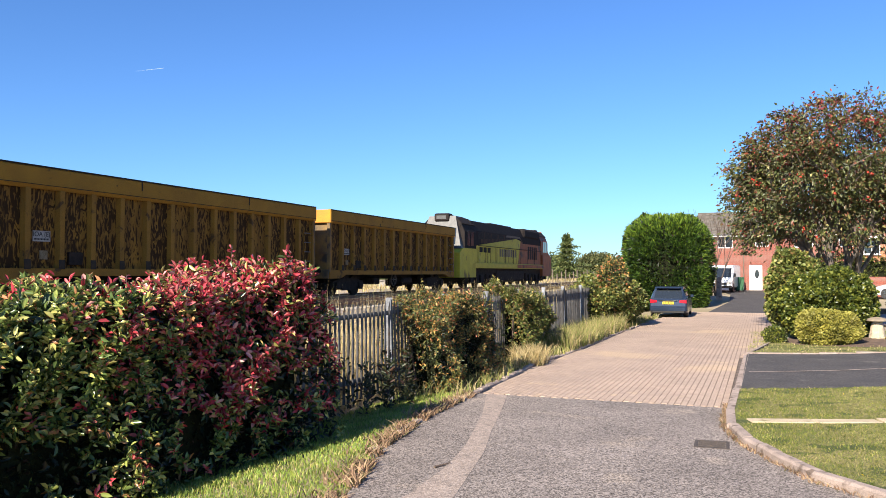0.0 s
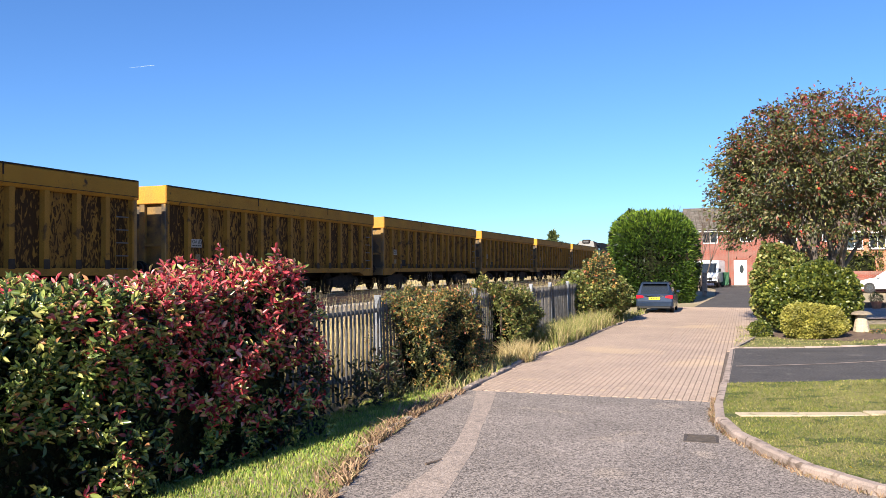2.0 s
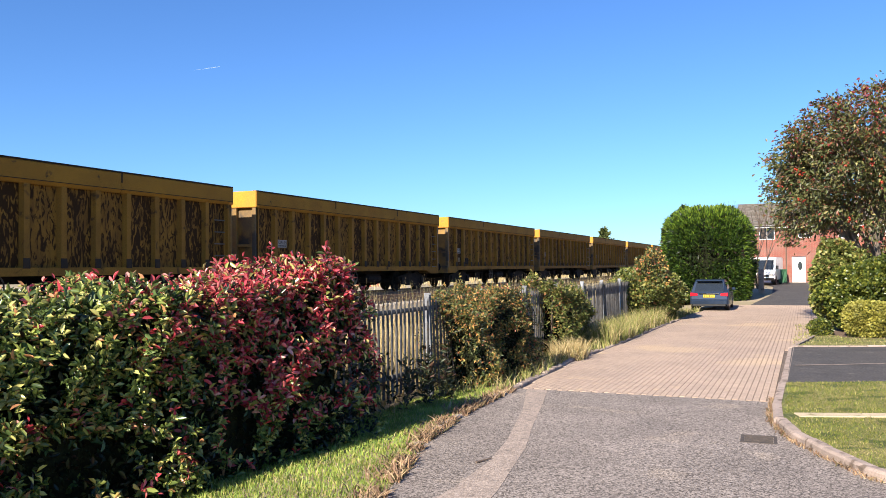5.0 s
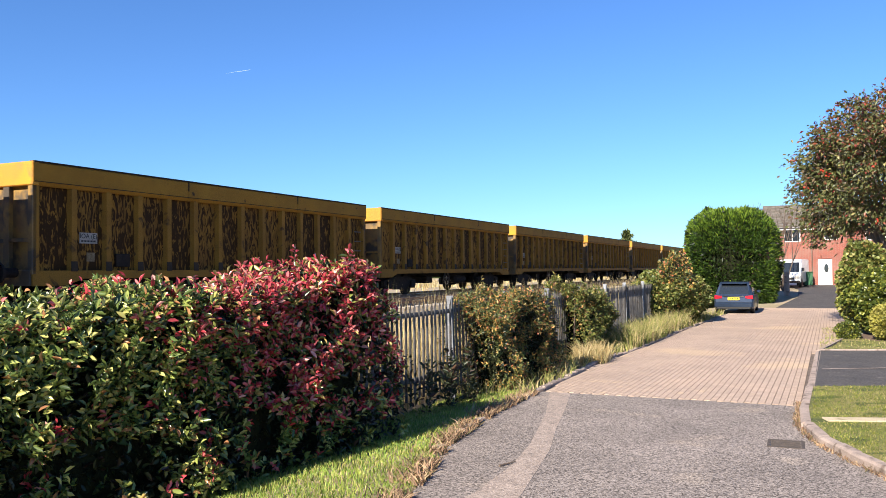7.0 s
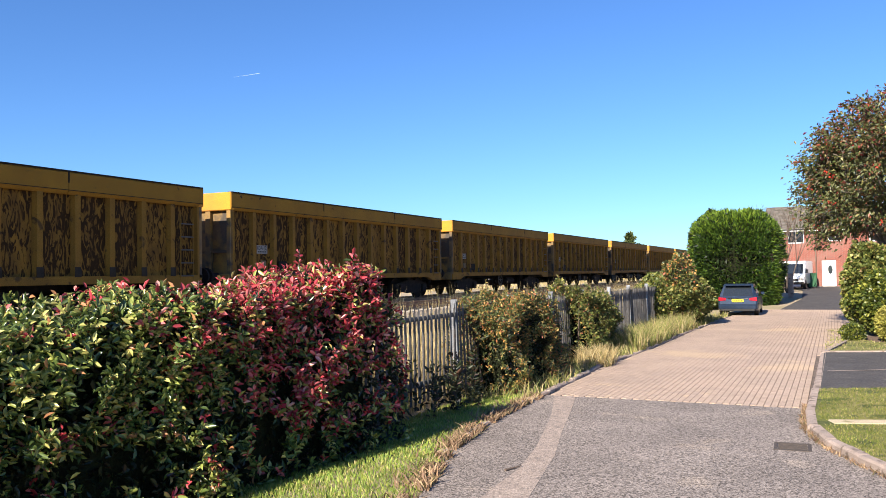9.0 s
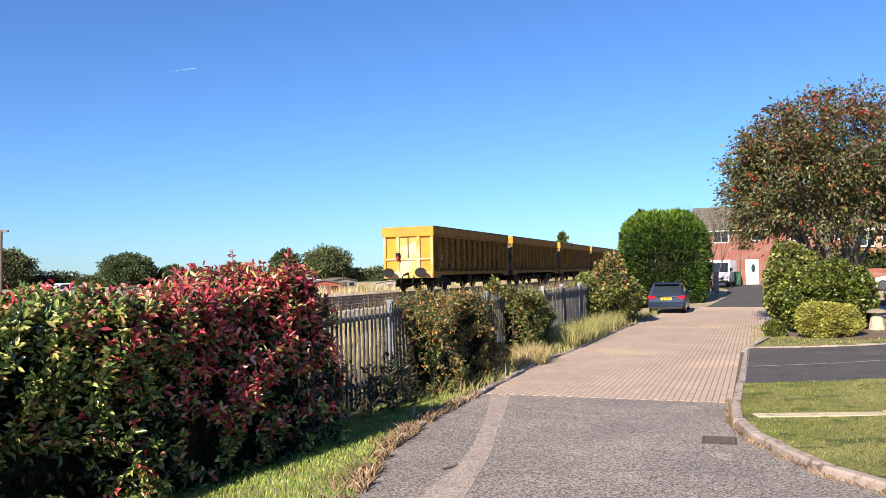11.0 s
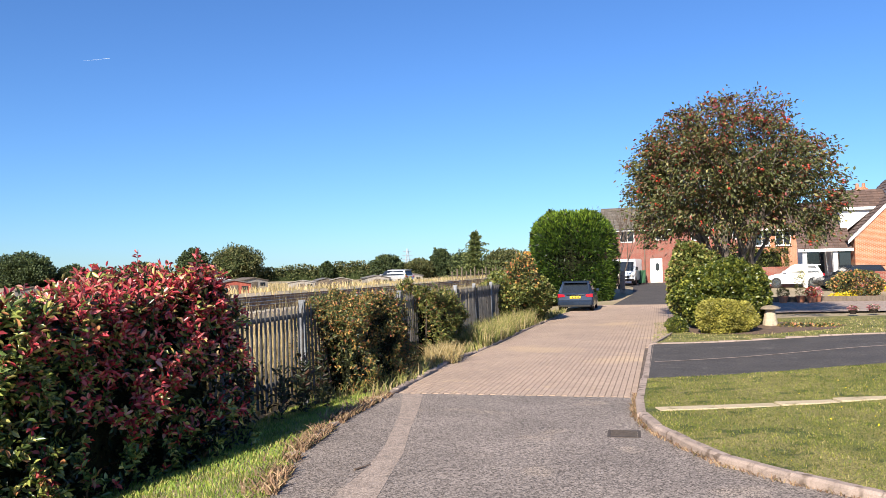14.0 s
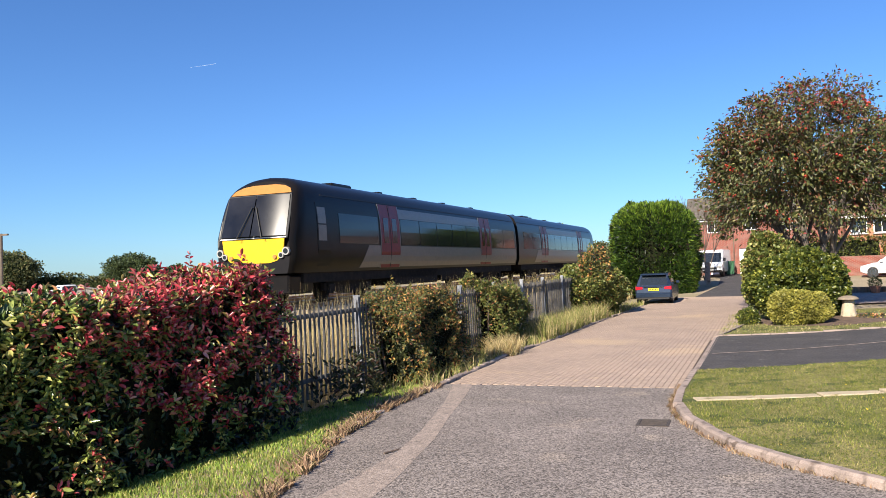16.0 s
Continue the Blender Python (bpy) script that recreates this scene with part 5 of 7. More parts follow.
tagged(blades("bank_grass", bank, 0.55, STRAW, width=0.012, lean=0.25), "tall straw-coloured grass on the railway bank", "grass", kind="stuff")
field = scatter(12000, -60, -20.2, 22, 130)
tagged(blades("field_grass", field, 0.40, STRAW, width=0.03, lean=0.3), "dry grass beyond the railway", "grass", kind="stuff")


def on_lawn(x, y):
    return x > road_right(y) + 0.16 and y < 15.85 + 0.443 * (x + 0.7) and not abs(y - 12.55 - 0.34 * (x + 0.46)) < 0.17


lawn = scatter(95000, -0.7, 7.5, 6.6, 17.5, on_lawn)
lawn[:, 2] += 0.10
tagged(blades("lawn_grass", lawn, 0.032, LAWN_GRASS, width=0.005, lean=0.6), "short mown lawn, patchy green and straw", "grass", kind="stuff")
lawn2 = scatter(9000, -0.6, 12, 22.8, 31, lambda x, y: y > 22.75 + 0.31 * (x + 0.68) and ((x - 2.55) / 2.45) ** 2 + ((y - 27.6) / 2.2) ** 2 > 1)
lawn2[:, 2] += 0.10
tagged(blades("lawn_grass", lawn2, 0.05, SCRUB_GRASS, width=0.01, lean=0.6), "dry mown lawn round the planting bed", "grass", kind="stuff")
weeds = np.array([(road_right(y) - 0.03 + RNG.normal(0, 0.03), y, 0.0) for y in RNG.uniform(7.5, 14.5, 900)])
tagged(blades("kerb_weeds", weeds, 0.05, DEAD, width=0.008, lean=0.9), "dead leaves and weeds along the kerb foot", "weeds", kind="stuff")
weeds = np.array([(road_left(y) + 0.05 - abs(RNG.normal(0, 0.16)), y, 0.0) for y in RNG.uniform(6.5, 14, 2400) if noise.noise(Vector((y * 2.2, 0, 4))) > -0.15])
tagged(blades("edge_weeds", weeds, 0.10, DEAD, width=0.012, lean=0.8), "brown dead weeds along the road edge", "weeds", kind="stuff")
specks = scatter(70, 0.6, 7.0, 7.5, 16.5, on_lawn)
specks[:, 2] += 0.135
tagged(leaves("lawn_flower", specks, np.tile([0, -0.3, 1.0], (len(specks), 1)), 0.035, BLOOM), "scattered yellow flowers in the lawn", "flowers", kind="stuff")
tall = scatter(3600, -6.0, -5.0, 22.3, 31.5, lambda x, y: x < road_left(y) - 0.02 and noise.noise(Vector((x * 1.2, y * 0.8, 7))) > -0.25)
tagged(blades("tall_grass", tall, 0.58, SCRUB_GRASS, width=0.009, lean=0.35), "tall bleached grass in drifts along the fence", "grass", kind="stuff")

# ---- road surfaces and kerbs ----
ys = [PAVE_Y] + [15 + i for i in range(32)]
bed = strip("paving_bed", [(road_left(y), y) for y in ys], [(road_right(y), y) for y in ys], -0.015, JOINT, "block-paved shared drive in weathered pink-grey blocks", "paving")
strip("house_drive", [(-2.9, 46), (-2.1, 54), (-2.3, 62), (-4, 69.5)], [(0.6, 46), (0.9, 54), (0.9, 62), (1.2, 69.5)], 0.0, DARK_TARMAC, "dark tarmac drive before the far house", "drive")
strip("side_drive", [(-0.60, 15.9), (-0.60, 22.6)], [(12, 21.5), (12, 26.5)], 0.085, DARK_TARMAC, "dark tarmac driveway crossing the lawn", "drive", 14)
strip("drive_line", [(-0.5, 18.5), (-0.5, 18.58)], [(12, 25.0), (12, 25.1)], 0.092, KERB, "pale edging line set flush in the driveway", "edging", 14)
ly = [6.5, 7.5, 8, 8.5, 9, 9.6, 10.4, 11.3, 12.4, 13.5, 14.6, 15.9]
strip("lawn", [(road_right(y) + 0.1, y) for y in ly], [(14, y + (y - 6.5) / 9.4 * 6.4) for y in ly], 0.085, LAWN, "front lawn of mown patchy grass", "lawn", 12)
strip("lawn_far", [(-0.55, 22.6), (-0.1, 25), (0.2, 31)], [(14, 27.1), (14, 30), (14, 34)], 0.085, LAWN, "lawn beyond the driveway", "lawn", 12)
strip("concrete_yard", [(2.5, 36), (2.5, 46)], [(24, 38), (24, 50)], 0.02, KERB, "pale concrete yard before the far houses", "yard", 8)
bm = bmesh.new()
hub = bm.verts.new((2.55, 27.6, ground_z(2.55, 27.6) + 0.17))
ring = []
for i in range(48):
    a = 2 * math.pi * i / 48
    k = 1 + 0.07 * math.sin(3 * a + 1) + 0.04 * math.sin(7 * a)
    x, y = 2.55 + 2.45 * k * math.cos(a), 27.6 + 2.2 * k * math.sin(a)
    ring.append(bm.verts.new((x, y, ground_z(x, y) + 0.088)))
for i in range(48):
    bm.faces.new((hub, ring[i], ring[(i + 1) % 48]))
tagged(part("planting_bed", bm, SOIL), "bare brown soil planting bed", "planting bed", kind="structure")
# pale trench patch in the asphalt
outline = [(-4.80, 14.13), (-4.42, 14.13), (-4.0, 12.4), (-3.70, 11.04), (-3.36, 9.7), (-3.02, 7.8), (-2.9, 6.6), (-3.5, 6.6), (-3.46, 7.74), (-3.52, 8.86), (-3.70, 9.98), (-4.2, 12.1)]
bm = bmesh.new()
bm.faces.new([bm.verts.new((x, y, 0.004)) for x, y in outline[::-1]])
bmesh.ops.recalc_face_normals(bm, faces=bm.faces)
if bm.faces[:][0].normal.z < 0:
    bmesh.ops.reverse_faces(bm, faces=bm.faces[:])
bmesh.ops.triangulate(bm, faces=bm.faces[:])
tagged(part("asphalt_patch", bm, PATCH), "pale repaired trench strip in the asphalt", "road patch", kind="structure")
# gully
g = thing("drain_cover", "dark iron gully grate set in the road", "drain cover", pose(-0.84, 11.17, 0.002, 0, 0, 2))
part("frame", boxes((-0.21, 0.21, -0.23, -0.19, -0.03, 0.006), (-0.21, 0.21, 0.19, 0.23, -0.03, 0.006), (-0.21, -0.17, -0.19, 0.19, -0.03, 0.006), (0.17, 0.21, -0.19, 0.19, -0.03, 0.006)), DRAIN, g)
bar = part("bar", boxes((-0.165, 0.165, -0.012, 0.012, -0.02, 0.004)), DRAIN, g, m=pose(0, -0.16, 0))
for i in range(1, 8):
    again(bar, pose(0, -0.16 + 0.046 * i, 0))
tagged(part("twig", tube(bmesh.new(), (-3.62, 8.75, 0.012), (-3.52, 8.98, 0.02), 0.014, 0.006, n=6), TWIG), "dark broken twig lying on the road", "twig")


def along(line, step):
    """Places at even steps on a line of (x, y), with the way there."""
    out, carry = [], 0.0
    for (ax, ay), (bx, by) in zip(line, line[1:]):
        d = math.hypot(bx - ax, by - ay)
        s = carry
        while s < d:
            out.append((ax + (bx - ax) * s / d, ay + (by - ay) * s / d, math.degrees(math.atan2(by - ay, bx - ax))))
            s += step
        carry = s - d
    return out


KERB_RIGHT = [(9.5, 2.0)] + [(road_right(y), y) for y in (5, 7, 8, 8.5, 9, 9.6, 10.4, 11.3, 12.4, 13.5, 14.7, 15.7)]
kerb_run = tagged(new("kerb_right"), "pinkish concrete kerb stones curving round the lawn", "kerb", kind="structure")
bm = bmesh.new()
prism(bm, [(0.0, -0.15), (0.0, 0.075), (0.03, 0.10), (0.125, 0.10), (0.125, -0.15)], "y", -0.225, 0.225)
stone = part("kerb_stone", bm, KERB, kerb_run)
random.seed(12)
spots = along(KERB_RIGHT, 0.455)
for i, (x, y, a) in enumerate(spots):
    m = pose(x, y, random.uniform(-0.006, 0.006), 0, 0, a - 90 + random.uniform(-0.6, 0.6))
    if i == 0:
        stone.matrix_basis = m
    else:
        again(stone, m)
flat = tagged(new("kerb_dropped"), "dropped kerb stones along the driveway mouth", "kerb", kind="structure")
bm = bmesh.new()
prism(bm, [(0.0, -0.15), (0.0, 0.05), (0.025, 0.075), (0.125, 0.086), (0.125, -0.15)], "y", -0.225, 0.225)
stone = part("kerb_stone", bm, KERB, flat, m=pose(-0.72, 16.1, 0))
for i in range(1, 15):
    again(stone, pose(-0.72 + 0.003 * i, 16.1 + 0.455 * i, 0))
for x, y, a in along([(-0.66, 22.7), (-0.1, 26.5), (0.5, 33)], 0.455):
    again(stone, pose(x, y, 0.015, 0, 0, a - 90))
edge = tagged(new("drive_edging"), "concrete edging between driveway and lawn", "kerb", kind="structure")
bm = boxes((-0.45, 0.45, -0.03, 0.03, -0.05, 0.12), bevel=0.01)
stone = part("edging_stone", bm, KERB, edge, m=pose(-0.2, 22.72, ground_z(0, 22), 0, 0, 17))
for i in range(1, 14):
    x = -0.2 + 0.87 * i
    again(stone, pose(x, 22.72 + 0.31 * (x + 0.2), ground_z(x, 23), 0, 0, 17.2))
left = tagged(new("kerb_left"), "low overgrown kerb stones along the verge", "kerb", kind="structure")
bm = boxes((-0.125, 0.0, -0.225, 0.225, -0.15, 0.07), bevel=0.015)
stone = part("kerb_stone", bm, KERB, left, m=pose(road_left(9.6), 9.6, -0.06))
for i in range(1, 66):
    y = 9.6 + 0.455 * i
    again(stone, pose(road_left(y), y, random.uniform(-0.06, -0.01), random.uniform(-1, 1), random.uniform(-4, 4), -math.degrees(math.atan2(road_left(y + 0.3) - road_left(y - 0.3), 0.6))))
path = tagged(new("slab_path"), "narrow strip of pale buff slabs across the lawn", "path", kind="structure")
bm = boxes((-0.44, 0.44, -0.13, 0.13, -0.04, 0.012), bevel=0.008)
stone = part("slab", bm, SLAB, path, m=pose(0.0, 12.72, 0.09, 0, 0, 18.8))
for i in range(1, 12):
    x = 0.85 * i
    again(stone, pose(x, 12.72 + 0.34 * x, 0.09 + ground_z(x, 13) + random.uniform(-0.006, 0.006), random.uniform(-0.8, 0.8), 0, 18.8 + random.uniform(-1, 1)))
CAP_STONE = material("weathered_cap", (0.19, 0.155, 0.12), 0.9, tint=(0.28, 0.22, 0.15), scale=9, bump=0.5)
s = thing("staddle_stone", "pale weathered mushroom-shaped staddle stone in the bed", "garden stone", pose(2.95, 27.5, 0.21))
STONE = material("limestone", (0.52, 0.43, 0.30), 0.9, tint=(0.40, 0.33, 0.24), scale=9, bump=0.5, dirt=(0.2, 0.18, 0.13), dirt_scale=9, dirt_at=0.62)
bm = bmesh.new()
bmesh.ops.create_cone(bm, cap_ends=True, segments=8, radius1=0.24, radius2=0.15, depth=0.52, matrix=Matrix.Translation((0, 0, 0.26)))
bmesh.ops.bevel(bm, geom=bm.edges[:], offset=0.02, segments=2, affect="EDGES")
part("base", bm, STONE, s)
bm = bmesh.new()
bmesh.ops.create_uvsphere(bm, u_segments=24, v_segments=12, radius=0.31, matrix=Matrix.Translation((0, 0, 0.52)) @ Matrix.Diagonal((1, 1, 0.40, 1)))
bmesh.ops.delete(bm, geom=[v for v in bm.verts if v.co.z < 0.50], context="VERTS")
bmesh.ops.holes_fill(bm, edges=bm.edges[:])
part("cap", bm, CAP_STONE, s, "domed grey cap", smooth=True)

# ---- paving blocks ----
def block_rows():
    """Centres of the blocks, laid in stretcher bond along the drive."""
    for j in range(60):
        for i in range(160):
            x = -5.22 + 0.1035 * j + 0.05
            y = PAVE_Y + 0.10 + 0.2035 * i + (0.10 if j % 2 else 0.0)
            if road_left(y) + 0.02 < x and x + 0.05 < road_right(y) + 0.01 and y < 46:
                yield x, y


bm = bmesh.new()
prism(bm, [(-0.0485, -0.03), (-0.048, -0.003), (-0.047, 0.0), (0.047, 0.0), (0.048, -0.003), (0.0485, -0.03)], "y", -0.098, 0.098)
random.seed(4)
rest, first_block, count = [], None, 0
for x, y in sorted(block_rows(), key=lambda p: p[1]):
    m = pose(x, y, random.uniform(-0.0008, 0.0006), random.uniform(-0.08, 0.08), random.uniform(-0.6, 0.6), random.uniform(-0.3, 0.3))
    count += 1
    if count > 300:
        rest.append(m)
    elif first_block is None:
        first_block = part("paving_block", bm, BLOCK, bed, m=m)
    else:
        again(first_block, m)
v = np.array([(-0.0485, -0.0995, -0.03), (0.0485, -0.0995, -0.03), (0.0485, 0.0995, -0.03), (-0.0485, 0.0995, -0.03), (-0.047, -0.098, 0), (0.047, -0.098, 0), (0.047, 0.098, 0), (-0.047, 0.098, 0)])
f = np.array([(4, 5, 6, 7), (0, 1, 5, 4), (1, 2, 6, 5), (2, 3, 7, 6), (3, 0, 4, 7)])
mats = np.array([np.array(m) for m in rest])
allv = np.einsum("nij,kj->nki", mats[:, :3, :3], v) + mats[:, None, :3, 3]
allv[:, :, 2] += np.array([ground_z(m[0, 3], m[1, 3]) for m in mats])[:, None]
allf = (f[None] + (np.arange(len(rest)) * 8)[:, None, None]).reshape(-1, 4)
tagged(arrays_mesh("paving_blocks", allv.reshape(-1, 3), allf, BLOCK_REST, bed, flat=True), kind="stuff")

# ---- vehicles ----
BLUE = material("car_blue", (0.030, 0.047, 0.082), 0.2, 0.35, amount=0.15, bump=0.0)
CAR_WHITE = material("car_white", (0.80, 0.80, 0.79), 0.25, amount=0.04, bump=0.0)
CAR_SILVER = material("car_silver", (0.55, 0.56, 0.58), 0.3, 0.4, amount=0.1, bump=0.0)
CAR_DARK = material("car_dark", (0.02, 0.022, 0.026), 0.25, amount=0.1, bump=0.0)
TAIL = material("tail_lamp", (0.55, 0.015, 0.03), 0.2, amount=0.2, bump=0.0)
PLATE = material("yellow_plate", (0.85, 0.62, 0.03), 0.4, amount=0.05, bump=0.0)
CHROME = material("chrome", (0.7, 0.7, 0.7), 0.15, 1.0, amount=0.1, bump=0.0)


def car(name, label, m, paint, length, width, height, tail=0.30, category="car"):
    """A hatchback; its rear faces -y, its wheels stand at z 0."""
    ob = thing(name, label, category, m)
    w, n, h = width / 2, length, height
    belt = h * 0.60
    side = [(0.05, 0.30), (0.02, 0.55), (0.06, 0.80), (0.12, belt), (0.42, belt + 0.04), (n * 0.70, belt), (n * 0.80, belt - 0.04), (n - 0.15, belt - 0.20), (n - 0.02, 0.55), (n - 0.05, 0.30), (n - 0.3, 0.20), (0.3, 0.20)]
    bm = bmesh.new()
    rows = []
    for x, k in ((-w, 0.93), (-w + 0.07, 1.0), (w - 0.07, 1.0), (w, 0.93)):
        rows.append([bm.verts.new((x, n / 2 + (y - n / 2) * (k * 0.5 + 0.5), 0.55 + (z - 0.55) * k)) for y, z in side])
    for a, b in zip(rows, rows[1:]):
        for i in range(len(a)):
            j = (i + 1) % len(a)
            bm.faces.new((a[i], a[j], b[j], b[i]))
    bm.faces.new(rows[0]), bm.faces.new(rows[-1][::-1])
    bmesh.ops.recalc_face_normals(bm, faces=bm.faces)
    body = part("body", bm, paint, ob)
    # cabin
    bm = bmesh.new()
    cab = [(0.14, belt - 0.02), (tail + 0.10, h - 0.12), (tail + 0.35, h - 0.02), (n * 0.42, h), (n * 0.52, h - 0.06), (n * 0.73, belt - 0.02)]
    rows = []
    for x, k in ((-w + 0.05, 0.0), (-w + 0.22, 1.0), (w - 0.22, 1.0), (w - 0.05, 0.0)):
        rows.append([bm.verts.new((x, y, z if k else min(z, belt + (z - belt) * 0.25))) for y, z in cab])
    for a, b in zip(rows, rows[1:]):
        for i in range(len(a) - 1):
            bm.faces.new((a[i], a[i + 1], b[i + 1], b[i]))
    bmesh.ops.recalc_face_normals(bm, faces=bm.faces)
    part("roof", bm, paint, ob)
    # rear window, side windows, windscreen
    def pane(nm, pts, mat=GLASS):
        b = bmesh.new()
        b.faces.new([b.verts.new(p) for p in pts])
        r = bmesh.ops.extrude_face_region(b, geom=b.faces[:])
        bmesh.ops.translate(b, verts=[e for e in r["geom"] if isinstance(e, bmesh.types.BMVert)], vec=(0, 0.012, -0.012))
        bmesh.ops.recalc_face_normals(b, faces=b.faces)
        return part(nm, b, mat, ob)
    pane("rear_window", [(-w + 0.20, 0.155, belt + 0.03), (w - 0.20, 0.155, belt + 0.03), (w - 0.28, tail + 0.06, h - 0.15), (-w + 0.28, tail + 0.06, h - 0.15)])
    pane("windscreen", [(-w + 0.2, n * 0.735, belt + 0.02), (w - 0.2, n * 0.735, belt + 0.02), (w - 0.28, n * 0.53, h - 0.06), (-w + 0.28, n * 0.53, h - 0.06)])
    for s in (-1, 1):
        for a, b in ((0.34, n * 0.36), (n * 0.375, n * 0.66)):
            def side_point(y, z):
                q = (z - belt) / (h - belt)
                return (s * (w - 0.038 - 0.17 * max(0, (q - 0.25) / 0.75)), y, z)
            lean = 0.25 if b > n * 0.5 else 0.0
            pane("side_window", [side_point(a, belt + 0.03), side_point(b, belt + 0.03), side_point(b - lean * 1.6, h - 0.13), side_point(a + (0.22 if a < 0.5 else 0), h - 0.13)])
        part("mirror", boxes(tuple(sorted((s * w, s * (w + 0.16)))) + (n * 0.64, n * 0.69, belt + 0.02, belt + 0.16), bevel=0.03), paint, ob)
        lamp = bmesh.new()
        prism(lamp, [(s * (w - 0.02), belt - 0.20), (s * (w - 0.02), belt - 0.03), (s * (w - 0.34), belt - 0.06), (s * (w - 0.36), belt - 0.16)], "y", 0.02, 0.20)
        part("tail_lamp", lamp, TAIL, ob, "red tail lamp")
        part("headlamp", boxes(tuple(sorted((s * (w - 0.4), s * (w - 0.06)))) + (n - 0.2, n - 0.04, belt - 0.32, belt - 0.2), bevel=0.02), LAMP, ob)
        for y in (n * 0.19, n * 0.80):
            b = bmesh.new()
            tube(b, (s * (w - 0.20), y, 0.31), (s * (w + 0.005), y, 0.31), 0.31, n=22)
            wheel = part("wheel", b, BLACK, ob)
            b = bmesh.new()
            tube(b, (s * (w - 0.02), y, 0.31), (s * (w + 0.012), y, 0.31), 0.20, n=14)
            part("rim", b, CHROME, wheel)
            b = bmesh.new()
            tube(b, (s * (w - 0.10), y, 0.33), (s * (w - 0.008), y, 0.33), 0.37, n=22)
            part("wheel_arch", b, BLACK, body)
    plate = part("number_plate", boxes((-0.26, 0.26, 0.005, 0.03, belt - 0.25, belt - 0.13)), PLATE, ob, "yellow rear plate with plain bars")
    for i in range(6):
        part("plate_bar", boxes((-0.22 + 0.075 * i, -0.18 + 0.075 * i, 0.0, 0.006, belt - 0.225, belt - 0.155)), BLACK, plate)
    part("bumper", boxes((-w + 0.04, w - 0.04, -0.02, 0.18, 0.28, 0.52), bevel=0.05), paint, ob)
    part("valance", boxes((-w + 0.12, w - 0.12, -0.025, 0.1, 0.22, 0.32), bevel=0.02), BLACK, ob)
    part("chrome_strip", boxes((-0.45, 0.45, 0.015, 0.05, belt - 0.10, belt - 0.06)), CHROME, ob)
    part("spoiler", boxes((-w + 0.30, w - 0.30, tail - 0.10, tail + 0.25, h - 0.09, h - 0.04), bevel=0.015), paint, ob)
    return ob


car("hatchback_car", "dark blue hatchback parked against the hedge, seen from behind", pose(-4.42, 40.6, 0, 0, 0, 1), BLUE, 4.1, 1.74, 1.48)
car("small_car", "small white hatchback parked on the far yard", pose(9.9, 57.2, ground_z(8, 57) , 0, 0, 82), CAR_WHITE, 3.6, 1.6, 1.48)
car("dark_car", "dark hatchback parked by the dormer house", pose(12.9, 55.0, ground_z(12, 55), 0, 0, 100), CAR_DARK, 4.0, 1.7, 1.45)
car("estate_car", "silver pickup parked in the field beyond the railway", pose(-27.7, 88.0, ground_z(-29, 88), 0, 0, 76), CAR_SILVER, 5.1, 1.8, 1.68)


def van(m):
    ob = thing("camper_van", "white van parked nose-out beside the brick house", "van", m)
    bm = bmesh.new()
    prism(bm, [(0, 0.35), (0, 0.85), (0.55, 1.05), (0.95, 1.85), (1.3, 2.02), (4.6, 2.02), (4.7, 0.35)], "x", -0.92, 0.92)
    bmesh.ops.bevel(bm, geom=bm.edges[:], offset=0.06, segments=2, affect="EDGES")
    part("body", bm, CAR_WHITE, ob)
    bm = bmesh.new()
    prism(bm, [(0.57, 1.12), (0.54, 1.10), (0.90, 1.80), (0.94, 1.80)], "x", -0.78, 0.78)
    part("windscreen", bm, GLASS, ob)
    part("grille", boxes((-0.55, 0.55, -0.015, 0.05, 0.55, 0.72)), BLACK, ob)
    part("bumper", boxes((-0.9, 0.9, -0.06, 0.1, 0.32, 0.5), bevel=0.03), LOCO_GREY, ob)
    for s in (-1, 1):
        part("headlamp", boxes(tuple(sorted((s * 0.58, s * 0.85))) + (-0.02, 0.1, 0.62, 0.82), bevel=0.02), LAMP, ob)
        part("mirror", boxes(tuple(sorted((s * 0.92, s * 1.10))) + (0.75, 0.85, 1.15, 1.4), bevel=0.02), BLACK, ob)
        for y in (0.85, 3.7):
            b = bmesh.new()
            tube(b, (s * 0.72, y, 0.33), (s * 0.93, y, 0.33), 0.33, n=18)
            part("wheel", b, BLACK, ob)


van(pose(-3.15, 63.5, ground_z(-3.1, 64), 0, 0, -6))
BIN = material("green_bin", (0.03, 0.12, 0.05), 0.5, amount=0.1)
for x, y, mat, label in ((-1.75, 66.8, BIN, "green wheeled bin beside the house"), (-2.3, 66.4, CAR_DARK, "dark wheeled bin beside the house")):
    b = thing("wheeled_bin", label, "bin", pose(x, y, ground_z(x, y)))
    bm = bmesh.new()
    bmesh.ops.create_cone(bm, cap_ends=True, segments=4, radius1=0.36, radius2=0.42, depth=0.95, matrix=pose(0, 0, 0.53, 0, 0, 45))
    part("tub", bm, mat, b)
    part("lid", boxes((-0.31, 0.31, -0.34, 0.34, 1.0, 1.07), bevel=0.02), mat, b)
    for s in (-0.24, 0.24):
        part("wheel", tube(bmesh.new(), (s, 0.3, 0.1), (s + 0.04, 0.3, 0.1), 0.1, n=12), BLACK, b)

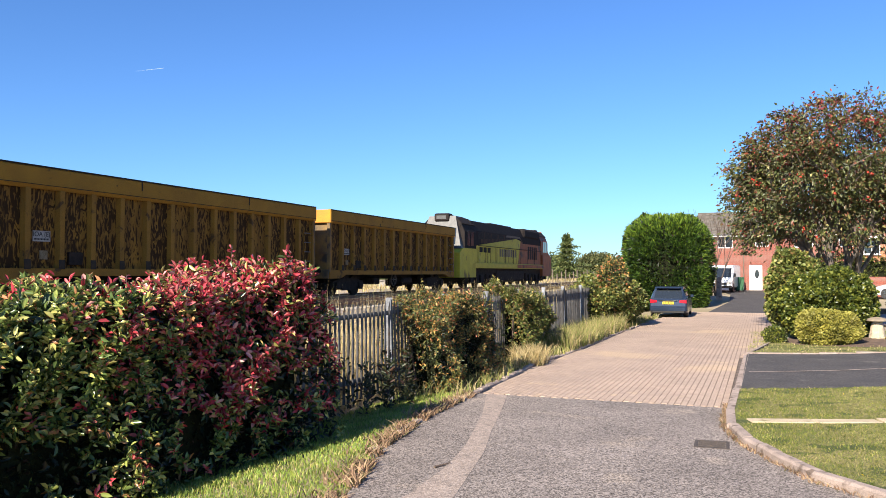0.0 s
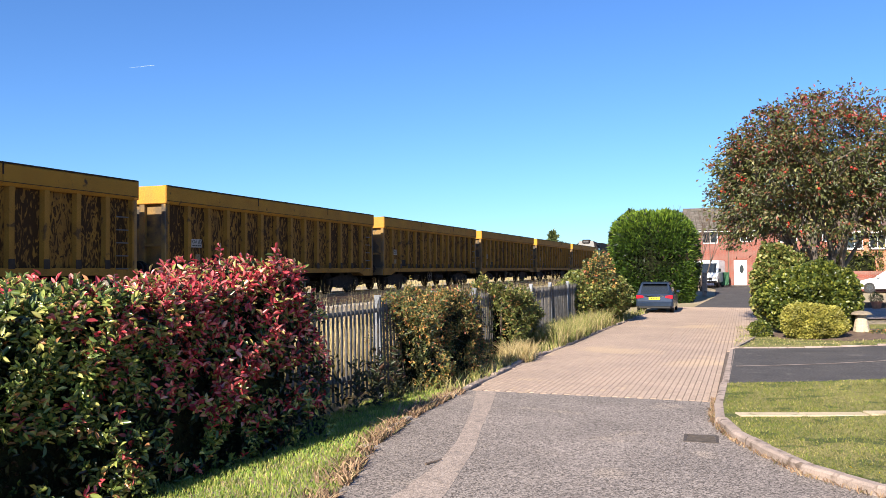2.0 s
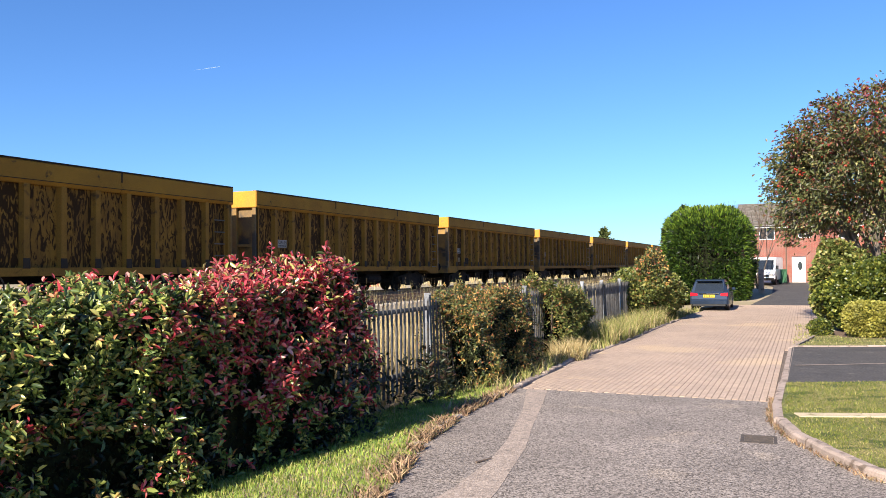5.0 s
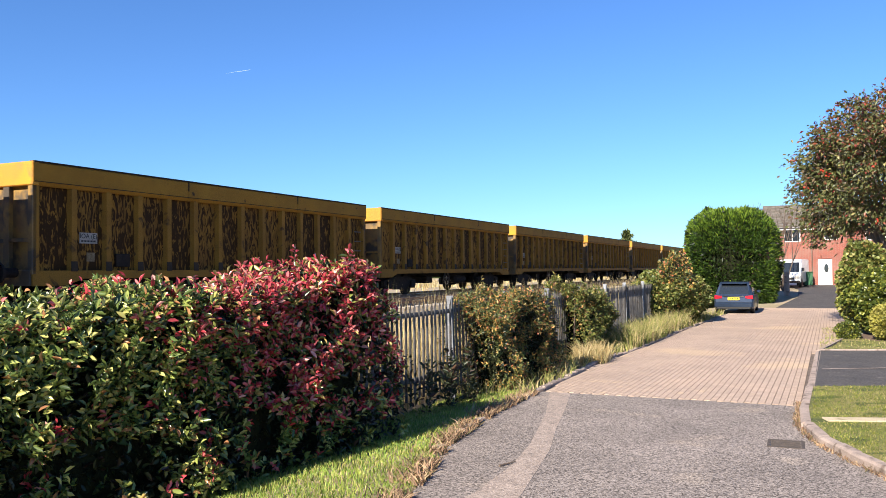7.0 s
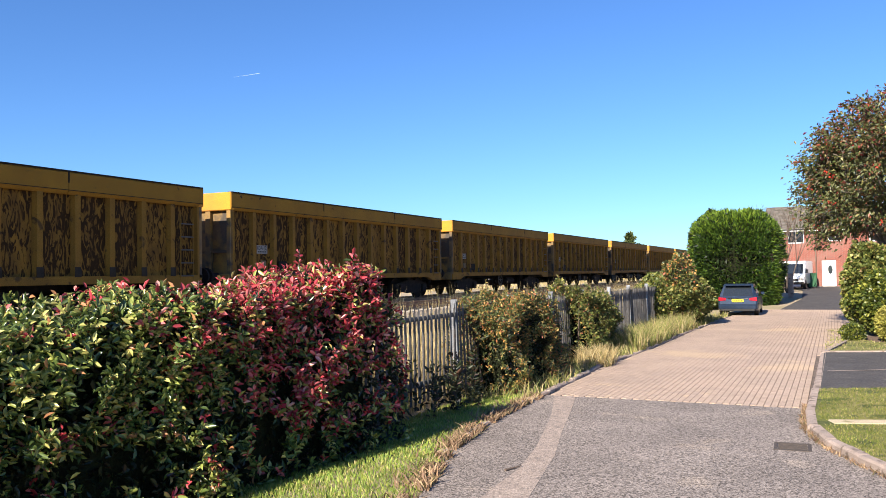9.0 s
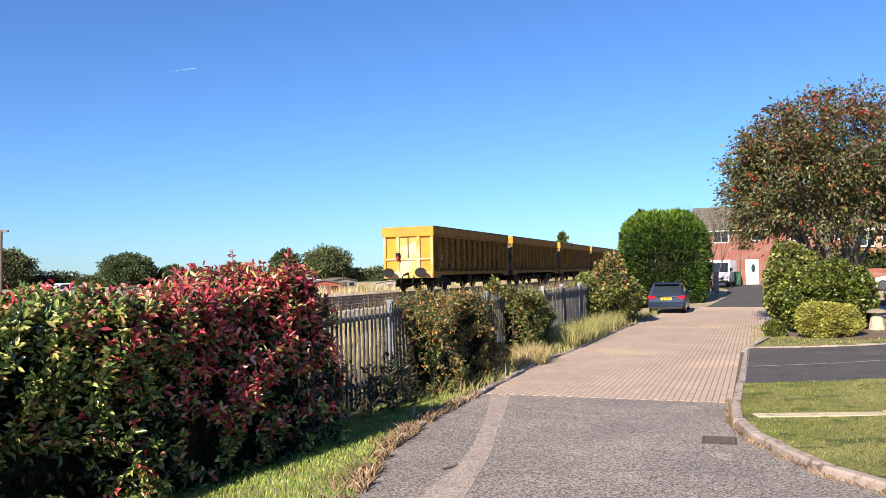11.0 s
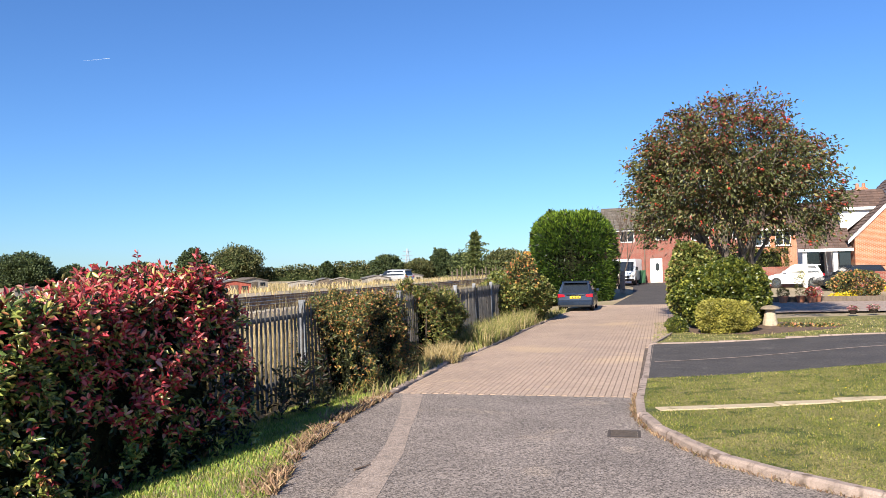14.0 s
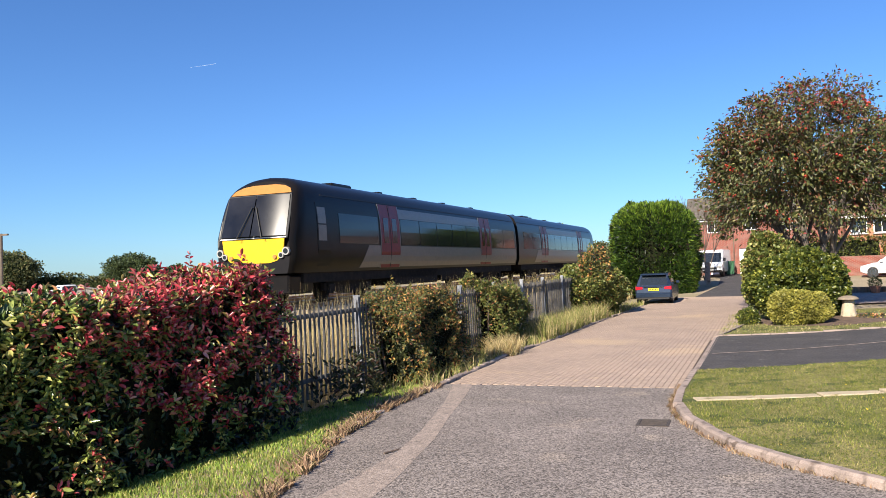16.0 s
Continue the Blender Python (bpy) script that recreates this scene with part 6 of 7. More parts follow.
# ---- houses ----
def brick(name, a, b, mortar, scale=1.0):
    m = bpy.data.materials.new(name)
    m.use_nodes = True
    n, l = m.node_tree.nodes, m.node_tree.links
    s, t, c, mp = n["Principled BSDF"], n.new("ShaderNodeTexBrick"), n.new("ShaderNodeTexCoord"), n.new("ShaderNodeMapping")
    mp.inputs["Rotation"].default_value = (radians(90), 0, 0)
    l.new(c.outputs["Object"], mp.inputs[0])
    l.new(mp.outputs[0], t.inputs["Vector"])
    t.inputs["Color1"].default_value, t.inputs["Color2"].default_value, t.inputs["Mortar"].default_value = (*a, 1), (*b, 1), (*mortar, 1)
    t.inputs["Scale"].default_value, t.inputs["Mortar Size"].default_value = 1.0, 0.010
    t.inputs["Brick Width"].default_value, t.inputs["Row Height"].default_value = 0.225, 0.075
    k = n.new("ShaderNodeTexNoise")
    k.inputs["Scale"].default_value = 1.6
    l.new(c.outputs["Object"], k.inputs["Vector"])
    mr = n.new("ShaderNodeMapRange")
    mr.inputs[3].default_value, mr.inputs[4].default_value = 0.75, 1.25
    l.new(k.outputs[0], mr.inputs[0])
    mx = n.new("ShaderNodeMix")
    mx.data_type, mx.blend_type = "RGBA", "MULTIPLY"
    mx.inputs[0].default_value = 1.0
    l.new(t.outputs["Color"], mx.inputs[6])
    l.new(mr.outputs[0], mx.inputs[7])
    l.new(mx.outputs[2], s.inputs["Base Color"])
    s.inputs["Roughness"].default_value = 0.9
    return m


RED_BRICK = brick("red_brick", (0.27, 0.06, 0.036), (0.20, 0.048, 0.032), (0.26, 0.20, 0.165))
ORANGE_BRICK = brick("orange_brick", (0.46, 0.145, 0.06), (0.38, 0.115, 0.05), (0.45, 0.34, 0.25))
TILE = material("brown_roof_tile", (0.15, 0.095, 0.075), 0.9, tint=(0.10, 0.065, 0.055), scale=3, bump=0.5, island="island", spread=0.2)
GREY_TILE = material("grey_roof_tile", (0.17, 0.145, 0.12), 0.9, tint=(0.12, 0.105, 0.085), scale=3, bump=0.5, island="island", spread=0.2)


def tiled_slope(name, a, b, up, rows, mat, parent):
    """A pitched slope from the eaves line a-b along the vector up, in lapped tile courses split into tiles."""
    a, b, up = Vector(a), Vector(b), Vector(up)
    side = (b - a)
    n = max(2, int(side.length / 0.33))
    nor = side.cross(up).normalized()
    if nor.z < 0:
        nor = -nor
    v, f = [], []
    for r in range(rows):
        for i in range(n):
            p0, p1 = a + side * (i / n), a + side * ((i + 0.97) / n)
            lo, hi = up * (r / rows), up * ((r + 1.08) / rows)
            j = len(v)
            v += [p0 + lo + nor * 0.045, p1 + lo + nor * 0.045, p1 + hi + nor * 0.01, p0 + hi + nor * 0.01, p0 + lo - nor * 0.01, p1 + lo - nor * 0.01]
            f += [(j, j + 1, j + 2, j + 3), (j + 4, j + 5, j + 1, j)]
    return arrays_mesh(name, np.array([tuple(q) for q in v]), np.array(f), mat, parent, flat=True)


def window(parent, x0, x1, z0, z1, y, split=2):
    w = part("window", boxes((x0, x1, y - 0.03, y + 0.05, z0, z0 + 0.07), (x0, x1, y - 0.03, y + 0.05, z1 - 0.07, z1), (x0, x0 + 0.07, y - 0.03, y + 0.05, z0, z1), (x1 - 0.07, x1, y - 0.03, y + 0.05, z0, z1),
                             *[(x0 + (x1 - x0) * i / split - 0.03, x0 + (x1 - x0) * i / split + 0.03, y - 0.03, y + 0.05, z0, z1) for i in range(1, split)]), WHITE, parent, "white framed window")
    for i in range(split):
        part("pane", boxes((x0 + (x1 - x0) * i / split + 0.03, x0 + (x1 - x0) * (i + 1) / split - 0.03, y, y + 0.02, z0 + 0.05, z1 - 0.05)), GLASS, w)
    part("sill", boxes((x0 - 0.05, x1 + 0.05, y - 0.09, y, z0 - 0.06, z0), bevel=0.01), WHITE, w)


def far_house():
    g = ground_z(-1, 69)
    ob = thing("brick_house", "red brick house with tiled roof, white windows and white door", "house", pose(0, 70, 0))
    holes = [(-3.55, -2.35, 4.15, 5.2), (-0.65, 0.35, 4.25, 5.2), (-1.15, -0.15, g, 2.8), (-3.4, -1.95, g, 2.75), (2.2, 3.6, 4.15, 5.2), (2.0, 3.6, 1.7, 2.9), (5.4, 6.8, 4.15, 5.2)]
    xs = sorted({-5.0, 9.0, *[h[0] for h in holes], *[h[1] for h in holes]})
    zs = sorted({0.0, 5.35, *[h[2] for h in holes], *[h[3] for h in holes]})
    bm = bmesh.new()
    for a, b in zip(xs, xs[1:]):
        for c, d in zip(zs, zs[1:]):
            if not any(h[0] <= (a + b) / 2 <= h[1] and h[2] <= (c + d) / 2 <= h[3] for h in holes):
                box(bm, a, b, 0, 0.3, c, d)
    for x in (-5.0, 8.7):
        box(bm, x, x + 0.3, 0.3, 8, 0, 5.35)
    box(bm, -5, 9, 8, 8.3, 0, 5.35)
    part("wall", bm, RED_BRICK, ob)
    for x0, x1, z0, z1 in (holes[0], holes[1], holes[4], holes[5], holes[6]):
        window(ob, x0, x1, z0, z1, 0.1)
    part("spandrel", boxes((-2.3, -1.6, 0.02, 0.1, 4.15, 5.2)), WHITE, ob)
    door = part("door", boxes((-1.15, -0.15, 0.08, 0.14, g, 2.8), bevel=0.01), WHITE, ob, "white panelled front door")
    bm = bmesh.new()
    bmesh.ops.create_cone(bm, cap_ends=True, segments=20, radius1=0.16, radius2=0.16, depth=0.03, matrix=Matrix.LocRotScale((-0.55, 0.07, 2.05), Euler((radians(90), 0, 0)), (1, 2.1, 1)))
    part("door_glass", bm, GLASS, door, "oval leaded glass")
    part("garage_door", boxes((-3.4, -1.95, 0.1, 0.16, g, 2.75)), WHITE, ob, "white garage door")
    roof = tiled_slope("roof", (-5.3, -0.35, 5.25), (9.3, -0.35, 5.25), (0, 4.4, 2.1), 18, GREY_TILE, ob)
    tiled_slope("roof_back", (-5.3, 8.6, 5.25), (9.3, 8.6, 5.25), (0, -4.5, 2.1), 18, GREY_TILE, ob)
    bm = bmesh.new()
    for x in (-5.0, 8.7):
        prism(bm, [(0, 5.35), (8.3, 5.35), (4.1, 7.25)], "x", x, x + 0.3)
    part("gable", bm, RED_BRICK, ob)
    part("fascia", boxes((-5.3, 9.3, -0.38, -0.34, 5.08, 5.28)), WHITE, ob)
    part("gutter", tube(bmesh.new(), (-5.3, -0.42, 5.22), (9.3, -0.42, 5.22), 0.05, n=8), BLACK, ob)
    part("downpipe", tube(bmesh.new(), (-1.55, -0.06, g), (-1.55, -0.06, 5.1), 0.04, n=8), TIMBER, ob)


far_house()


def dormer_house():
    ob = thing("dormer_house", "orange brick dormer house with brown tiled roofs and white trim", "house", pose(0, 56, 0))
    g = ground_z(12, 56)
    # gable block, gable towards the road
    bm = bmesh.new()
    prism(bm, [(11.5, g), (19.5, g), (19.5, 3.6), (15.5, 7.6), (11.5, 3.75)], "y", 0, 0.3)
    box(bm, 11.5, 11.8, 0.3, 9, g, 3.7)
    part("gable_wall", bm, ORANGE_BRICK, ob, "orange brick gable wall")
    for s, x in ((1, 11.1), (-1, 19.9)):
        bm = bmesh.new()
        prism(bm, [(x, 3.25), (x, 3.5), (15.5, 7.95), (15.5, 7.65)], "y", -0.12, -0.04)
        part("bargeboard", bm, WHITE, ob, "white bargeboard")
        tiled_slope("roof", (x, -0.15, 3.45), (x, 9, 3.45), (15.5 - x, 0, 4.5), 18, TILE, ob)
    part("wall_lamp", boxes((14.0, 14.5, -0.12, 0, 3.0, 3.15)), LOCO_GREY, ob)
    # dormer
    bm = bmesh.new()
    prism(bm, [(11.15, 3.9), (13.2, 5.6), (11.15, 5.6)], "y", 2.2, 4.6)
    part("dormer_cheek", bm, WHITE, ob, "white boarded dormer")
    part("dormer_window", boxes((11.08, 11.14, 2.5, 4.3, 4.2, 5.3)), GLASS, ob)
    tiled_slope("dormer_roof", (10.8, 2.0, 5.65), (14.0, 2.0, 5.65), (0, 1.5, 1.25), 7, TILE, ob)
    tiled_slope("dormer_roof_back", (10.8, 5.0, 5.65), (14.0, 5.0, 5.65), (0, -1.5, 1.25), 7, TILE, ob)
    part("dormer_fascia", boxes((10.8, 13.6, 1.95, 2.0, 5.5, 5.68)), WHITE, ob)
    # porch and bay
    tiled_slope("porch_roof", (8.2, 0.2, 3.0), (11.4, 0.2, 3.0), (0.2, 3.0, 2.0), 11, TILE, ob)
    bm = bmesh.new()
    box(bm, 8.2, 11.45, 0.12, 0.2, 2.82, 3.0)
    part("porch_front", bm, WHITE, ob)
    part("porch_wall", boxes((8.6, 11.5, 2.8, 3.0, g, 3.6)), WHITE, ob)
    for x in (8.5, 10.3):
        part("porch_post", boxes((x, x + 0.25, 0.3, 0.55, g, 2.95)), WHITE, ob)
    part("bay_window", boxes((9.0, 10.2, 2.7, 2.8, g + 0.6, 2.8)), GLASS, ob)
    part("side_window", boxes((10.65, 11.3, 0.3, 0.4, g + 0.5, 2.8)), GLASS, ob)
    # chimney
    part("chimney", boxes((12.8, 13.4, 5.0, 5.6, 6.0, 7.2), (12.72, 13.48, 4.92, 5.68, 7.0, 7.12)), ORANGE_BRICK, ob)
    for x in (12.9, 13.3):
        part("chimney_pot", tube(bmesh.new(), (x, 5.35, 7.2), (x, 5.35, 7.5), 0.13, 0.1, n=12), ORANGE_BRICK, ob)


dormer_house()


def terrace_house():
    ob = thing("terrace_house", "orange brick house with white windows behind the hedge", "house", pose(0, 66, 0))
    g = 0.7
    part("wall", boxes((10.3, 16.5, 0, 7, g - 0.3, 5.3)), ORANGE_BRICK, ob)
    part("wall_low", boxes((6.4, 10.3, 0.5, 7, g - 0.3, 4.7)), ORANGE_BRICK, ob)
    for x0 in (6.7, 8.2, 10.6, 12.4):
        window(ob, x0, x0 + 1.1, 3.5, 4.5, 0.42 if x0 < 10 else -0.08)
    tiled_slope("roof", (6.1, 0.0, 4.75), (16.8, 0.0, 4.75), (0, 3.6, 2.1), 14, TILE, ob)
    part("fascia", boxes((6.1, 16.8, -0.1, -0.02, 4.6, 4.78)), WHITE, ob)


terrace_house()
gw = thing("garden_wall", "low reddish brick wall before the far gardens", "wall", pose(0, 0, 0))
part("wall", boxes((5.2, 8.6, 59.5, 59.75, 0.3, 1.9), (10.8, 16, 53.2, 53.45, 0.3, 1.55)), RED_BRICK, gw)
part("low_wall", boxes((4.2, 11.0, 44.2, 44.4, -0.1, 0.45)), TIMBER, gw)
gp = thing("gate_pier", "grey stone gate pier at the end of the hedge", "pier", pose(-2.75, 55.0, ground_z(-2.75, 55)))
part("shaft", boxes((-0.16, 0.16, -0.16, 0.16, 0, 1.5), bevel=0.02), KERB, gp)

# pots and flowers of the far front garden
TERRACOTTA = material("terracotta", (0.48, 0.19, 0.10), 0.85, amount=0.2)
PINK = leaf_material("pink_flower", [(0, (0.6, 0.10, 0.18)), (0.4, (0.75, 0.55, 0.5)), (0.7, (0.08, 0.14, 0.03))], 0.5, 0.2)
RED_BLOOM = leaf_material("red_flower", [(0, (0.6, 0.05, 0.04)), (0.6, (0.08, 0.14, 0.03))], 0.5, 0.2)
for x, y, r, mat, label in ((5.53, 43.6, 0.24, SCRUB_LEAF, "terracotta pot with green leaves on the yard"), (6.35, 43.7, 0.22, GOLD_LEAF, "terracotta pot with a tall yellow shrub"), (6.8, 43.4, 0.22, RED_BLOOM, "terracotta pot of red flowers"),
                             (7.1, 43.9, 0.25, PINK, "terracotta pot of pink flowers"), (6.77, 34.5, 0.17, PINK, "dark planter of white and pink flowers"), (7.65, 35.2, 0.20, PINK, "dark planter of pink flowers")):
    z = ground_z(x, y) + 0.02
    pot = thing("flower_pot", label, "flower pot", pose(x, y, z) @ Matrix.Diagonal((1, 1, 1, 1) if y > 40 else (0.9, 0.9, 0.42, 1)), "pots of the far front garden")
    bm = bmesh.new()
    bmesh.ops.create_cone(bm, cap_ends=True, segments=16, radius1=r * 0.7, radius2=r, depth=0.36, matrix=Matrix.Translation((0, 0, 0.18)))
    tube(bm, (0, 0, 0.32), (0, 0, 0.37), r * 1.1, n=16)
    part("pot", bm, TERRACOTTA if y > 40 else UNDER, pot)
    tall = 0.75 if mat is GOLD_LEAF else 0.25
    p, d = shell(420, (0, 0, 0.36 + tall * 0.7), (r * 1.2, r * 1.2, tall), x, 0.4, -0.8)
    leaves("plant", p, d, 0.08, mat, pot)
u = RNG.random(1800)
p = np.stack([8.3 + 3.4 * u + RNG.normal(0, 0.2, 1800), 45.9 + 4.6 * u + RNG.normal(0, 0.25, 1800), 0.22 + 0.25 * u + RNG.uniform(0, 0.25, 1800)], 1)
tagged(leaves("flower_border", p, np.tile([0, -0.3, 1.0], (1800, 1)), 0.09, BLOOM), "border of yellow flowers before the far house", "flowers", kind="stuff")

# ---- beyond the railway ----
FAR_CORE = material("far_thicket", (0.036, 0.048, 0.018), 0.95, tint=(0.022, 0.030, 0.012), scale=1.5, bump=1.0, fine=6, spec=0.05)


def far_tree(name, label, x, y, top, width, seed, mat, base=1.0):
    ob = thing(name, label, "tree", pose(0, 0, 0))
    bm = bmesh.new()
    h = top - base
    tube(bm, (x, y, base - 0.4), (x, y, base + h * 0.6), 0.3, 0.12, n=7)
    for i in range(5):
        a = 6.28 * i / 5 + seed
        tube(bm, (x, y, base + h * 0.3), (x + width * 0.3 * math.cos(a), y + width * 0.3 * math.sin(a), base + h * 0.65), 0.14, 0.05, n=5)
    part("trunk", bm, BARK, ob)
    p, d = shell(7000, (x, y, base + h * 0.40), (width * 0.46, width * 0.44, h * 0.47), seed, 0.55, -0.9, 0.34, 2.4)
    # Solid dark green core, added to fill the gaps in the crown.
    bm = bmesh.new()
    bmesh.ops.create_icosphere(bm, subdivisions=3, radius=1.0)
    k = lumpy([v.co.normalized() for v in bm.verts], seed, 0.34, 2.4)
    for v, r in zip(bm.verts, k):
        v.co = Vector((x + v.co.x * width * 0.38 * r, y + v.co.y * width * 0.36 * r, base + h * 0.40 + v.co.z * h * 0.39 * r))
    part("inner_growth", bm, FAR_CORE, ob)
    leaves("crown", p, d + [0, 0, 0.4], 0.46, mat, ob, wild=0.8, narrow=0.36, far=True)


SPOTS = [(-146, 124, 9.9, 13), (-128.5, 140.4, 8.7, 13), (-121.4, 146.7, 5.2, 6), (-117, 150, 4.5, 5), (-110.5, 155, 5.7, 8), (-101.7, 161, 8.9, 7.5), (-93.5, 166, 9.7, 13),
         (-75.3, 175, 5.0, 3), (-62.3, 180, 6.6, 8.5), (-54.8, 182, 5.2, 8), (-50.2, 183.6, 7.9, 4.6), (-45.1, 185, 6.7, 7), (-35.4, 187, 7.3, 11), (-28.3, 188, 6.6, 9), (-20, 189, 6.4, 9), (-135, 150, 5, 10), (-160, 115, 6, 14)]
for i, (x, y, t, w) in enumerate(SPOTS):
    far_tree("field_tree", "broad dark green tree across the field" if w > 7 else "small dark green tree across the field", x, y, t, w, i + 0.7, FAR_LEAF if i % 3 else FAR_LEAF_DRY)
# hedgerow
p = []
for i in range(20000):
    u = RNG.random()
    x, y = -175 + 165 * u, float(np.interp(-175 + 165 * u, [-175, -120, -80, -10], [112, 152, 176, 196]))
    p.append((x + RNG.normal(0, 0.5), y + RNG.normal(0, 1.0), RNG.uniform(0.5, 0.7) + RNG.random() ** 0.7 * (3.3 + 1.6 * noise.noise(Vector((x * 0.12, 0, 0))) + 0.8 * noise.noise(Vector((x * 0.4, 3, 0))))))
tagged(leaves("hedgerow", np.array(p), np.tile([0.2, -0.6, 0.7], (len(p), 1)), 0.55, FAR_LEAF_DRY, wild=0.8, narrow=0.36, far=True), "long hedgerow across the field, dark olive green", "hedgerow", kind="stuff")
# Solid dark strip added inside the hedgerow to fill its gaps.
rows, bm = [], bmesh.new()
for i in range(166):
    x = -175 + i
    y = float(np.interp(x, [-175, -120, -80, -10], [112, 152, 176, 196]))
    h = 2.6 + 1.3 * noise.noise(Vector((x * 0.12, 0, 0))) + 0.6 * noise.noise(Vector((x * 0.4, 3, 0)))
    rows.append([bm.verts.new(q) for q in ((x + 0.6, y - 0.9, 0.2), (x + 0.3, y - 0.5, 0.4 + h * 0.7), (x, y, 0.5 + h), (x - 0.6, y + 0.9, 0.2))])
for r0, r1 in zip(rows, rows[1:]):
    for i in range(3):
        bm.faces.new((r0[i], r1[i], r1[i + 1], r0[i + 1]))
tagged(part("hedgerow_inside", bm, FAR_CORE), "solid dark core added to fill the long hedgerow", "hedgerow", kind="stuff")
# cedar and fence by the line
CEDAR_LEAF = leaf_material("cedar_spray", [(0, (0.075, 0.105, 0.032)), (0.4, (0.13, 0.16, 0.046)), (0.75, (0.20, 0.22, 0.07))], 0.6, 0.25)
ced = thing("cedar_tree", "ragged green conifer by the far line side", "tree", pose(-26.7, 117, 0.9))
bm = bmesh.new()
tube(bm, (0, 0, -0.3), (0, 0, 6.6), 0.2, 0.03, n=7)
part("trunk", bm, BARK, ced)
pp, dd = [], []
for i in range(5200):
    h, a = RNG.random() ** 1.5, RNG.uniform(0, 6.28)
    r = (1 - h) * 5.6 * (0.22 + 0.78 * max(0, math.sin(h * 44 + 2 * math.sin(a)))) * (0.75 + 0.5 * math.sin(3 * a + 9 * h)) * RNG.random() ** 0.4 + 0.1
    pp.append((r * math.cos(a) , r * math.sin(a), 0.8 + 6.0 * h - r * 0.12))
    dd.append((math.cos(a), math.sin(a), 0.1))
leaves("branch_mass", np.array(pp), np.array(dd), 0.42, CEDAR_LEAF, ced, wild=0.4, narrow=0.22, far=True)
SHED_RED = material("shed_red", (0.36, 0.09, 0.06), 0.8, amount=0.3, stretch=(1, 1, 0.2))
SHED_WHITE = material("white_roof_sheet", (0.70, 0.68, 0.66), 0.6, amount=0.15)
SHED_PALE = material("shed_pale", (0.33, 0.30, 0.265), 0.8, amount=0.3)
ROOF_GREY = material("felt_roof", (0.17, 0.16, 0.15), 0.9, amount=0.3)


def shed(x, y, w, d, h, wall, roof, label, turn=0.0):
    base = ground_z(x, y) - 0.06
    ob = thing("shed", label, "shed", pose(x, y, base, 0, 0, turn), "allotment sheds")
    bm = bmesh.new()
    prism(bm, [(-w / 2, -0.2), (w / 2, -0.2), (w / 2, h * 0.75), (0, h * 0.95), (-w / 2, h * 0.75)], "y", 0, d)
    part("wall", bm, wall, ob)
    for s in (-1, 1):
        bm = bmesh.new()
        prism(bm, [(0, h * 0.95), (0, h), (s * (w / 2 + 0.15), h * 0.78), (s * (w / 2 + 0.15), h * 0.72)], "y", -0.12, d + 0.12)
        part("roof", bm, roof, ob)
    part("door", boxes((-0.35, 0.35, -0.03, 0.0, 0, h * 0.65)), TIMBER, ob)
    part("window", boxes((w * 0.22, w * 0.40, -0.03, 0.0, h * 0.35, h * 0.6)), GLASS, ob)


shed(-35.0, 61.5, 2.9, 3.0, 1.35, SHED_RED, ROOF_GREY, "red-brown timber shed with grey roof", 40)
shed(-38.8, 64.5, 3.8, 3.4, 1.62, SHED_PALE, SHED_WHITE, "pale hut with a white roof behind the red shed", 40)
random.seed(31)
for i, (x, y) in enumerate(((-44, 66), (-36.5, 78), (-34.5, 84), (-38, 88), (-33, 92), (-31, 86), (-47, 62), (-50, 66), (-52, 58), (-43, 80), (-29.5, 94), (-56, 55))):
    shed(x, y, random.uniform(2.0, 3.4), random.uniform(1.8, 3), random.uniform(1.0, 1.45), random.choice((SHED_PALE, TIMBER, SHED_PALE, ROOF_GREY)), random.choice((ROOF_GREY, TIMBER, SHED_PALE)), "small weathered allotment shed with worn felt roof", random.uniform(20, 60))
shed(-54.0, 53.5, 2.6, 5.6, 1.25, SHED_PALE, SHED_PALE, "long pale container with ribbed sides", 45)
car("parked_car", "white car parked among the allotment sheds", pose(-58, 56, ground_z(-58, 56) - 0.06, 0, 0, 60), CAR_WHITE, 4.2, 1.7, 1.45)
pole = thing("utility_pole", "twin weathered timber utility pole with a crossarm", "pole", pose(-47.8, 40.4, 0.7))
part("pole", tube(bmesh.new(), (0, 0, -0.4), (0.1, 0, 4.9), 0.13, 0.10, n=10), TIMBER, pole)
part("stub_pole", tube(bmesh.new(), (-0.28, 0, -0.4), (-0.16, 0, 3.7), 0.12, 0.10, n=10), TIMBER, pole)
part("crossarm", boxes((-0.55, 0.75, -0.06, 0.06, 4.75, 4.87)), TIMBER, pole)
fp = thing("field_fence", "old timber posts and rails beyond the railway", "fence", pose(0, 0, 0))
for i in range(16):
    x, y = -21.8 - 0.05 * i, 84 + 2.4 * i
    part("post", boxes((x - 0.06, x + 0.06, y - 0.06, y + 0.06, 0.7, 2.0 + 0.25 * (i % 3))), TIMBER, fp)
part("rail", boxes((-22.3, -22.2, 84, 122, 1.5, 1.58)), TIMBER, fp)
PYLON = material("pylon_steel", (0.35, 0.38, 0.42), 0.6, 0.3, amount=0.1)
py = thing("pylon", "distant grey lattice electricity pylon above the trees", "pylon", pose(-271.5, 858, 0))
bm = bmesh.new()
for sx in (-1, 1):
    for sy in (-1, 1):
        tube(bm, (sx * 3, sy * 3, 0), (sx * 0.5, sy * 0.5, 27), 0.28, n=4)
for z, w in ((15, 7), (19.5, 6), (24, 5)):
    tube(bm, (-w, 0, z), (w, 0, z), 0.25, n=4)
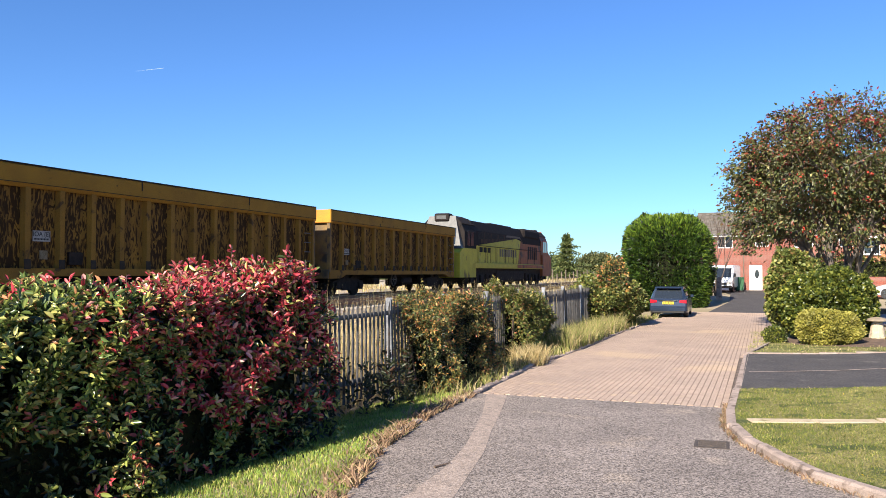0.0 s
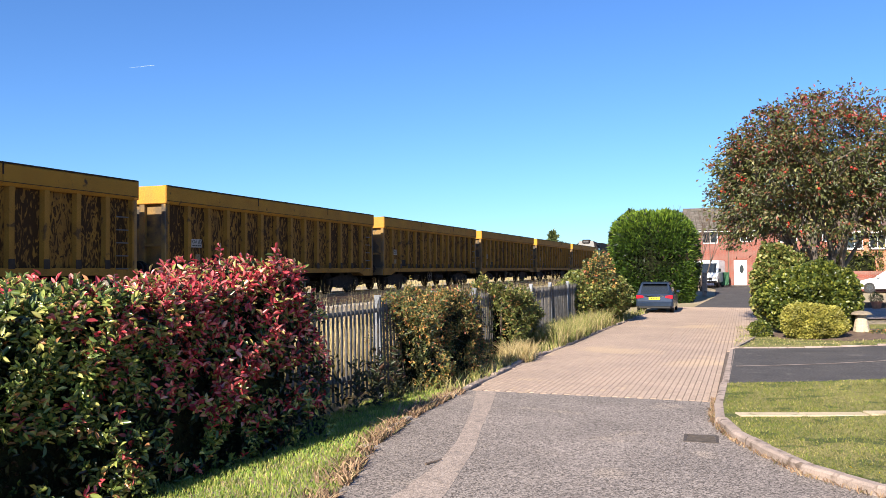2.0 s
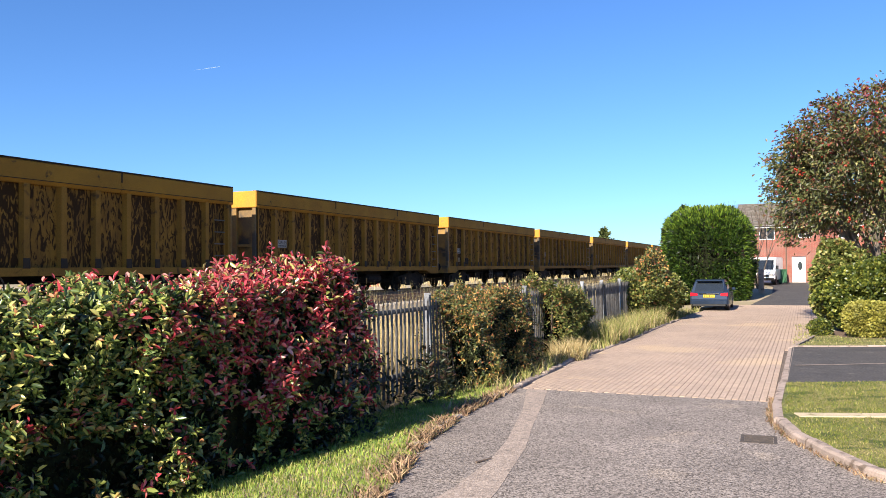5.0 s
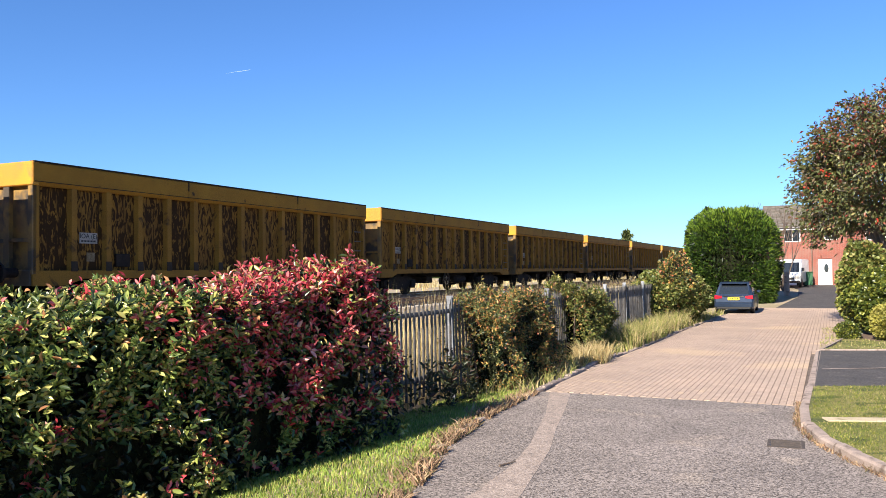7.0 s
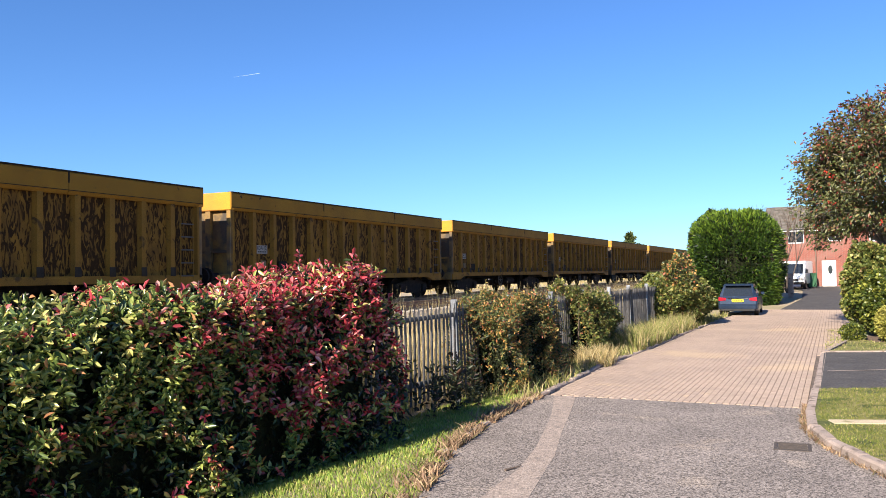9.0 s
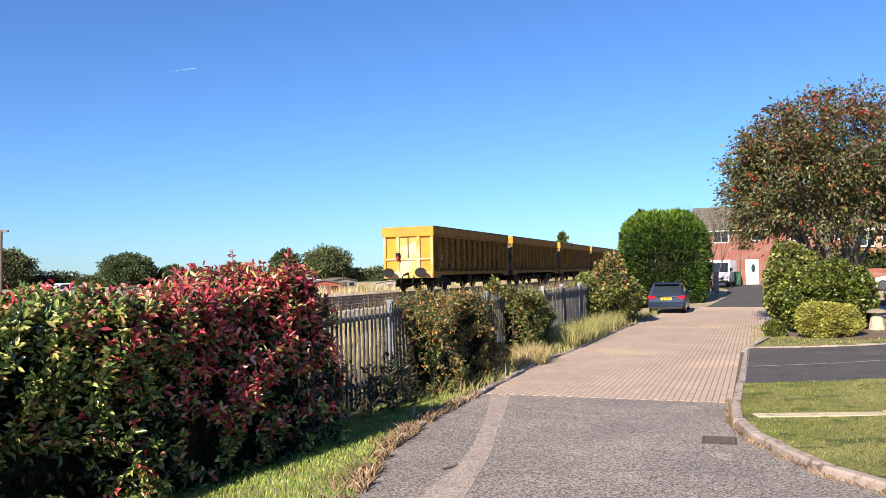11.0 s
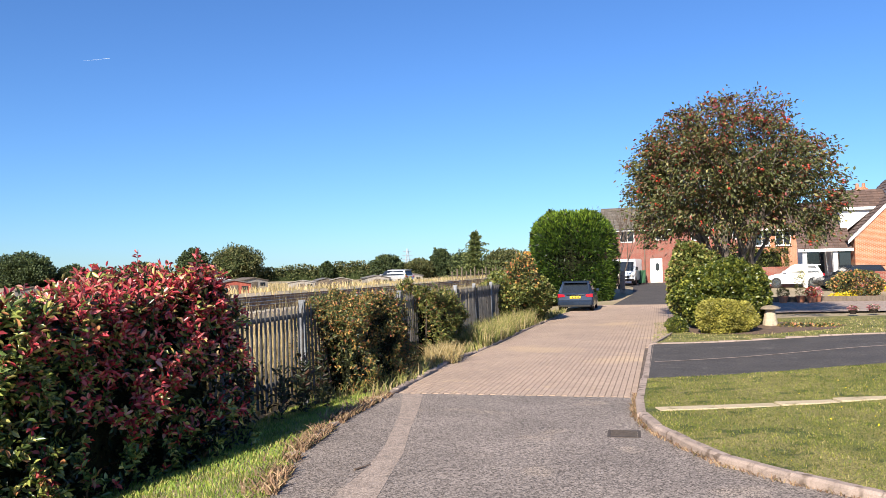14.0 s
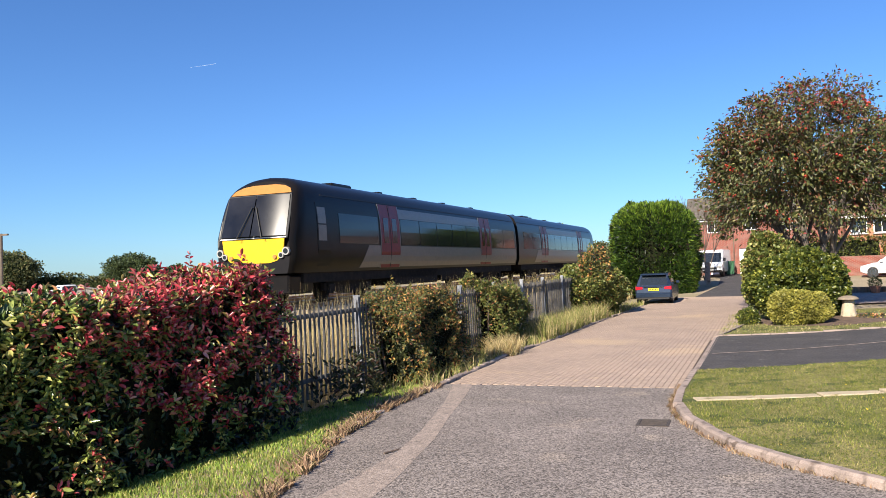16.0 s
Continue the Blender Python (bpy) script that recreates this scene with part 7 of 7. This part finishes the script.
for k in range(6):
    z0, z1 = 4 * k, 4 * k + 4
    w0, w1 = 3 - 2.5 * z0 / 27, 3 - 2.5 * z1 / 27
    tube(bm, (-w0, -w0, z0), (w1, -w1, z1), 0.15, n=4)
    tube(bm, (w0, -w0, z0), (-w1, -w1, z1), 0.15, n=4)
part("lattice", bm, PYLON, py)
# bare twigs behind the cypress
bt = thing("bare_tree", "leafless small tree rising behind the cypress hedge", "tree", pose(0, 0, 0))
random.seed(5)
bm, ends = bmesh.new(), []
for i in range(4):
    limbs(bm, (-3.2, 60, 0.4), Vector((0.3 * math.cos(i * 1.6), 0.3 * math.sin(i * 1.6), 1)).normalized(), 2.2, 0.05, 3, 0.25, ends)
part("trunk", bm, TWIG, bt)
# vapour trail, with a faint glow in its material for the sunlight on it
VAPOUR_GLOW = material("vapour", (0.62, 0.72, 0.85), 1.0, amount=0.05, bump=0.0, glow=0.08)
trail = thing("vapour_trail", "thin white vapour trail high in the blue sky", "vapour trail")
bm = bmesh.new()
tube(bm, (0, 0, 0), (-70, -54, -17), 0.5, 0.15, n=6)
part("streak", bm, VAPOUR_GLOW, trail)


# ---- what moves ----
FREIGHT_SPEED, DMU_SPEED = 24.77, 45.72
loco = locomotive()
first_wagon = wagon()
wagons = [first_wagon] + [copy_thing(first_wagon, Matrix()) for i in range(WAGON_COUNT - 2)] + [wagon(True)]
lead_car, rear_car = railcar("railcar_leading", 23.1, True, False), railcar("railcar_trailing", 23.1, False, True)


def motions():
    """Freight train drawing away, passenger train coming on along the near track."""
    # seconds, and metres by which the freight train is ahead of an even pace
    pace = ((0, 0.0), (3, 0.0), (6.5, 0.0), (8, 0.2), (11, -0.5), (16, -1.0))
    for i, w in enumerate(wagons):
        walk(w, [(t, LINE @ pose(FAR_TRACK, 27.07 - WAGON_STEP * i + FREIGHT_SPEED * t + d, RAIL_Z)) for t, d in pace])
    walk(loco, [(t, LINE @ pose(FAR_TRACK, 27.07 + WAGON_STEP - 0.5 + FREIGHT_SPEED * t + d, RAIL_Z)) for t, d in pace])
    for car, back in ((lead_car, 0.0), (rear_car, 23.62)):
        walk(car, [(t, LINE @ pose(NEAR_TRACK, 20.02 + back + DMU_SPEED * (16 - t), RAIL_Z)) for t in (0, 4, 8, 12, 16)])
    walk(trail, [(0, pose(-1902, 2212, 702)), (7, pose(-1832, 2266, 719)), (16, pose(-1743, 2327, 743))])


motions()
